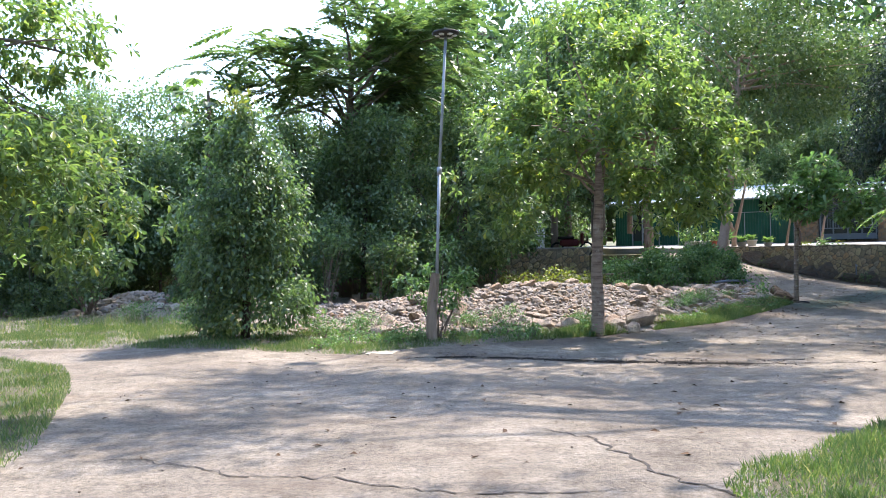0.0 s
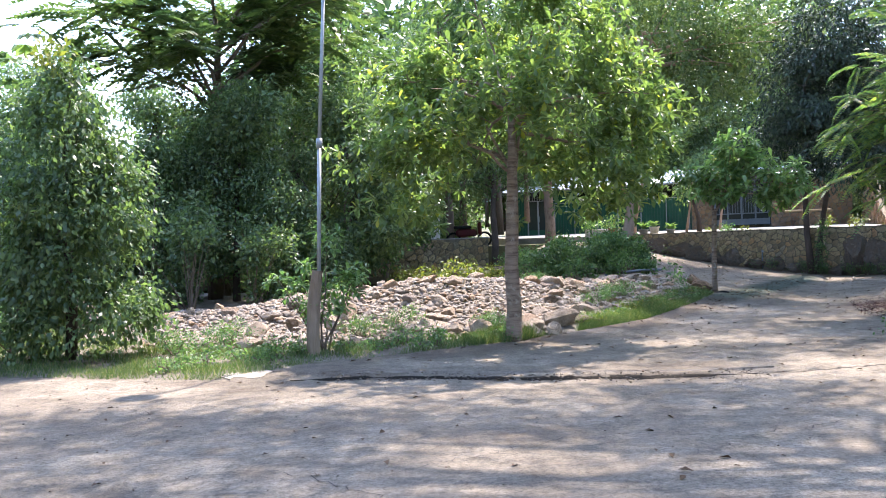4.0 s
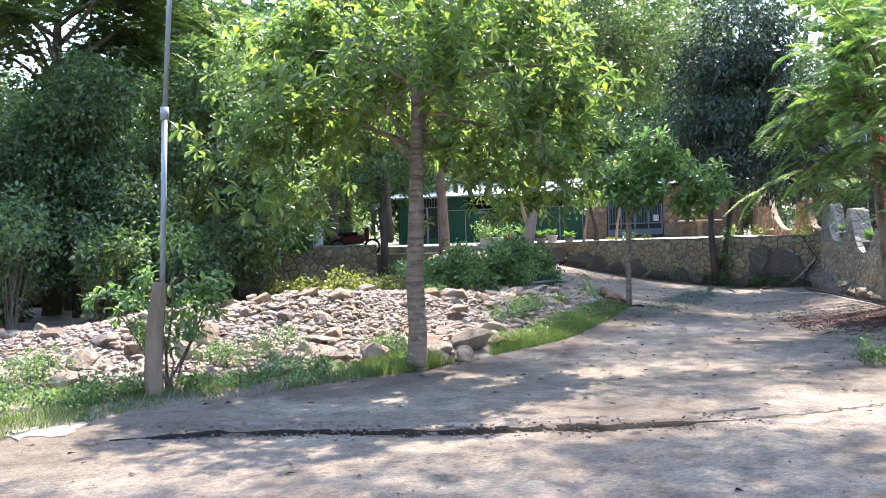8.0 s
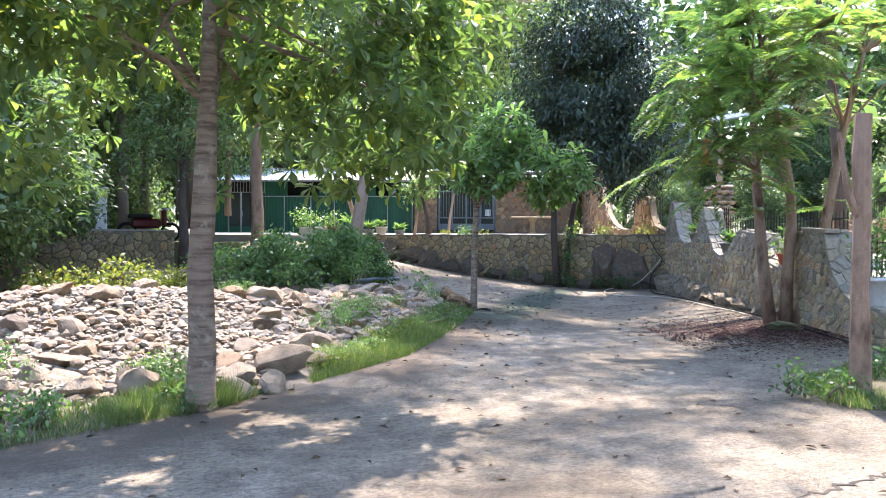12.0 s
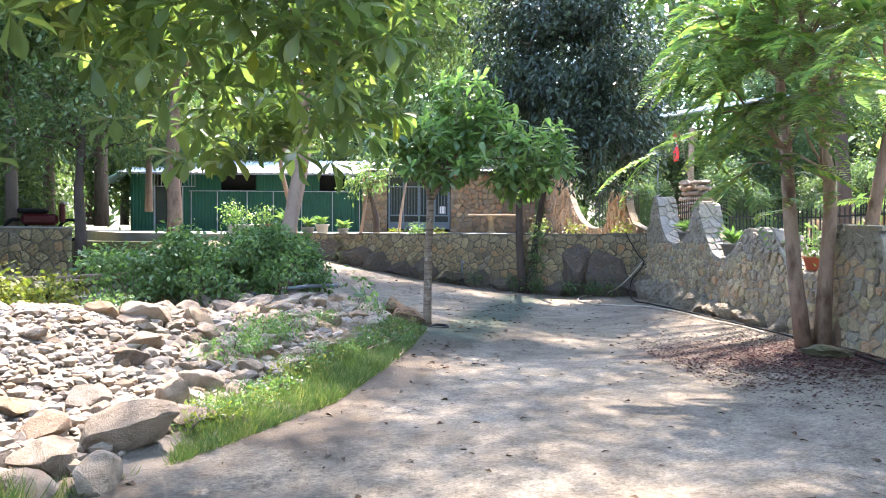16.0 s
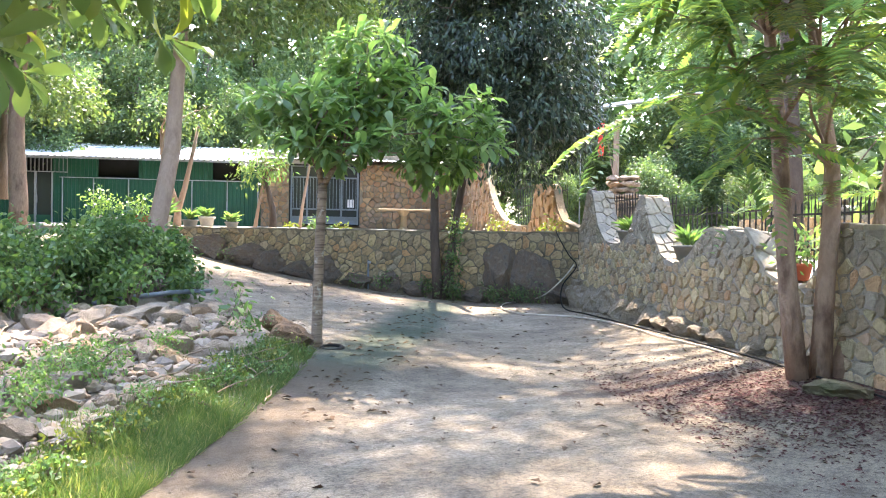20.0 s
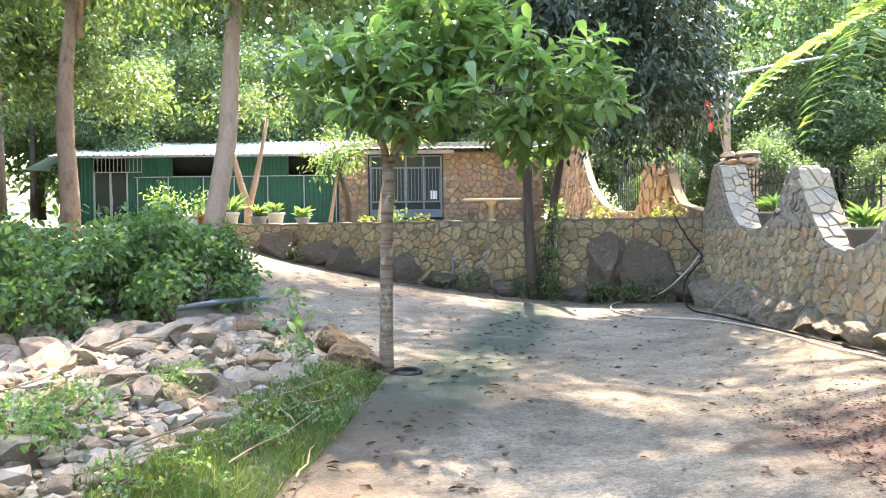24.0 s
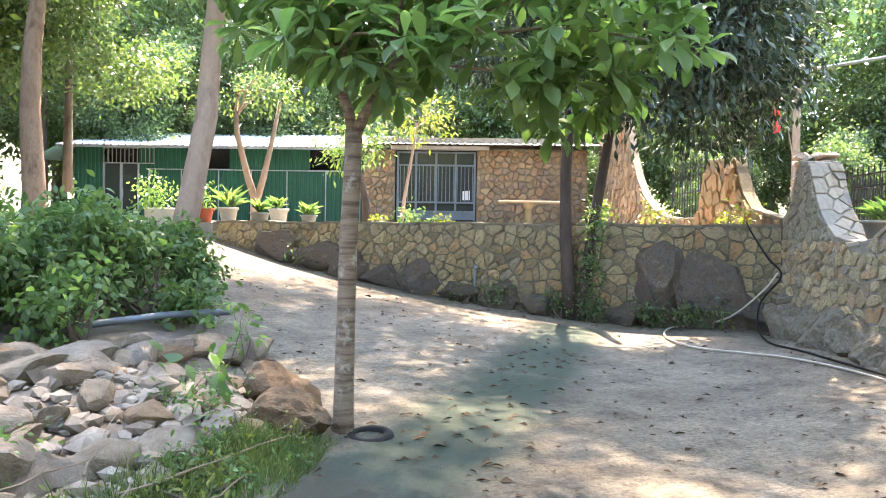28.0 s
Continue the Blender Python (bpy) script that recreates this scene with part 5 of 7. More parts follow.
# tall trees closing the view behind the shed, the house and the court
for x, y, k, s in ((6, 53, 5, 1.0), (11, 55, 6, 1.1), (15.5, 54, 5, 1.0), (20, 53, 6, 1.05), (24.5, 52, 5, 1.0), (29.5, 52, 6, 1.1), (34, 50, 5, 1.0), (38, 45, 6, 1.0), (42, 39, 5, 1.0), (44, 32, 6, 1.0), (46, 26, 5, 1.0), (1, 50, 6, 1.0), (-4, 52, 5, 0.95),
                   (30, 47.5, 6, 0.8), (34, 43, 5, 0.75), (37.5, 35, 6, 0.75), (40, 27, 5, 0.75), (39, 21, 6, 0.7), (12, 48.6, 2, 0.9), (17, 47.5, 2, 0.85), (22, 46, 3, 1.2), (26, 44.5, 3, 1.2), (4.6, 43.0, 6, 0.7), (29, 37.5, 3, 1.0), (32, 34, 3, 1.1), (33, 29, 3, 1.0), (10, 60, 7, 1.5), (18, 62, 7, 1.6), (26, 60, 7, 1.6), (36, 57, 7, 1.6), (46, 50, 7, 1.6), (50, 38, 7, 1.5), (0, 60, 7, 1.4)):
    plant(k, x, y, s)
# beyond and behind the camera
for i in range(26):
    a = math.radians(150 + i * 9.2)
    plant(7, 4 + math.cos(a) * RT.uniform(26, 40), 8 + math.sin(a) * RT.uniform(24, 36), RT.uniform(0.8, 1.1))


# ---- shed and house ----
HD = Vector((0.863, -0.504, 0)).normalized()
HN = Vector((HD.y, -HD.x, 0))
HBASE = Matrix(((HD.x, -HN.x, 0, 12.3), (HD.y, -HN.y, 0, 45.5), (0, 0, 1, 0), (0, 0, 0, 1)))
M_GREEN = surface("green_sheet_metal", [(0.008, 0.06, 0.036), (0.013, 0.09, 0.052)], 0.8, 20, 0.42, 0.1, 0.003, stain=((0.03, 0.08, 0.05), 1.2, 0.62))
M_ROOF = surface("pale_sheet_roof", [(0.55, 0.58, 0.6), (0.72, 0.74, 0.75)], 0.7, 15, 0.45, 0.1, 0.003, stain=((0.35, 0.33, 0.30), 0.8, 0.62))
M_TURQ = surface("turquoise_sheet_roof", [(0.25, 0.5, 0.45), (0.35, 0.6, 0.55)], 0.7, 15, 0.45, 0.1, 0.003)
M_STEEL = plain("galvanised_steel", (0.34, 0.36, 0.37), 0.55, 0.35)
M_GREYPAINT = plain("grey_painted_iron", (0.12, 0.15, 0.17), 0.5)
M_IRON = plain("dark_iron", (0.035, 0.032, 0.03), 0.6)
# near-black that stands in for the shade inside openings
M_DARK = plain("interior_shade", (0.02, 0.022, 0.022), 0.9)
M_WHITE = plain("white_paint", (0.7, 0.7, 0.68), 0.6)
M_TERRACOTTA = plain("terracotta", (0.42, 0.11, 0.06), 0.75)
M_PALEPOT = plain("pale_cement", (0.55, 0.5, 0.42), 0.85)
M_GREYPOT = plain("grey_cement", (0.22, 0.22, 0.20), 0.85)
M_RUBBER = plain("black_rubber", (0.012, 0.012, 0.013), 0.85)
M_HOSE = plain("dirty_white_hose", (0.55, 0.5, 0.42), 0.5)
M_PVC = plain("grey_pvc", (0.17, 0.20, 0.225), 0.5)
M_RED = plain("red_cloth", (0.65, 0.04, 0.03), 0.8)
M_WOOD = surface("weathered_grey_wood", [(0.16, 0.11, 0.072), (0.33, 0.245, 0.175)], 4, 40, 0.9, 0.7, 0.01, stretch=(1, 1, 0.15))
M_STICK = plain("dry_wood", (0.26, 0.19, 0.13), 0.9)
M_YELLOWSTONE = plain("ochre_stone", (0.36, 0.27, 0.16), 0.8)
M_GLASS, gt, gp = nodes_of("window_glass")
gp.inputs["Base Color"].default_value, gp.inputs["Roughness"].default_value = (0.03, 0.035, 0.035, 1), 0.08
gp.inputs["Specular IOR Level"].default_value = 0.5


def corrugated(u0, u1, z0, z1, y=0.0, pitch=0.14, depth=0.025):
    n = max(2, int((u1 - u0) / pitch))
    pts = []
    for i in range(n):
        a, w = u0 + (u1 - u0) * i / n, (u1 - u0) / n
        pts += [(a, y), (a + w * 0.55, y), (a + w * 0.68, y - depth), (a + w * 0.87, y - depth)]
    pts.append((u1, y))
    k = len(pts)
    m = Mesh()
    m.add([(u, w, z0) for u, w in pts] + [(u, w, z1) for u, w in pts], [(i, i + 1, k + i + 1, k + i) for i in range(k - 1)])
    m.add([(u, w + 0.006, z0) for u, w in pts] + [(u, w + 0.006, z1) for u, w in pts], [(i + 1, i, k + i, k + i + 1) for i in range(k - 1)])
    return m


def bars(parent, mat, u0, u1, z0, z1, n, y, r=0.012, name="bar"):
    me = box(Mesh(), (0, 0, (z1 - z0) / 2), (r * 2, r * 2, z1 - z0)).data(name)
    for i in range(n):
        b = part(name, me, mat, parent)
        b.location = (u0 + (u1 - u0) * i / (n - 1), y, z0)


FLOOR = 1.58
shed = thing("shed", label="green corrugated metal shed with pale sheet roof", category="shed")
shed.matrix_world = HBASE
for u0, u1, z0, z1 in ((-2.9, -1.9, FLOOR, 4.0), (-0.72, 0.9, FLOOR, 4.0), (0.9, 2.35, FLOOR, 3.28), (2.35, 5.05, FLOOR, 4.0), (5.05, 6.1, FLOOR, 3.28), (6.1, 6.9, FLOOR, 4.0)):
    part("wall_panel", corrugated(u0, u1, z0, z1), M_GREEN, shed)
part("side_wall", box(Mesh(), (-2.87, 2.0, 2.85), (0.05, 4.0, 2.6)), M_GREEN, shed)
part("back_wall", box(Mesh(), (2.0, 4.0, 2.9), (9.8, 0.06, 2.7)), M_GREEN, shed, "dark green back wall")
rf = Mesh()
prof = []
for i in range(46):
    a = -3.3 + i * 0.24
    prof += [(a, 0), (a + 0.16, 0), (a + 0.18, 0.035), (a + 0.22, 0.035)]
k = len(prof)
rf.add([(u, -0.55, 4.02 + z) for u, z in prof] + [(u, 4.4, 5.0 + z) for u, z in prof], [(i, i + 1, k + i + 1, k + i) for i in range(k - 1)])
rf.add([(u, -0.55, 3.99 + z) for u, z in prof] + [(u, 4.4, 4.97 + z) for u, z in prof], [(i + 1, i, k + i, k + i + 1) for i in range(k - 1)])
part("roof", rf, M_ROOF, shed, "pale sun-bleached corrugated sheet roof")
part("fascia", box(Mesh(), (2.1, -0.5, 3.97), (10.6, 0.03, 0.07)), M_STEEL, shed)
part("porch_roof", Mesh().add([(-3.3, -0.4, 4.0), (-3.3, 3.0, 4.4), (-4.6, 2.6, 3.75), (-4.3, -0.1, 3.6)] + [(-3.3, -0.4, 3.97), (-3.3, 3.0, 4.37), (-4.6, 2.6, 3.72), (-4.3, -0.1, 3.57)], [(0, 1, 2, 3), (7, 6, 5, 4), (0, 3, 7, 4), (2, 1, 5, 6), (3, 2, 6, 7)]), M_TURQ, shed)
# door with glazed dark leaves and a grille above it
door = part("door", box(Mesh(), (-1.31, 0.06, 2.52), (1.12, 0.05, 1.86)), M_GLASS, shed, "dark glazed double door")
for u in (-1.9, -1.31, -0.72):
    part("door_frame", box(Mesh(), (u, 0.0, 2.52), (0.05 if u != -1.31 else 0.07, 0.08, 1.88)), M_STEEL, door)
part("door_handle", box(Mesh(), (-1.24, -0.05, 2.45), (0.03, 0.04, 0.3), 0, 0.008), M_STEEL, door)
part("lower_panel", box(Mesh(), (-1.31, 0.02, 1.72), (1.1, 0.04, 0.28)), M_GREEN, door)
# dark sheet in place of the unlit room behind the grille
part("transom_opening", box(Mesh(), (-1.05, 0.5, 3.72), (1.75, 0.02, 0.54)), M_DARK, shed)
for z in (3.46, 3.98):
    part("grille_rail", box(Mesh(), (-1.05, -0.01, z), (1.75, 0.03, 0.035)), M_STEEL, shed)
bars(shed, M_STEEL, -1.9, -0.2, 3.46, 3.98, 13, -0.01, 0.012, "grille_bar")
for u0, u1 in ((0.9, 2.35), (5.05, 6.1)):
    # dark sheet in place of the unlit room behind each window
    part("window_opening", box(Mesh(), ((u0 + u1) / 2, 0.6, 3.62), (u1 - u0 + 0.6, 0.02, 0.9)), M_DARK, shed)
    part("window_sill", box(Mesh(), ((u0 + u1) / 2, -0.02, 3.285), (u1 - u0, 0.05, 0.03)), M_STEEL, shed)
part("rail", box(Mesh(), (3.0, -0.05, 3.27), (6.9, 0.03, 0.03)), M_STEEL, shed)
for u in (-0.35, 0.75, 2.0, 3.1, 4.3, 5.6, 6.75):
    part("post", box(Mesh(), (u, -0.05, 2.42), (0.035, 0.035, 1.7)), M_STEEL, shed)

# stone house beside it
house = thing("house", label="small stone house with grey iron grille window", category="house")
house.matrix_world = HBASE
part("body", box(Mesh(), (10.6, 2.4, 2.95), (7.3, 4.6, 3.0)), M_MORTAR, house, "stone and mortar walls")
# recess shade put in as a near-black box
part("reveal", box(Mesh(), (9.28, -0.02, 2.85), (2.7, 0.3, 2.35)), M_DARK, house, "window reveal with its shade coloured near-black")
part("pane", box(Mesh(), (9.28, -0.185, 2.85), (2.6, 0.012, 2.2)), M_GLASS, house)
for u in (8.02, 8.62, 9.28, 9.92, 10.55):
    part("grille_stile", box(Mesh(), (u, -0.24, 2.82), (0.07, 0.05, 2.25)), M_GREYPAINT, house)
for z in (1.74, 1.98, 2.28, 3.5, 3.92):
    part("grille_rail", box(Mesh(), (9.28, -0.24, z), (2.6, 0.045, 0.055)), M_GREYPAINT, house)
part("lower_panel", box(Mesh(), (9.28, -0.22, 1.86), (2.55, 0.03, 0.24)), M_GREYPAINT, house)
bars(house, M_GREYPAINT, 8.1, 10.48, 2.28, 3.5, 20, -0.24, 0.011, "grille_bar")
part("notice", box(Mesh(), (10.28, -0.2, 2.52), (0.24, 0.012, 0.3)), M_WHITE, house, "small white paper notice")
part("eave_beam", box(Mesh(), (9.4, -0.3, 4.05), (3.2, 0.5, 0.12)), M_RENDER, house, "grey concrete lintel")
rf = Mesh()
rf.add([(u, -0.8, 4.14 + z) for u, z in [(p[0] + 10.2, p[1]) for p in prof[:130]]] + [(u, 5.0, 4.9 + z) for u, z in [(p[0] + 10.2, p[1]) for p in prof[:130]]], [(i, i + 1, 130 + i + 1, 130 + i) for i in range(129)])
part("roof", rf, M_ROOF, house, "pale corrugated sheet roof")


def on_house(u, y, z=0):
    return HBASE @ Vector((u, y, z))


stone_wall("house_pillar_wall", on_house(6.88, -0.26), HD, 1.05, lambda u: FLOOR, lambda u: 4.0, 0.3, 0.24, M_REDSTONE, 16, "reddish field-stone pillar of the house")
stone_wall("house_front_wall", on_house(10.62, -0.3), HD, 3.6, lambda u: FLOOR, lambda u: 4.05, 0.3, 0.26, M_REDSTONE, 17, "reddish field-stone front wall of the house")
table = thing("stone_table", on_house(12.2, -1.9, 0) + Vector((0, 0, float(terrace(*on_house(12.2, -1.9).to_2d())))), "ochre stone garden table on the terrace", "table")
part("tabletop", box(Mesh(), (0, 0, 0.72), (1.9, 0.8, 0.07), -0.5, 0.02), M_YELLOWSTONE, table)
part("pedestal", lathe(Mesh(), [(0.2, 0), (0.12, 0.1), (0.11, 0.5), (0.22, 0.69)]), M_YELLOWSTONE, table)

# ---- shrubs and small plants ----
RP = random.Random(81)


def shrub(name, x, y, lumps, n, leaf, mat, label, seed, category="shrub", z=None, ratio=0.5, cut=-0.35, stems=3, crown=None):
    z = soil_at(x, y) - 0.03 if z is None else z
    root = thing(name, (x, y, z), label, category)
    rng = random.Random(seed)
    for i in range(stems):
        l = lumps[i % len(lumps)]
        tip = (l[0] + rng.uniform(-0.5, 0.5) * l[3], l[1] + rng.uniform(-0.5, 0.5) * l[4], l[2] + rng.uniform(0, 0.6) * l[5])
        part("stem", tube(Mesh(), wander((rng.uniform(-0.08, 0.08), rng.uniform(-0.08, 0.08), 0), tip, 5, 0.05, seed + i), [0.5 * w for w in (0.02, 0.016, 0.012, 0.008, 0.004)] if category == "seedling" else [0.02, 0.016, 0.012, 0.008, 0.004], 5, 0, i, False), M_BARK, root)
    part("foliage", crown or leafy_crown("foliage", lumps, n, leaf, seed, cut, 0.3, ratio, 0.45, 2.0, oval=True), mat, root)
    return root


def bush(x, y, r, h, n, leaf, mat, label, seed, category="shrub", name="shrub", z=None, loose=False):
    rng = random.Random(seed)
    if loose:
        lumps = [(rng.uniform(-0.8, 0.8) * r, rng.uniform(-0.8, 0.8) * r, h * rng.uniform(0.2, 1.05), r * rng.uniform(0.22, 0.42), r * rng.uniform(0.22, 0.42), h * rng.uniform(0.12, 0.25)) for _ in range(13)]
        return shrub(name, x, y, lumps, n, leaf, mat, label, seed, category, z, 0.6, -0.2, 13)
    lumps = [(rng.uniform(-0.5, 0.5) * r, rng.uniform(-0.5, 0.5) * r, h * rng.uniform(0.35, 0.75), r * rng.uniform(0.45, 0.7), r * rng.uniform(0.45, 0.7), h * rng.uniform(0.25, 0.42)) for _ in range(6)]
    return shrub(name, x, y, lumps, n, leaf, mat, label, seed, category, z)


LS = "leafy dark green shrub above the rubble"
for x, y, r, h, n, sd in ((7.2, 26.0, 0.95, 1.1, 2600, 1), (8.3, 26.3, 1.0, 1.05, 2600, 2), (9.2, 26.9, 0.9, 0.95, 2400, 3), (6.2, 26.4, 1.0, 0.85, 2400, 4), (7.8, 27.6, 1.1, 0.95, 2600, 5), (9.2, 28.2, 0.8, 0.75, 2000, 6), (6.4, 28.2, 1.2, 0.8, 2600, 7), (8.4, 25.35, 0.55, 0.7, 1100, 8), (7.1, 25.1, 0.5, 0.6, 1000, 9),
                          (9.75, 27.6, 0.5, 0.9, 900, 10), (8.4, 29.4, 0.9, 0.5, 1300, 28), (9.5, 29.7, 0.5, 0.5, 800, 29)):
    ob = bush(x, y, r, h, int(n * 1.35), 0.105, M_LEAF_S if sd % 4 else M_LEAF_B, LS, 800 + sd, loose=True)
    ob["group"] = "shrubs above the rubble"
for x, y, r, h, sd in ((2.3, 26.2, 0.9, 0.8, 11), (3.4, 26.0, 1.0, 1.05, 12), (4.4, 26.0, 0.8, 0.8, 13)):
    bush(x, y, r, h, 1000, 0.12, M_LEAF_Y, "yellow-green creeper sprawling over cuttings", 820 + sd, "creeper", "creeper")
for x, y, r, h, sd in ((-3.4, 23.2, 1.1, 2.6, 1), (-1.9, 24.0, 1.0, 2.2, 2), (-4.6, 24.0, 1.2, 3.0, 3), (-7.0, 22.6, 0.9, 1.8, 4), (-9.6, 21.4, 1.0, 1.6, 5), (-0.4, 25.2, 1.0, 1.9, 6)):
    bush(x, y, r, h, 3200, 0.13, M_LEAF_K, "dense dark green thicket behind the rubble", 900 + sd, "thicket", "thicket", loose=True)
SHL = [(-0.45, 0, 1.0, 0.3, 0.25, 0.2), (0.4, 0.1, 1.05, 0.32, 0.25, 0.2), (-0.1, 0.1, 1.4, 0.3, 0.25, 0.22), (0.12, 0, 1.8, 0.2, 0.2, 0.25), (0.62, 0.1, 1.25, 0.2, 0.2, 0.14), (-0.68, 0, 1.15, 0.2, 0.2, 0.12), (0.0, 0, 0.7, 0.35, 0.3, 0.22)]
shrub("shrub", -0.02, 16.05, SHL, 0, 0.1, M_LEAF_B, "bright green weedy shrub behind the lamp post", 830, crown=rosette_crown("foliage", SHL, 110, 7, 0.15, 830, -0.8, 0.3), stems=7)
for x, y, r, h, n, sd in ((5.9, 20.1, 0.5, 0.38, 700, 1), (6.6, 20.9, 0.55, 0.42, 800, 2), (3.0, 17.3, 0.4, 0.4, 500, 3), (1.5, 17.4, 0.5, 0.5, 600, 4), (8.9, 22.6, 0.3, 0.25, 120, 5), (9.15, 23.3, 0.26, 0.25, 110, 6), (7.6, 21.7, 0.35, 0.3, 380, 7), (0.6, 16.9, 0.45, 0.45, 500, 8), (-5.6, 20.0, 0.9, 0.7, 900, 9), (-7.6, 20.2, 0.7, 0.6, 700, 10),
                          (-1.6, 16.8, 0.6, 0.5, 700, 11), (-2.4, 16.2, 0.5, 0.5, 600, 12), (-5.0, 16.6, 0.8, 0.7, 900, 13), (4.9, 21.6, 0.35, 0.3, 300, 14)):
    bush(x, y, r, h, n * 2, 0.045, M_LEAF_S if sd not in (1, 2, 7) else M_LEAF_B, "low green weed among the rubble", 840 + sd, "weed", "weed")
RW = random.Random(17)
for i in range(22):
    k = RW.random()
    x, y = -2.2 + 6.2 * k + RW.uniform(-0.3, 0.3), 14.6 + 2.2 * k + RW.uniform(-0.1, 0.6)
    if bool(inside(VERGE, x, y)):
        bush(x, y, RW.uniform(0.18, 0.34), RW.uniform(0.16, 0.36), 200, 0.06, RW.choice((M_LEAF_S, M_LEAF_B)), "low green weed in the verge grass", 1000 + i, "weed", "weed")
for i in range(12):
    x, y = 9.0 + RW.uniform(-0.6, 1.2), 13.3 + RW.uniform(-0.6, 0.8)
    bush(x, y, RW.uniform(0.16, 0.28), RW.uniform(0.2, 0.34), 170, 0.07, M_LEAF_S, "low green weed round the lopped trunk", 1030 + i, "weed", "weed", float(level(x, y)) + 0.06)
for i in range(60):
    k = RW.random()
    x, y = 5.0 + 4.6 * k + RW.uniform(-0.35, 0.1), 17.7 + 4.5 * k + RW.uniform(-0.05, 0.45)
    bush(x, y, RW.uniform(0.12, 0.26), RW.uniform(0.08, 0.2), 150, 0.045, RW.choice((M_LEAF_S, M_LEAF_B, M_LEAF_Y)), "low clover-like weed in the grass strip", 1100 + i, "weed", "weed")
for i in range(16):
    k = RW.random()
    x, y = 4.8 + 4.6 * k + RW.uniform(-0.4, 0.0), 17.9 + 4.5 * k + RW.uniform(0.0, 0.45)
    lay_rock(x, y, RW.uniform(0.12, 0.26), 0.2, parent=rubble)
# dry sticks on the rubble
for i in range(16):
    x, y = RW.uniform(6.2, 8.6), RW.uniform(19.8, 22.2)
    a, ln = RW.uniform(0.2, 1.4), RW.uniform(0.5, 1.3)
    z = soil_at(x, y) + 0.1
    tagged(part("dry_stick", tube(Mesh(), wander((x, y, z), (x + ln * math.cos(a), y + ln * math.sin(a), z + RW.uniform(0.0, 0.12)), 6, 0.04, i), [0.007, 0.0065, 0.006, 0.005, 0.004, 0.002], 5, 0, i), M_STICK), "pale dry stick lying on the rubble", "stick", "dry sticks")
for i in range(14):
    x, y = RW.uniform(2.6, 5.6), RW.uniform(26.6, 28.2)
    tagged(part("dry_stick", tube(Mesh(), wander((x, y, soil_at(x, y) + RW.uniform(0.05, 0.4)), (x + RW.uniform(1.0, 2.4), y + RW.uniform(-0.4, 0.4), soil_at(x, y) + RW.uniform(0.05, 0.5)), 6, 0.05, i), [0.022, 0.02, 0.018, 0.015, 0.012, 0.008], 5, 0, i), M_STICK), "brown cut branch piled below the wall", "stick", "cut branches")
# broad-leaved seedling beside the boulder
bush(9.6, 24.6, 0.24, 0.7, 56, 0.12, M_LEAF_B, "spindly broad-leaved seedling at the edge of the drive", 861, "seedling", "seedling")
bush(9.0, 23.0, 0.25, 0.3, 30, 0.16, M_LEAF_B, "low seedling with round leaves", 862, "seedling", "seedling")
# ferns and creepers along the foot of the low wall
for u, n in ((1.4, 120), (4.9, 260), (5.4, 300), (6.6, 320), (7.1, 420), (8.0, 420), (8.5, 380), (8.9, 240)):
    p = LW0 + (LW1 - LW0).normalized() * u - Vector((0.83, 0.56, 0)) * 0.22
    bush(p.x, p.y, 0.28, 0.42, n, 0.07, M_LEAF_K, "dark green weed at the foot of the wall", 870 + int(u * 10), "weed", "weed", float(level(p.x, p.y)))
p = LW0 + (LW1 - LW0).normalized() * 7.05 - Vector((0.83, 0.56, 0)) * 0.16
shrub("climber", p.x, p.y, [(0, 0, 0.5, 0.16, 0.16, 0.5), (0.05, 0, 1.1, 0.14, 0.14, 0.45), (0.1, 0, 1.5, 0.16, 0.16, 0.2)], 800, 0.07, M_LEAF_S, "green creeper climbing the low wall", 880, "creeper", 0.0)
# plants on the terrace edge
for u, r, h, mat, sd in ((7.9, 0.3, 0.35, M_LEAF_Y, 1), (9.0, 0.35, 0.35, M_LEAF_Y, 2), (6.9, 0.25, 0.5, M_LEAF_Y, 3), (4.0, 0.12, 0.14, M_LEAF_Y, 4), (2.6, 0.15, 0.14, M_LEAF_Y, 5), (3.3, 0.3, 0.3, M_LEAF_B, 6)):
    p = LW0 + (LW1 - LW0).normalized() * u + Vector((0.83, 0.56, 0)) * 0.75
    bush(p.x, p.y, r, h, int(700 * r), 0.09, mat, "yellow-green plant on the terrace edge", 890 + sd, "plant", "terrace_plant", float(terrace(p.x, p.y)))


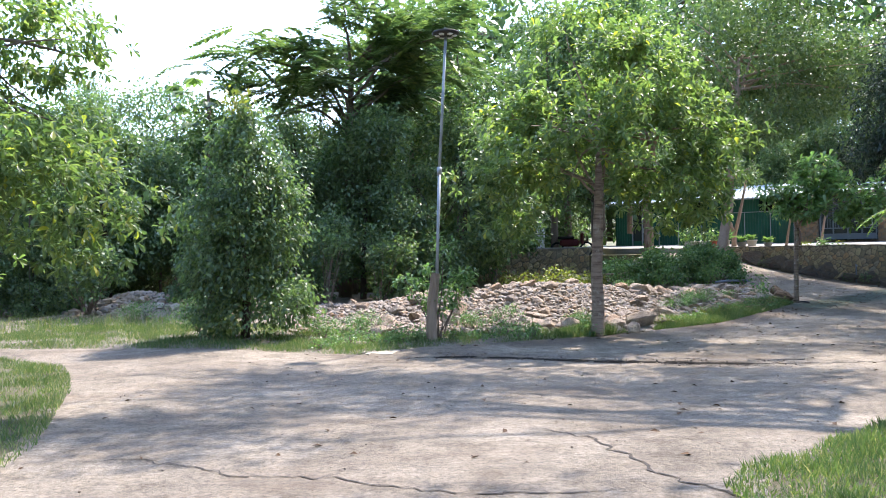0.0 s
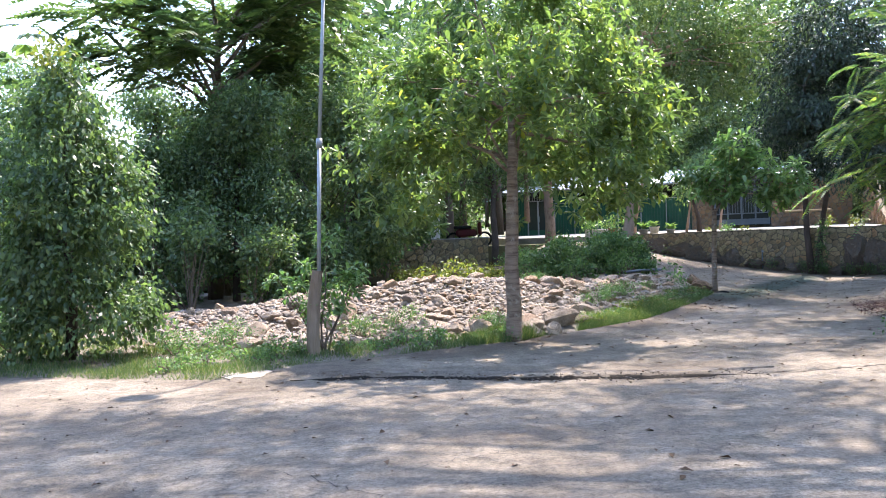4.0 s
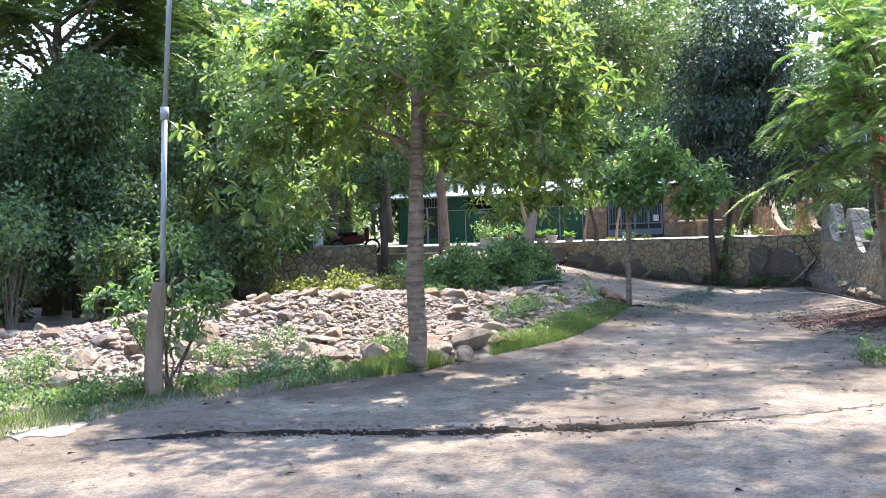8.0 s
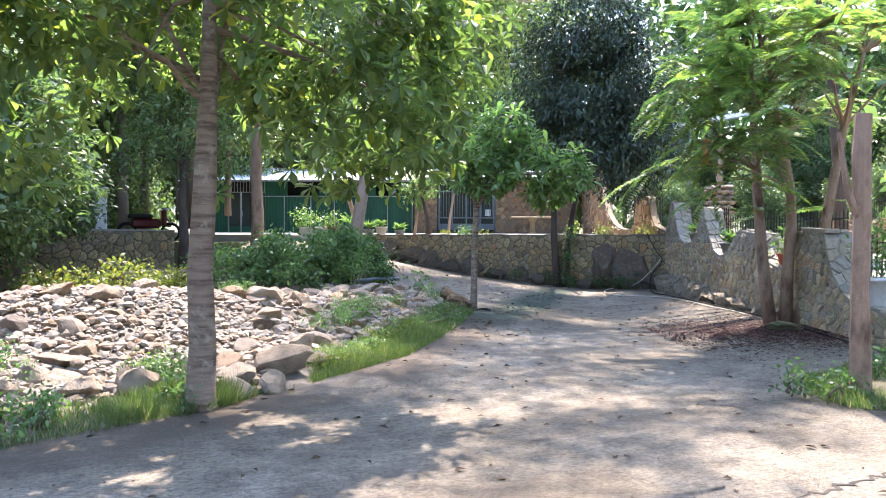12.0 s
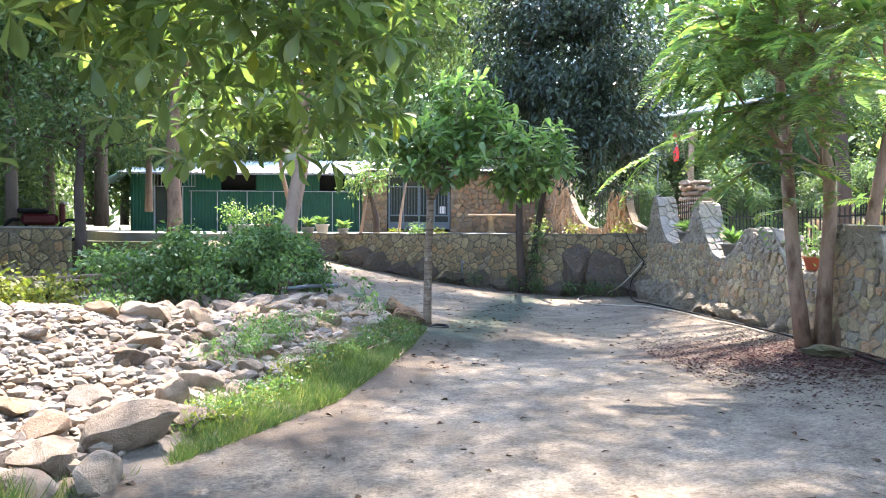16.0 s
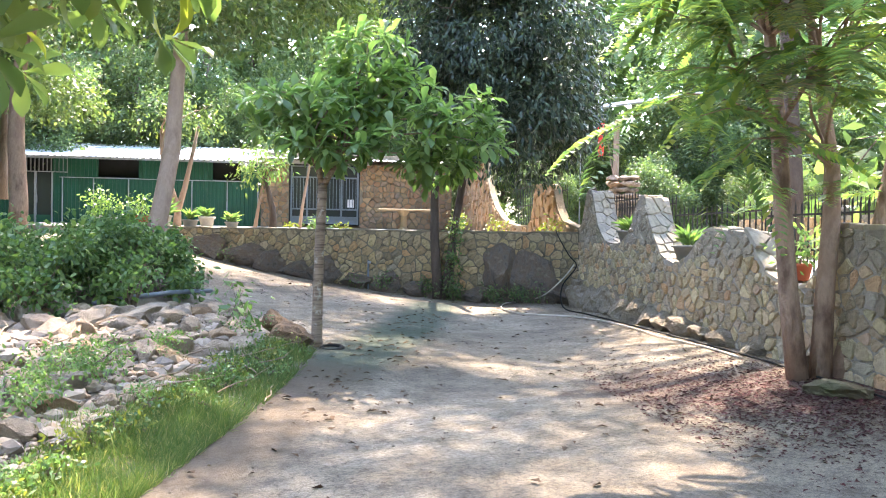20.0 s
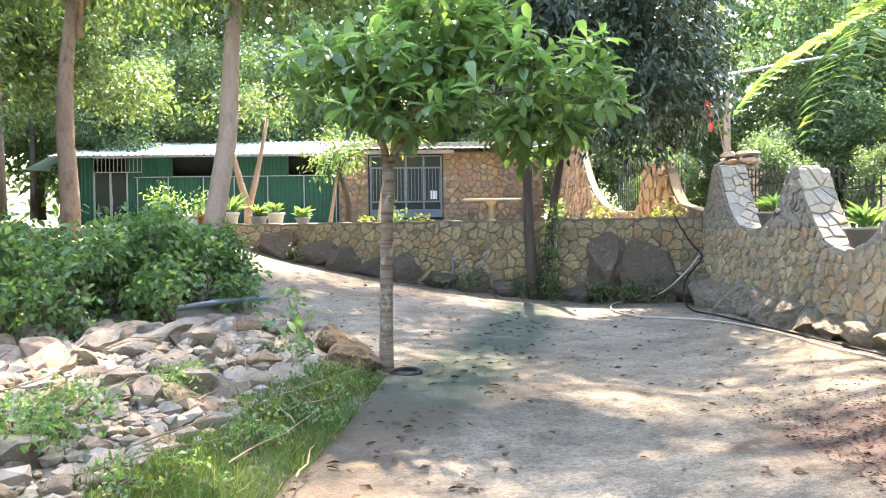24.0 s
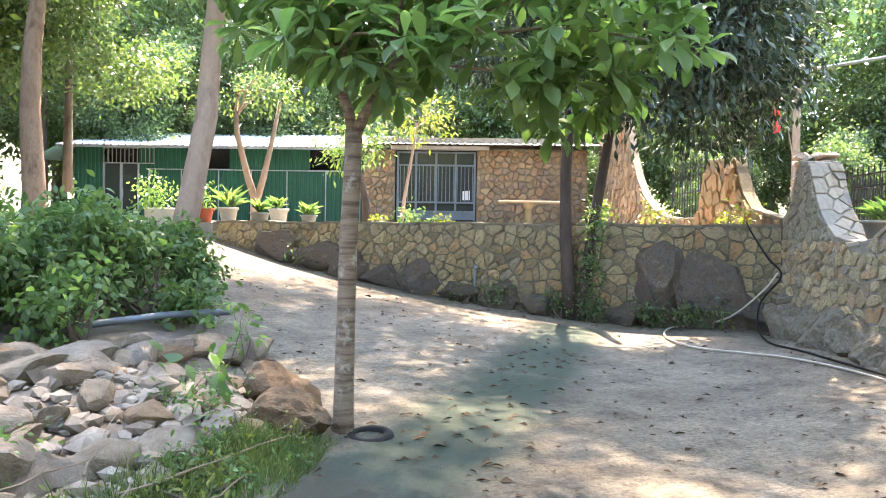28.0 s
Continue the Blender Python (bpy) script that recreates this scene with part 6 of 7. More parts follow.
def pot_plant(x, y, z, r, h, mat, leaf_mat, label, seed, tall=0.5, n=220, spiky=False):
    root = thing("potted_plant", (x, y, z), label, "potted plant")
    pot = part("pot", soft(lathe(Mesh(), [(r * 0.62, 0), (r * 0.72, h * 0.1), (r * 0.95, h * 0.85), (r * 1.08, h * 0.87), (r * 1.08, h), (r * 0.9, h), (r * 0.86, h * 0.9)], sides=18).data("pot")), mat, root)
    if spiky:
        rs_ = np.random.RandomState(seed)
        a = rs_.uniform(0, 6.28, 40)
        way = np.stack([np.cos(a) * 0.8, np.sin(a) * 0.8, rs_.uniform(0.4, 1.6, 40)], 1)
        me = leaves("foliage", np.tile((0, 0, h), (40, 1)) + rs_.normal(0, 0.03, (40, 3)), way, tall * rs_.uniform(0.7, 1.1, 40), 0.05, rs_, roll=0.1)
    else:
        me = leafy_crown("foliage", [(0, 0, h + tall * 0.5, r * 1.2, r * 1.2, tall * 0.5)], n, 0.11, seed, -0.6)
        part("woody_stem", tube(Mesh(), [(0, 0, h * 0.8), (0.02, 0, h + tall * 0.5)], [0.015, 0.008], 5), M_BARK, root)
    part("foliage", me, leaf_mat, root)
    return root


tz = 1.36
pot_plant(11.45, 34.75, tz, 0.24, 0.34, M_TERRACOTTA, M_LEAF_B, "red terracotta pot with a leafy green plant", 901)
pot_plant(11.9, 34.35, tz, 0.2, 0.36, M_PALEPOT, M_LEAF_S, "pale pot with a spiky aloe", 902, 0.55, spiky=True)
pot_plant(12.5, 34.1, tz, 0.2, 0.26, M_GREYPOT, M_LEAF_S, "grey pot with a spiky plant", 903, 0.4, spiky=True)
pot_plant(12.75, 33.6, tz, 0.2, 0.34, M_PALEPOT, M_LEAF_S, "pale square pot with a small plant", 904, 0.3, spiky=True)
pot_plant(13.3, 33.3, tz, 0.17, 0.22, M_GREYPOT, M_LEAF_S, "small grey pot with a plant", 905, 0.35, spiky=True)
planter = thing("planter", (10.85, 35.0, 1.25), "pale cement trough with a straggly plant", "planter")
part("trough", box(Mesh(), (0, 0, 0.22), (0.95, 0.5, 0.44), -0.5, 0.03), M_PALEPOT, planter)
part("foliage", leafy_crown("foliage", [(-0.1, 0, 0.65, 0.5, 0.35, 0.22), (-0.45, 0.1, 0.8, 0.3, 0.3, 0.35)], 420, 0.11, 906, -0.5), M_LEAF_B, planter)


# small trees on the terrace
def small_tree(x, y, z, pts, r, lumps, n, mat, bark, label, seed, extra=None):
    t = tree("terrace_tree", (x, y, z), pts, [r * (1 - 0.6 * i / (len(pts) - 1)) for i in range(len(pts))], lumps, leafy_crown("crown", lumps, n, 0.17, seed, -0.3, 0.5, 0.35), mat, bark, label, 4, r * 0.3, seed, low=-0.4)
    if extra:
        part("stem", soft(tube(Mesh(), extra, [r * 0.85 - r * 0.5 * i / (len(extra) - 1) for i in range(len(extra))], 8, 0.05, seed).data("stem")), bark, t)
    return t


small_tree(13.2, 37.0, 1.38, [(0, 0, 0), (0.0, 0, 0.6), (-0.2, 0, 1.2), (-0.45, 0.05, 2.2), (-0.5, 0, 2.9)], 0.12, [(-0.7, 0, 3.2, 0.9, 0.8, 0.55), (0.6, 0, 3.4, 0.9, 0.8, 0.6)], 700, M_LEAF_L, M_PALEBARK, "forked frangipani with pale stems on the terrace", 91, [(0, 0, 0.5), (0.2, 0, 1.2), (0.4, 0, 2.1), (0.6, 0, 3.1)])
small_tree(15.0, 35.6, 1.38, [(0, 0, 0), (0.1, 0, 0.6), (0.22, 0, 1.3), (0.35, 0, 2.2)], 0.06, [(0.3, 0, 2.2, 0.8, 0.7, 0.6), (-0.1, 0, 1.7, 0.5, 0.5, 0.4)], 520, M_LEAF_L, M_PALEBARK, "thin leaning young tree on the terrace", 92)
small_tree(15.5, 35.4, 1.38, [(0, 0, 0), (-0.02, 0, 0.6), (-0.15, 0, 1.1), (-0.3, 0, 1.6)], 0.12, [(-0.2, 0, 1.9, 0.6, 0.6, 0.4)], 320, M_LEAF_B, M_DARKBARK, "stubby lopped tree with dark bark", 93)
small_tree(17.0, 36.6, 1.38, [(0, 0, 0), (0.1, 0, 0.8), (0.3, 0, 1.9), (0.45, 0, 2.8)], 0.06, [(0.5, 0, 3.0, 0.9, 0.8, 0.6)], 520, M_LEAF_Y, M_PALEBARK, "thin tree with yellowing leaves beside the house", 94)
LT = [(0, 0, 7.0, 2.6, 2.4, 1.7), (-1.6, 0.2, 5.6, 1.8, 1.6, 1.0), (1.4, 0.3, 5.8, 1.8, 1.8, 1.1), (0, 0, 9.0, 2.2, 2.2, 1.5)]
tree("terrace_tree", (8.2, 32.6, 0.9), [(0, 0, 0), (0.02, 0, 1.0), (-0.05, 0, 2.3), (-0.02, 0, 3.4), (0.25, 0, 6.0)], [0.22, 0.19, 0.17, 0.15, 0.09], LT, leafy_crown("crown", LT, 12000, 0.2, 95, -0.12, 0.4, 0.5, 0.35), M_LEAF_W, M_STEMBARK, "tall brown-barked tree at the head of the drive", 9, 0.07, 95, low=-1.8)
LT = [(0, 0, 4.2, 1.5, 1.4, 1.0), (-0.8, 0.2, 3.2, 1.1, 1.0, 0.7), (0.8, 0.1, 3.3, 1.1, 1.0, 0.7)]
tree("terrace_tree", (5.75, 31.2, 0.3), [(0, 0, 0), (0.05, 0, 1.0), (0.0, 0, 2.0), (0.1, 0, 3.6)], [0.15, 0.13, 0.11, 0.06], LT, leafy_crown("crown", LT, 5000, 0.16, 96, -0.25), M_LEAF_W, M_DARKBARK, "small dark-stemmed tree beside the terrace wall", 7, 0.035, 96, low=-1.0)

# ---- lamp pole ----
lx, ly = -0.12, 15.75
lamp_z = soil_at(lx, ly)
lamp_pole = thing("street_lamp", (lx, ly, lamp_z), "thin grey lamp pole tied to a weathered wooden post", "street lamp")
part("wooden_post", tube(Mesh(), [(-0.06, -0.02, -0.1), (-0.05, -0.02, 0.3), (-0.02, 0, 0.8), (0.05, 0.0, 1.32)], [0.115, 0.11, 0.10, 0.085], 9, 0.08, 4), M_WOOD, lamp_pole, "weathered grey wooden post")
part("lower_pole", soft(tube(Mesh(), [(0.06, 0.03, 0.9), (0.16, 0, 3.35)], [0.033, 0.033], 10).data("pole")), M_STEEL, lamp_pole)
part("collar", soft(tube(Mesh(), [(0.155, 0, 3.25), (0.16, 0, 3.4)], [0.05, 0.05], 10).data("collar")), M_STEEL, lamp_pole)
part("upper_pole", soft(tube(Mesh(), [(0.16, 0, 3.35), (0.33, 0, 5.98)], [0.03, 0.027], 10).data("pole")), M_STEEL, lamp_pole)
head = part("lamp_head", soft(lathe(Mesh(), [(0.05, -0.03), (0.22, 0.0), (0.27, 0.03), (0.26, 0.06), (0.16, 0.09), (0.05, 0.1)], (0.33, 0, 5.98), 24).data("head")), M_IRON, lamp_pole, "round dark disc lamp head")
for i in range(6):
    a = i * math.pi / 3
    part("lens", soft(lathe(Mesh(), [(0.05, -0.022), (0.058, -0.008), (0.055, 0.012)], (0.33 + 0.16 * math.cos(a), 0.16 * math.sin(a), 5.98), 12).data("lens")), M_WHITE, head, "white round lens")

# lopped post beside the drive
cut_post = thing("lopped_trunk", (8.82, 13.6, float(level(8.82, 13.6)) - 0.02), "lopped grey-brown tree trunk standing as a post", "tree trunk")
part("trunk", tube(Mesh(), [(0, 0, 0), (0.02, 0, 0.25), (0.0, 0.0, 1.0), (0.02, 0.0, 1.8), (0.0, 0, 2.4), (0.03, 0, 2.78)], [0.12, 0.1, 0.088, 0.085, 0.085, 0.075], 10, 0.06, 7), M_STEMBARK, cut_post)
part("stub", tube(Mesh(), [(0.0, 0, 1.75), (-0.12, 0.05, 2.0), (-0.2, 0.1, 2.6)], [0.045, 0.035, 0.02], 7, 0.05, 8), M_STEMBARK, cut_post)

# ---- boulder, tyre, bedrock, pipe, hose ----
tyre = thing("tyre", (10.0, 22.46, float(level(10.0, 22.46)) - 0.075), "old black tyre round the foot of the sapling", "tyre")
prof_t = [(0.17, 0.01), (0.26, 0.0), (0.3, 0.03), (0.31, 0.08), (0.3, 0.13), (0.26, 0.16), (0.18, 0.15), (0.19, 0.08)]
m, s_ = Mesh(), 26
m.add([(r * math.cos(6.2832 * k / s_), r * math.sin(6.2832 * k / s_), z) for r, z in prof_t for k in range(s_)], [(i * s_ + k, i * s_ + (k + 1) % s_, ((i + 1) % 8) * s_ + (k + 1) % s_, ((i + 1) % 8) * s_ + k) for i in range(8) for k in range(s_)])
part("casing", soft(m.data("casing")), M_RUBBER, tyre)
tyre.scale = (0.56, 0.5, 0.6)
tyre.rotation_euler = (radians(6), radians(-5), 0)
part("soil_fill", lathe(Mesh(), [(0.2, 0.0), (0.19, 0.1), (0.02, 0.12)], sides=14), M_SOIL, tyre)


def bedrock(x, y, z, sx, sy, sz, rz, seed, mat=M_DARKROCK, label="large dark outcrop of rock built into the wall"):
    rng = random.Random(seed)
    bm = bmesh.new()
    bmesh.ops.create_icosphere(bm, subdivisions=4, radius=0.62)
    for _ in range(11):
        d = Vector((rng.gauss(0, 1), rng.gauss(0, 1), rng.gauss(0.2, 1))).normalized()
        c = rng.uniform(0.27, 0.45)
        for v in bm.verts:
            k = v.co.dot(d)
            if k > c:
                v.co -= d * (k - c)
    for v in bm.verts:
        v.co += v.co.normalized() * (0.06 * noise.noise(v.co * 3.5 + Vector((seed, 0, 0))) + 0.035 * noise.noise(v.co * 8 + Vector((0, seed, 0))) + 0.018 * noise.noise(v.co * 19 + Vector((0, 0, seed))))
    ob = part("rock_outcrop", bm, mat)
    ob.matrix_world = pose(x, y, z, 0, 0, rz) @ Matrix.Diagonal((sx, sy, sz, 1))
    return tagged(ob, label, "rock", "rocks at the wall foot")


boulder = bedrock(9.5, 22.5, soil_at(9.5, 22.5) + 0.1, 0.52, 0.45, 0.36, 15, 57, M_BROWNROCK, "rust-brown split boulder beside the sapling")
boulder.name = "boulder"
boulder = bedrock(9.55, 23.05, soil_at(9.55, 23.05) + 0.1, 0.58, 0.5, 0.46, 40, 64, M_BROWNROCK, "dark brown split boulder behind the sapling")
boulder.name = "boulder"
LWA = math.degrees(math.atan2((LW1 - LW0).y, (LW1 - LW0).x))
RWA = math.degrees(math.atan2(RW_DIR.y, RW_DIR.x))
bedrock(16.95, 25.8, 0.42, 0.95, 0.6, 1.15, LWA, 1)
bedrock(16.5, 26.45, 0.4, 0.85, 0.5, 1.2, LWA, 2)
for u, h, w, sd in ((0.9, 0.7, 1.0, 3), (1.7, 0.6, 1.0, 4), (2.5, 0.75, 0.9, 5), (3.2, 0.5, 0.9, 6), (3.9, 0.75, 0.9, 7), (4.7, 0.45, 0.8, 8), (5.5, 0.6, 0.7, 9), (6.2, 0.35, 0.7, 10), (7.6, 0.4, 0.7, 11), (9.4, 0.55, 0.8, 12)):
    p = LW0 + (LW1 - LW0).normalized() * u
    bedrock(p.x - 0.04, p.y - 0.03, float(level(p.x, p.y)) + h * 0.36, w * 1.05, 0.5, h * 1.0, LWA, sd, label="dark rounded rock at the foot of the low wall")
for s, d, h, w, sd in ((-0.05, -0.05, 0.75, 0.8, 21), (0.45, -0.12, 0.7, 0.75, 22), (1.05, -0.1, 0.62, 0.85, 23), (1.65, -0.16, 0.55, 0.7, 24), (2.2, -0.1, 0.66, 0.85, 25), (2.85, -0.14, 0.5, 0.75, 26), (3.4, -0.12, 0.55, 0.8, 27), (4.0, -0.08, 0.42, 0.65, 28), (4.5, -0.1, 0.36, 0.6, 29), (5.1, -0.05, 0.4, 0.6, 30),
                       (5.7, -0.04, 0.28, 0.5, 31), (6.4, -0.02, 0.3, 0.55, 32), (7.2, 0, 0.25, 0.45, 33), (8.3, 0, 0.28, 0.5, 34)):
    q = beside(s, d + 0.08)
    bedrock(q[0], q[1], float(level(*q)) + h * 0.28, w * 1.1, 0.62, h * 1.2, RWA, sd, M_FOOTROCK, "rough tan-grey rock jutting from the garden wall's foot")
bedrock(12.35, 17.2, float(level(12.35, 17.2)) + 0.02, 0.7, 0.5, 0.26, 20, 40, M_SOIL, "low mossy lump of concrete under the tree")

pipe = thing("drain_pipe", label="grey plastic pipe lying through the shrubs", category="pipe")
part("tube", soft(tube(Mesh(), wander((7.9, 25.45, 0.27), (10.05, 26.55, 0.3), 9, 0.02, 3, 0.03), [0.038] * 9, 10).data("tube")), M_PVC, pipe)


def hose_line(pts, r, mat, label, seed):
    fine = []
    P = [Vector(p) for p in pts]
    for i in range(len(P) - 1):
        a, b, c, d = P[max(i - 1, 0)], P[i], P[i + 1], P[min(i + 2, len(P) - 1)]
        for k in range(6):
            t = k / 6
            fine.append(0.5 * ((2 * b) + (c - a) * t + (2 * a - 5 * b + 4 * c - d) * t * t + (3 * b - a - 3 * c + d) * t ** 3))
    fine.append(P[-1])
    ob = part("garden_hose", soft(tube(Mesh(), fine, [r] * len(fine), 7).data("garden_hose")), mat)
    return tagged(ob, label, "hose", "hoses along the wall")


def foot(s, d, h=0.02):
    x, y = beside(s, -d)
    return (x, y, float(level(x, y)) + h)


hose_line([(17.15, 25.45, 1.47), (17.1, 25.3, 1.3), (17.08, 25.0, 0.95), (17.04, 24.75, 0.72), foot(0.5, 0.5, 0.42), foot(1.0, 0.62, 0.05), foot(2.0, 0.5), foot(3.4, 0.42), foot(4.6, 0.36), foot(6.0, 0.3), foot(7.5, 0.25), foot(9.0, 0.3), foot(11.5, 0.3)], 0.013, M_RUBBER, "black garden hose along the wall foot", 1)
hose_line([(17.03, 24.8, 0.76), (16.85, 24.9, 0.5), foot(0.05, 0.75, 0.2), foot(-0.45, 1.05, 0.03), foot(-0.3, 1.5), foot(0.5, 1.75), foot(1.3, 1.6), foot(1.75, 1.2), foot(2.2, 0.85), foot(3.0, 0.62), foot(4.2, 0.5), foot(5.4, 0.5), foot(6.6, 0.38), foot(7.4, 0.4)], 0.013, M_HOSE, "dirty white garden hose looping out from the wall", 2)
drain = thing("standpipe", (14.75, 29.0, float(level(14.75, 29.0))), "short grey standpipe in front of the low wall", "pipe")
part("tube", soft(tube(Mesh(), [(0, 0, 0), (0, 0, 0.68)], [0.022, 0.022], 8).data("tube")), M_PVC, drain)
part("tap", box(Mesh(), (0, -0.04, 0.62), (0.05, 0.1, 0.05), 0, 0.01), M_STEEL, drain)

# ---- fences, pots and far things beyond the garden wall ----
RN = Vector((0.866, -0.5, 0))


def fence(s0, s1, d, z0, z1, n, label, mat=M_IRON, rails=(0.12, 0.55, 0.9), spike=True):
    a, b = beside(s0, d), beside(s1, d)
    f = thing("fence", (a[0], a[1], z0), label, "fence", "iron fence panels")
    w = Vector((b[0] - a[0], b[1] - a[1], 0))
    rz, L, H = math.atan2(w.y, w.x), w.length, z1 - z0
    f.rotation_euler = (0, 0, rz)
    bar = box(Mesh(), (0, 0, H / 2), (0.016, 0.016, H))
    if spike:
        bar.add([(-0.02, -0.006, H - 0.06), (0.02, -0.006, H - 0.06), (0.02, 0.006, H - 0.06), (-0.02, 0.006, H - 0.06), (0, 0, H + 0.07)], [(0, 1, 4), (1, 2, 4), (2, 3, 4), (3, 0, 4)])
    me = bar.data("bar")
    for i in range(n):
        o = part("bar", me, mat, f)
        o.location = (L * i / (n - 1), 0, 0)
    for r in rails:
        part("rail", box(Mesh(), (L / 2, 0, H * r), (L, 0.025, 0.025)), mat, f)
    return f


LF = "dark iron fence with pointed bars behind the stone wall"
fence(0.9, 3.5, 0.55, 1.05, 2.0, 20, LF)
fence(3.5, 6.2, 0.55, 0.85, 1.8, 18, LF)
fence(6.2, 9.1, 0.6, 0.5, 1.75, 22, LF)
fence(9.5, 13.0, 0.55, 0.25, 1.35, 24, LF)
fence(-1.0, 1.2, 0.8, 1.2, 2.2, 16, LF)
fence(-5.8, -3.2, 0.7, 1.4, 2.65, 14, LF)
fence(-8.6, -5.8, 0.7, 1.4, 3.0, 14, LF)


def bowl(s, d, z, label, seed):
    x, y = beside(s, d)
    pot_plant(x, y, z, 0.24, 0.24, M_GREYPOT, M_LEAF_S, label, seed, 0.35, 160, spiky=True)


bowl(4.75, 0.2, 0.97, "grey bowl pot with a spiky plant on the wall", 921)
bowl(2.25, 0.24, 1.21, "grey bowl pot with a spiky plant on the wall", 922)
x, y = beside(10.9, 0.2)
pot_plant(x, y, 0.34, 0.24, 0.42, M_WHITE, M_LEAF_B, "white plastic pot with a flowering shrub on the wall", 923, 0.75, 520)
x, y = beside(7.6, 0.22)
pot_plant(x, y, 0.83, 0.15, 0.2, M_TERRACOTTA, M_LEAF_B, "small clay pot with a leafy plant", 924, 0.4, 160)
# rubble-stone wall with piers across the court
for s0, s1, d in ((-9.0, 12.5, 8.5),):
    a = beside(s0, d)
    stone_wall("wall_court", (a[0], a[1]), RW_DIR, s1 - s0, lambda u: 0.6, lambda u: 2.05, 0.4, 0.34, M_STONE, 19, "pale round-stone wall across the court", depth=0.06)
    for s in (-7.0, -4.0, -1.0, 2.2, 5.2, 8.2, 11.2):
        q = beside(s, d + 0.2)
        pier = thing("stone_pier", (q[0], q[1], 0.6), "pier of stacked round stones", "pier", "court piers")
        for j in range(9):
            for k in range(4):
                o = part("stone", ROCKS[(j * 4 + k) % 14], M_ROCK, pier)
                ang = k * math.pi / 2 + j * 0.6
                o.matrix_local = pose(0.17 * math.cos(ang), 0.17 * math.sin(ang), 0.1 + j * 0.22, 0, 0, k * 70 + j * 31) @ Matrix.Diagonal((0.42, 0.36, 0.3, 1))
    for s in (-6.9, -3.9, -0.9, 2.3, 5.3, 8.3):
        fence(s, s + 2.8, d + 0.1, 2.05, 2.75, 18, "dark iron railing on the court wall", M_IRON, (0.1, 0.9), False)
sp = thing("stone_column", (25.4, 30.4, 1.1), "column of stacked flat stones", "pier")
for j in range(12):
    for k in range(5):
        o = part("stone", ROCKS[(j * 5 + k) % 14], M_ROCK, sp)
        ang = k * 1.2566 + j * 0.7
        o.matrix_local = pose(0.34 * math.cos(ang), 0.34 * math.sin(ang), 0.1 + j * 0.19, 0, 0, k * 70 + j * 31) @ Matrix.Diagonal((0.55, 0.5, 0.26, 1))
fp = thing("flag_pole", (29.6, 34.2, 1.1), "wooden pole with a hanging red flag", "flag pole")
part("pole", tube(Mesh(), [(0, 0, 0), (0.02, 0, 4.9)], [0.14, 0.11], 9, 0.04, 2), M_WOOD, fp)
part("staff", tube(Mesh(), [(-0.1, 0, 2.6), (-0.75, 0, 4.9)], [0.02, 0.015], 6), M_WOOD, fp)
m = Mesh()
gridf = [(i, j) for j in range(9) for i in range(5)]
m.add([(-0.72 - 0.1 * i + 0.05 * math.sin(j * 1.3 + i), 0.05 * math.sin(i * 2.1 + j * 0.4), 4.75 - 0.16 * j - 0.02 * i) for i, j in gridf], [(j * 5 + i, j * 5 + i + 1, (j + 1) * 5 + i + 1, (j + 1) * 5 + i) for j in range(8) for i in range(4)])
flag = part("flag", soft(m.data("flag")), M_RED, fp, "hanging red cloth flag")
can = thing("canopy", (34.5, 37.5, 1.0), "pale sheet canopy on posts far behind the fence", "canopy")
can.rotation_euler = (0, 0, math.radians(-35))
for i in range(7):
    y = -2.4 + 0.8 * i
    part("roof_sheet", Mesh().add([(x, y + w, z + 0.12 * i) for z0, z1 in ((5.9, 6.9), (5.86, 6.86)) for x, z in ((-3, z0), (3, z1)) for w in (0, 0.55)], [(0, 2, 3, 1), (4, 5, 7, 6), (0, 4, 6, 2), (1, 3, 7, 5), (0, 1, 5, 4), (2, 6, 7, 3)]), M_ROOF, can)
part("beam", box(Mesh(), (-2.8, 0, 6.1), (0.06, 5.4, 0.08)), M_STEEL, can)
for px, py in ((-2.8, -2.3), (-2.8, 2.3)):
    part("post", box(Mesh(), (px, py, 2.9), (0.05, 0.05, 6.4)), M_STEEL, can)

# ---- things up the slope to the left ----
part_w = thing("gate_post", (3.9, 33.4, 1.16), "whitewashed square gate post", "post")
part("shaft", box(Mesh(), (0, 0, 0.75), (0.32, 0.32, 1.5), 0, 0.02), M_WHITE, part_w)
part("cap", box(Mesh(), (0, 0, 1.53), (0.42, 0.42, 0.07), 0, 0.02), M_WHITE, part_w)
part_w = thing("gate_post", (2.55, 33.6, 1.16), "whitewashed square gate post", "post")
part("shaft", box(Mesh(), (0, 0, 0.7), (0.5, 0.3, 1.4), 0, 0.02), M_WHITE, part_w)
M_MAROON = plain("maroon_paint", (0.09, 0.01, 0.015), 0.35)
bike = thing("motorbike", (5.3, 34.0, 1.17), "dark red motor scooter parked on the terrace", "motorbike")
for wx in (-0.62, 0.62):
    w = part("wheel", soft(tube(Mesh(), [(wx + 0.26 * math.cos(a * 0.3491), 0, 0.29 + 0.26 * math.sin(a * 0.3491)) for a in range(19)], [0.045] * 19, 8).data("wheel")), M_RUBBER, bike)
    part("hub", lathe(Mesh(), [(0.05, -0.04), (0.05, 0.04)], (wx, 0, 0.29), 10), M_STEEL, w)
part("body", box(Mesh(), (-0.1, 0, 0.55), (0.85, 0.24, 0.3), 0, 0.08), M_MAROON, bike, "dark red body")
part("seat", box(Mesh(), (-0.25, 0, 0.76), (0.7, 0.26, 0.12), 0, 0.05), M_RUBBER, bike)
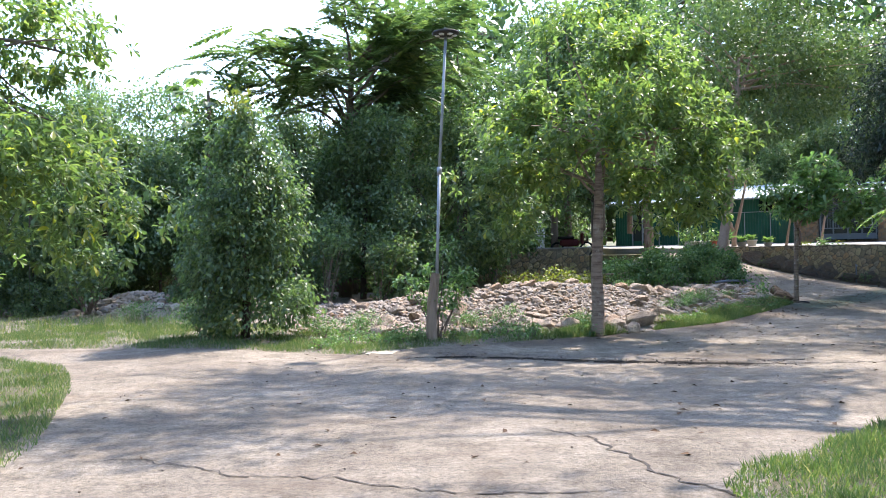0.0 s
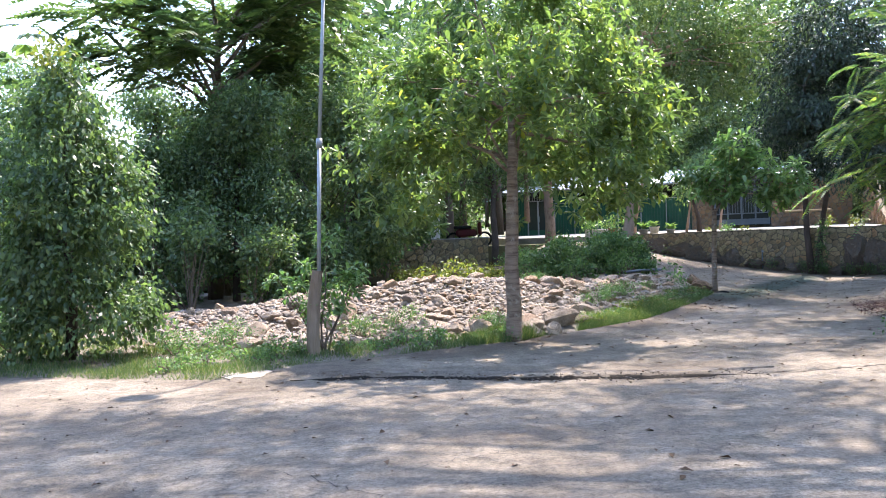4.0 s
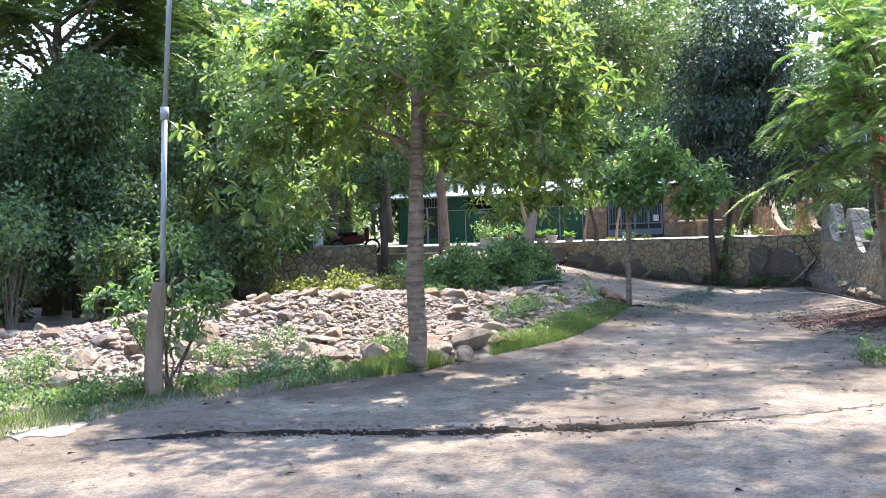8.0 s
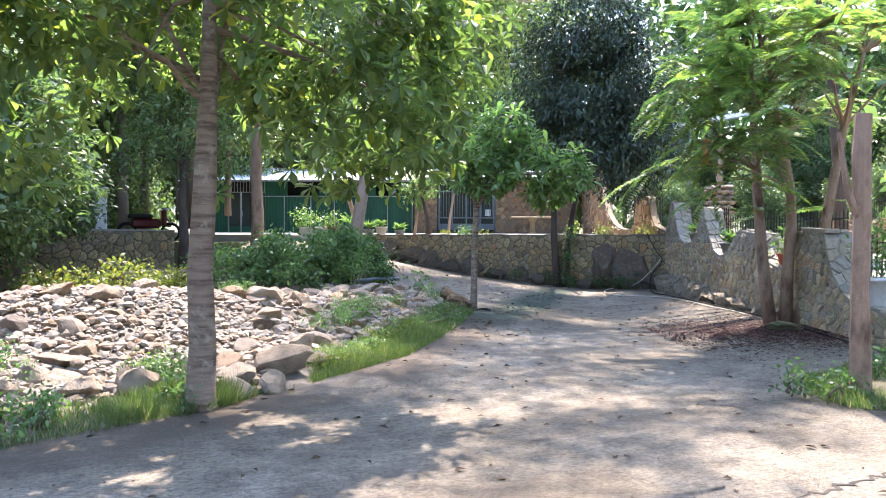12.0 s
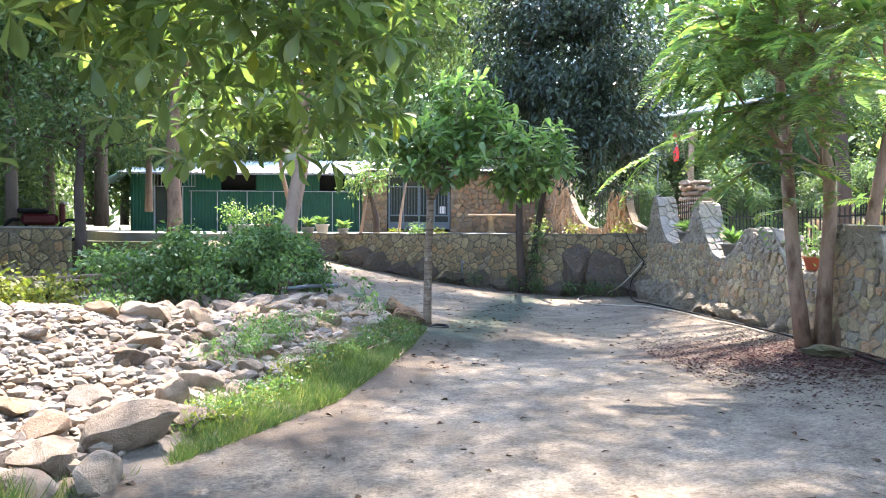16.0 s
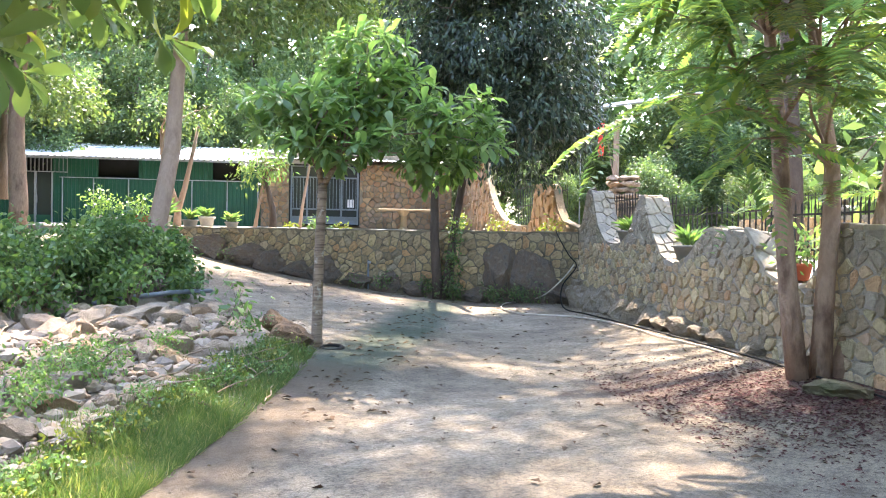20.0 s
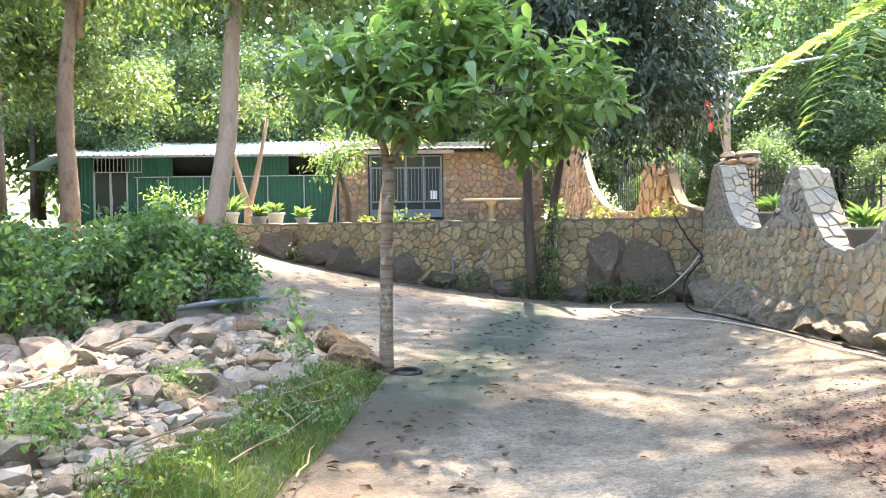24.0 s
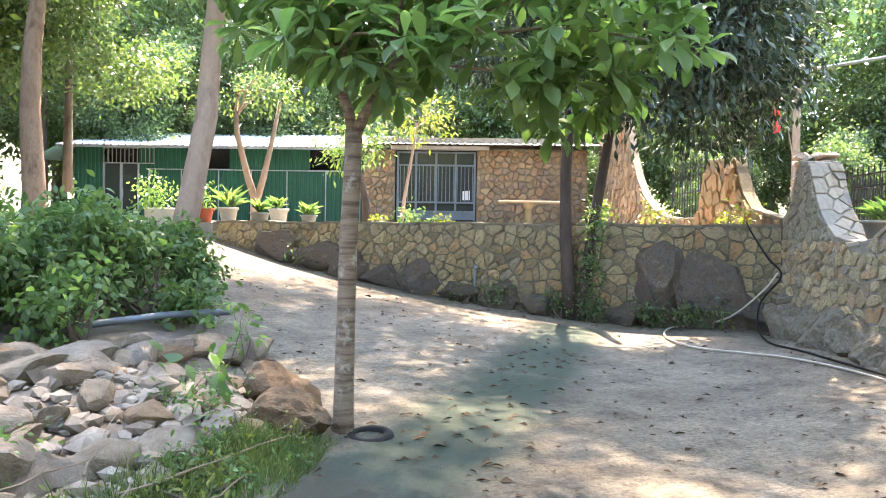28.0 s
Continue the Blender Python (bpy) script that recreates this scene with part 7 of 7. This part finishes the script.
part("front_shield", box(Mesh(), (0.42, 0, 0.72), (0.14, 0.3, 0.5), 0, 0.05), M_MAROON, bike)
part("handlebar", tube(Mesh(), [(0.4, -0.3, 1.02), (0.42, 0, 1.0), (0.4, 0.3, 1.02)], [0.018] * 3, 7), M_STEEL, bike)
part("headlight", lathe(Mesh(), [(0.03, 0), (0.08, 0.03), (0.07, 0.09)], (0.5, 0, 0.92), 12), M_WHITE, bike)
for i, (a, b) in enumerate((((-3.0, 31.2, 0.95), (3.1, 31.0, 1.35)), ((-1, 31.0, 0.6), (2.4, 30.6, 0.75)), ((3.6, 27.2, 0.5), (6.2, 27.0, 0.6)), ((3.4, 27.4, 0.42), (6.0, 27.5, 0.48)))):
    tagged(part("fallen_pole", tube(Mesh(), wander(a, b, 7, 0.05, i), [0.05 - 0.004 * k for k in range(7)], 7, 0.05, i), M_WOOD), "pale weathered pole lying across the bank", "pole", "fallen poles")
flat = sheet("concrete_slab", ragged([(-1.45, 14.6), (-1.0, 14.85), (-0.7, 14.35), (-0.8, 13.95), (-1.25, 13.9)], 0.1, 0.07, 9), 0.2, lambda x, y: drive_level(x, y) + 0.01 + 0.012 * noise2(x, y, 3, 1), M_COPING, 0.05)
tagged(flat, "broken pale concrete slab at the verge", "slab")

# ---- left side: overhanging tree, papaya, feathery giant ----
LO = [(1.75, 0.6, 2.2, 1.15, 1.0, 0.62), (1.2, 0.7, 2.8, 1.2, 1.1, 0.5), (1.5, 0.7, 3.85, 1.0, 1.0, 0.42), (0.6, 0.9, 4.4, 1.3, 1.1, 0.7), (-0.6, 0.6, 3.0, 1.6, 1.5, 1.2), (0.4, 1.0, 2.0, 0.9, 0.9, 0.6)]
tree("overhanging_tree", on_ground(-5.6, 7.6), [(0, 0, 0), (0.05, 0.1, 1.0), (0.0, 0.3, 2.2), (0.1, 0.5, 3.4), (0.1, 0.6, 4.4)], [0.16, 0.14, 0.12, 0.08, 0.04], LO, rosette_crown("crown", LO, 2300, 8, 0.125, 37, -0.15), M_LEAF_A, M_BARK, "round-leaved tree hanging over the grass", 12, 0.04, 37, low=-2)
pap = thing("papaya_tree", on_ground(-8.2, 27.5), "tall slender papaya with lobed leaves against the sky", "tree")
part("trunk", tube(Mesh(), wander((0, 0, 0), (0.1, 0, 7.3), 8, 0.05, 1), [0.13, 0.12, 0.11, 0.1, 0.09, 0.08, 0.07, 0.05], 8), M_BARK, pap)
rs_ = np.random.RandomState(9)
P, W, L = [], [], []
stalks = Mesh()
for i in range(20):
    a, e = i * 2.4, 0.75 - i * 0.075
    tip = Vector((math.cos(a) * math.cos(e), math.sin(a) * math.cos(e), math.sin(e))) * rs_.uniform(1.0, 1.35) + Vector((0.1, 0, 7.2 - i * 0.05))
    tube(stalks, [(0.1, 0, 7.2 - i * 0.04), tip], [0.015, 0.01], 4)
    for j in range(7):
        b = a + (j - 3) * 0.5
        P.append(tuple(tip))
        W.append((math.cos(b), math.sin(b), -0.35))
        L.append(0.62 - 0.06 * abs(j - 3))
part("leaf_stalk", stalks, M_LEAF_W, pap)
part("crown", leaves("crown", np.array(P), np.array(W), np.array(L), np.array(L) * 0.58, rs_, roll=0.2), M_LEAF_K, pap)
big = thing("feathery_tree", on_ground(-3.6, 28.2), "tall feathery-crowned tree standing over the thicket", "tree")
part("trunk", soft(tube(Mesh(), wander((0, 0, 0), (0.4, 0, 8.4), 8, 0.1, 5), [0.24, 0.22, 0.2, 0.18, 0.16, 0.14, 0.11, 0.08], 9, 0.04).data("trunk")), M_BARK, big)
spots = []
for i in range(20):
    a, e = RF.uniform(0, 6.28), RF.uniform(0.0, 1.0)
    s = Vector((0.35, 0, RF.uniform(5.6, 8.3)))
    r = RF.uniform(2.6, 5.0)
    tip = s + Vector((math.cos(a) * math.cos(e), math.sin(a) * math.cos(e), math.sin(e) * 0.9)) * r
    pts = wander(s, tip, 8, 0.15, i + 50, 0.4)
    part("branch", soft(tube(Mesh(), pts, [0.07, 0.06, 0.05, 0.04, 0.03, 0.022, 0.014, 0.006], 6, 0, i, False).data("branch")), M_BARK, big)
    for k in range(2, 8):
        for _ in range(6):
            d = (pts[k] - pts[k - 1]).normalized() * 0.6 + Vector((RF.gauss(0, 0.8), RF.gauss(0, 0.8), RF.gauss(0.05, 0.3)))
            q = pts[k] + Vector((RF.gauss(0, 0.35), RF.gauss(0, 0.35), RF.gauss(0, 0.2)))
            spots.append((tuple(q), tuple(d)))
part("crown", frond_crown("crown", spots, 46, 1.35, 12, 1.3), M_LEAF_L, big)

# ---- spreading trees beside the drive, added to block the sun ----
# invented trees: crowns kept above the view, only their dappled shade shows
SH = [(0, 0, 10.6, 4.2, 3.8, 1.5), (-4.2, 2.6, 10.2, 3.4, 3.0, 1.2), (-6.6, 5.4, 10.4, 2.8, 2.6, 1.0), (-2.6, 6.2, 10.8, 3.0, 3.0, 1.2), (2.6, 4.4, 11.0, 3.2, 3.0, 1.3), (-5.8, 0.4, 9.8, 2.6, 2.6, 1.0)]
shade_leaves = leafy_crown("crown", SH, 10500, 0.23, 97, -0.05, 0.3, 0.5, 0.2, 0.5, 5)
shade = tree("shade_tree", (15.2, 9.2, 0.0), [(0, 0, -0.1), (-0.1, 0.1, 1.5), (-0.3, 0.2, 4.0), (-0.4, 0.4, 7.0), (-0.5, 0.6, 9.2)], [0.42, 0.36, 0.32, 0.25, 0.16], SH, shade_leaves, M_LEAF_W, M_BARK, "wide spreading tree added out of view to shade the drive", 14, 0.12, 97, low=-3.5)
shade["group"] = "shade trees"
copy_thing(shade, pose(23.5, 12.0, 0.2, 0, 0, 20))
# added crown that half-shades the upper drive
SG = [(-4.6, 0.6, 11.4, 1.7, 1.6, 0.8), (-6.6, 3.0, 11.6, 2.4, 2.4, 1.0), (-4.0, 4.6, 12.0, 2.8, 2.6, 1.2), (-6.8, 5.8, 11.8, 2.3, 2.2, 1.0), (-5.0, 7.6, 12.0, 2.2, 2.0, 1.0), (-7.6, -0.6, 11.6, 2.0, 2.2, 0.9), (-8.8, 1.8, 11.6, 2.0, 2.0, 0.9), (-9.0, 4.2, 11.8, 2.0, 2.0, 0.9), (-9.9, -2.0, 11.6, 2.1, 1.8, 0.9), (-10.9, 0.4, 11.6, 2.0, 1.8, 0.9)]
tall_shade = tree("shade_tree", (20.6, 22.0, 0.6), [(0, 0, -0.1), (0.1, 0.1, 2.0), (0.0, 0.3, 5.0), (-0.3, 0.7, 8.0), (-0.8, 1.2, 10.4)], [0.17, 0.15, 0.14, 0.13, 0.1], SG, leafy_crown("crown", SG, 32000, 0.17, 98, -0.25, 0.3, 0.5, 0.15, 0.6, 5), M_LEAF_W, M_DARKBARK, "tall spreading tree added behind the garden wall to shade the drive", 14, 0.1, 98, low=-3.0)
tall_shade["group"] = "shade trees"
copy_thing(shade, pose(11.0, 2.0, -0.1, 0, 0, -8))
# added crown that shades the near concrete
SW = [(-6.6, 7.7, 10.8, 2.6, 2.2, 1.0), (-3.6, 7.2, 10.8, 2.8, 2.2, 1.1), (-0.6, 7.7, 11.0, 2.6, 2.2, 1.1), (-7.4, 5.2, 10.6, 2.4, 2.0, 0.9)]
wide_shade = tree("shade_tree", (8.7, 8.0, 0.0), [(0, 0, -0.1), (0.0, 0.1, 1.6), (-0.2, 0.6, 4.2), (-0.7, 1.8, 6.8), (-1.6, 3.8, 9.2)], [0.36, 0.3, 0.27, 0.22, 0.15], SW, leafy_crown("crown", SW, 17000, 0.19, 99, -0.12, 0.3, 0.5, 0.15, 0.55, 5), M_LEAF_W, M_BARK, "wide leaning tree added out of view to shade the near concrete", 14, 0.1, 99, low=-2.5)
wide_shade["group"] = "shade trees"

# ---- grass ----
def grass(name, poly, n, h, label, seed, lean=0.5, extra=0.02):
    rs_ = np.random.RandomState(seed)
    xs, ys = [p[0] for p in poly], [p[1] for p in poly]
    P = []
    while len(P) < n:
        x, y = rs_.uniform(min(xs), max(xs), 400), rs_.uniform(min(ys), max(ys), 400)
        ok = inside(poly, x, y)
        for a, b in zip(x[ok], y[ok]):
            v = noise2(a, b, 1.6, seed)
            if v > rs_.uniform(-0.6, 0.2):
                P.append((a, b, extra - 0.03, v))
    P = np.array(P[:n])
    P[:, 2] += soil_many(P[:, 0], P[:, 1])
    k = len(P)
    way = np.stack([rs_.normal(0, lean, k), rs_.normal(0, lean, k), np.ones(k)], 1)
    L = h * rs_.uniform(0.45, 1.2, k) * (0.75 + 0.6 * np.clip(P[:, 3], -0.5, 0.8))
    shape = np.array([(-0.5, 0, 0), (0.5, 0, 0), (0.35, 0.6, 0.1), (-0.35, 0.6, 0.1), (0, 1.0, 0.35)])
    me = leaves(name, P[:, :3], way, L, 0.0045 + 0.006 * rs_.uniform(0, 1, k), rs_, shape, np.array([(0, 1, 2), (0, 2, 3), (3, 2, 4)]), 1.0)
    return tagged(part(name, me, M_GRASS), label, "grass", kind="stuff")


grass("grass", [(-3.0, 5.2), (-3.05, 6.1), (-3.2, 6.8), (-3.75, 8.2), (-4.3, 9.6), (-5.0, 11.0), (-5.6, 12.1), (-7.2, 13.3), (-8.5, 13.3), (-8.5, 9), (-5.5, 5)], 30000, 0.10, "tufty green grass beside the concrete", 1, extra=0.06)
grass("grass", [(2.0, 5.3), (2.3, 5.75), (3.05, 6.35), (4.2, 7.35), (6.0, 8.3), (6.5, 7.5), (5, 5), (3.2, 4.2), (2.0, 4.2)], 28000, 0.095, "sunlit tufty grass beside the concrete", 2, extra=0.06)
grass("weeds", POST_BED, 11000, 0.15, "tall weedy grass round the lopped trunk", 3, 0.6, extra=0.08)
grass("grass", [(-9.5, 15.3), (-6.1, 15.1), (-4.2, 14.8), (-1.4, 13.85), (-0.3, 15.0), (1.3, 15.5), (3.2, 16.2), (4.3, 17.0), (4.0, 17.1), (2.2, 16.6), (0.2, 16.4), (-3.2, 17.4), (-4.2, 18.8), (-9.5, 19.0)], 46000, 0.13, "long green grass along the verge", 4)
grass("grass", [(4.5, 17.05), (6.3, 18.35), (8.0, 20.15), (9.2, 21.65), (9.75, 22.4), (9.2, 22.5), (8.1, 21.35), (6.2, 19.6), (5.0, 18.35)], 42000, 0.105, "strip of green grass along the drive", 5, 0.7)
grass("weeds", [(4.5, 17.05), (6.3, 18.35), (8.0, 20.15), (9.2, 21.65), (9.6, 22.3), (9.1, 22.4), (8.0, 21.4), (6.1, 19.7), (4.9, 18.4)], 7000, 0.2, "taller tufts standing in the grass strip", 15, 0.9)
grass("grass", [(2.4, 16.0), (3.3, 16.25), (3.6, 16.5), (3.2, 16.75), (2.3, 16.7)], 4000, 0.24, "tuft of tall grass at the tree foot", 6)
grass("grass", [(-14, 17), (-5, 17.5), (-5, 20), (-14, 21)], 6000, 0.35, "rough grass below the thicket", 7)


# ---- litter on the drive ----
def litter(name, spots, mat, size, label, seed):
    rs_ = np.random.RandomState(seed)
    P = np.array([(x, y, drive_level(x, y) + 0.012) for x, y in spots])
    k = len(P)
    a = rs_.uniform(0, 6.28, k)
    way = np.stack([np.cos(a), np.sin(a), rs_.normal(0.05, 0.12, k)], 1)
    L = size * rs_.uniform(0.5, 1.3, k)
    return tagged(part(name, leaves(name, P, way, L, L * 0.45, rs_, roll=0.25), mat), label, "leaf litter", kind="stuff")


RL = random.Random(5)
spots = []
while len(spots) < 900:
    x, y = RL.uniform(-4, 17), RL.uniform(6, 31)
    if bool(inside(DRIVE, x, y)) and not bool(inside(VERGE, x, y)) and RL.random() < 0.25 + 0.75 * float(smooth(12, 21, y)):
        spots.append((x, y))
for _ in range(160):
    k = RL.random()
    spots.append((8.0 + 5.6 * k + RL.gauss(0, 0.35), 19.6 + 5.6 * k + RL.gauss(0, 0.35)))
litter("fallen_leaves", spots, M_LITTER, 0.085, "scattered curled brown leaves on the drive", 1)
spots = []
while len(spots) < 8000:
    x, y = RL.gauss(12.1, 0.9), RL.gauss(17.2, 1.2)
    w = (x - 17.5) * 0.866 - (y - 25.1) * 0.5
    if -2.4 < w < -0.1:
        spots.append((x, y))
litter("fallen_petals", spots, M_PETAL, 0.042, "dark red fallen petals under the tree", 2)


# ---- cracks in the concrete ----
def crack(points, width, seed, label="crack in the worn concrete"):
    rng = random.Random(seed)
    P = []
    for (x0, y0), (x1, y1) in zip(points, points[1:]):
        n = max(2, int(math.hypot(x1 - x0, y1 - y0) / 0.07))
        for i in range(n):
            k = i / n
            P.append((x0 + (x1 - x0) * k + rng.gauss(0, 0.025), y0 + (y1 - y0) * k + rng.gauss(0, 0.03)))
    v, f = [], []
    for i, (x, y) in enumerate(P):
        w = width * rng.uniform(0.25, 1.0) * min(1, 6 * i / len(P), 6 * (1 - i / len(P)) + 0.1)
        a, b = P[max(0, i - 1)], P[min(len(P) - 1, i + 1)]
        d = math.hypot(b[0] - a[0], b[1] - a[1]) or 1
        nx, ny = -(b[1] - a[1]) / d * w, (b[0] - a[0]) / d * w
        v += [(x + nx, y + ny, drive_level(x + nx, y + ny) + 0.006), (x - nx, y - ny, drive_level(x - nx, y - ny) + 0.006)]
    f = [(2 * i, 2 * i + 1, 2 * i + 3, 2 * i + 2) for i in range(len(P) - 1)]
    return tagged(part("crack", Mesh().add(v, f), M_CRACK), label, "crack", "cracks in the drive", "structure")


M_GRIT = surface("dark_grit", [(0.08, 0.065, 0.05), (0.2, 0.175, 0.15)], 5, 40, 0.95, 0.4, 0.01, random_tint=ROCK_TINT, island=True)
M_CRACK = surface("dirt_in_cracks", [(0.03, 0.026, 0.022), (0.06, 0.05, 0.04)], 6, 40, 0.95, 0.5, 0.01, "World")
crack([(x / 2, JOINT(x / 2) - 0.02) for x in range(9, 18)], 0.03, 1, "wide broken joint across the concrete")
crack([(1.0, 7.5), (1.45, 7.0), (1.62, 6.3), (1.75, 5.7), (2.0, 5.3), (2.05, 4.8)], 0.02, 2)
crack([(-3.0, 6.2), (-2.2, 6.4), (-1.3, 5.9), (-0.6, 5.75), (0.2, 5.35), (1.0, 5.3), (1.6, 5.5)], 0.013, 3)
crack([(-0.3, 9.0), (0.1, 8.6), (0.45, 8.2), (0.7, 7.8)], 0.007, 4)
crack([(0.5, 8.6), (1.2, 8.9), (2.2, 9.4)], 0.006, 5)
crack([(2.6, 9.4), (3.4, 9.0), (4.6, 9.3)], 0.006, 6)
crack([(6.0, 10.2), (7.2, 10.9), (8.4, 11.2)], 0.008, 7)


# wet silt and broken lips along the joint
def silt_strip(x0, x1, wide, off, mat, lift, label, seed):
    n = int((x1 - x0) / 0.02)
    v = []
    for i in range(n + 1):
        x = x0 + (x1 - x0) * i / n
        k = math.sin(math.pi * i / n) ** 0.5
        a = wide * k * (0.55 + 0.5 * noise2(x, 0, 1.7, seed) + 0.35 * noise2(x, 0, 6, seed) + 0.4 * noise2(x, 3, 17, seed)) + 0.004
        b = wide * k * (0.55 + 0.5 * noise2(x, 9, 1.5, seed) + 0.35 * noise2(x, 9, 7, seed) + 0.4 * noise2(x, 5, 19, seed)) + 0.004
        y = JOINT(x) + off
        v += [(x, y - abs(a), drive_level(x, y - abs(a)) - 0.012), (x, y, drive_level(x, y) + lift), (x, y + abs(b), drive_level(x, y + abs(b)) - 0.012)]
    f = [(3 * i + j, 3 * i + 3 + j, 3 * i + 4 + j, 3 * i + 1 + j) for i in range(n) for j in (0, 1)]
    return tagged(part("silt", Mesh().add(v, f), mat), label, "crack", "cracks in the drive", "structure")


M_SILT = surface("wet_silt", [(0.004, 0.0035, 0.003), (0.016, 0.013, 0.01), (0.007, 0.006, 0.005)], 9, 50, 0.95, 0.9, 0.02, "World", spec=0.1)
M_LIP = surface("broken_concrete_edge", [(0.10, 0.08, 0.06), (0.22, 0.19, 0.155), (0.15, 0.12, 0.095)], 7, 50, 0.95, 1.0, 0.03, "World")
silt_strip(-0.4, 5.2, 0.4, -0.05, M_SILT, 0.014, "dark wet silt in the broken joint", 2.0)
silt_strip(0.2, 5.6, 0.12, 0.3, M_LIP, 0.02, "crumbling raised lip of the concrete joint", 4.0)

# silt and grit in the broken joint
grit = Mesh()
rs_ = np.random.RandomState(12)
for _ in range(700):
    k = rs_.uniform()
    x = 0.1 + 5.2 * k
    y = JOINT(x) - 0.05 + rs_.normal(0, 0.16)
    s, j = 0.006 + 0.028 * rs_.uniform() ** 2, rs_.randint(6)
    grit.add(hull[j] * s + np.array((x, y, drive_level(x, y) + s * 0.2)), hullf[j])
for _ in range(1500):
    x, y = rs_.uniform(-4, 12), rs_.uniform(4.5, 22)
    if bool(inside(VERGE, x, y)):
        continue
    s, j = 0.006 + 0.016 * rs_.uniform() ** 3, rs_.randint(6)
    grit.add(hull[j] * s + np.array((x, y, drive_level(x, y) + s * 0.2)), hullf[j])
tagged(part("grit", grit, M_GRIT), "dark grit and crumbs of concrete on the drive", "grit", kind="stuff")
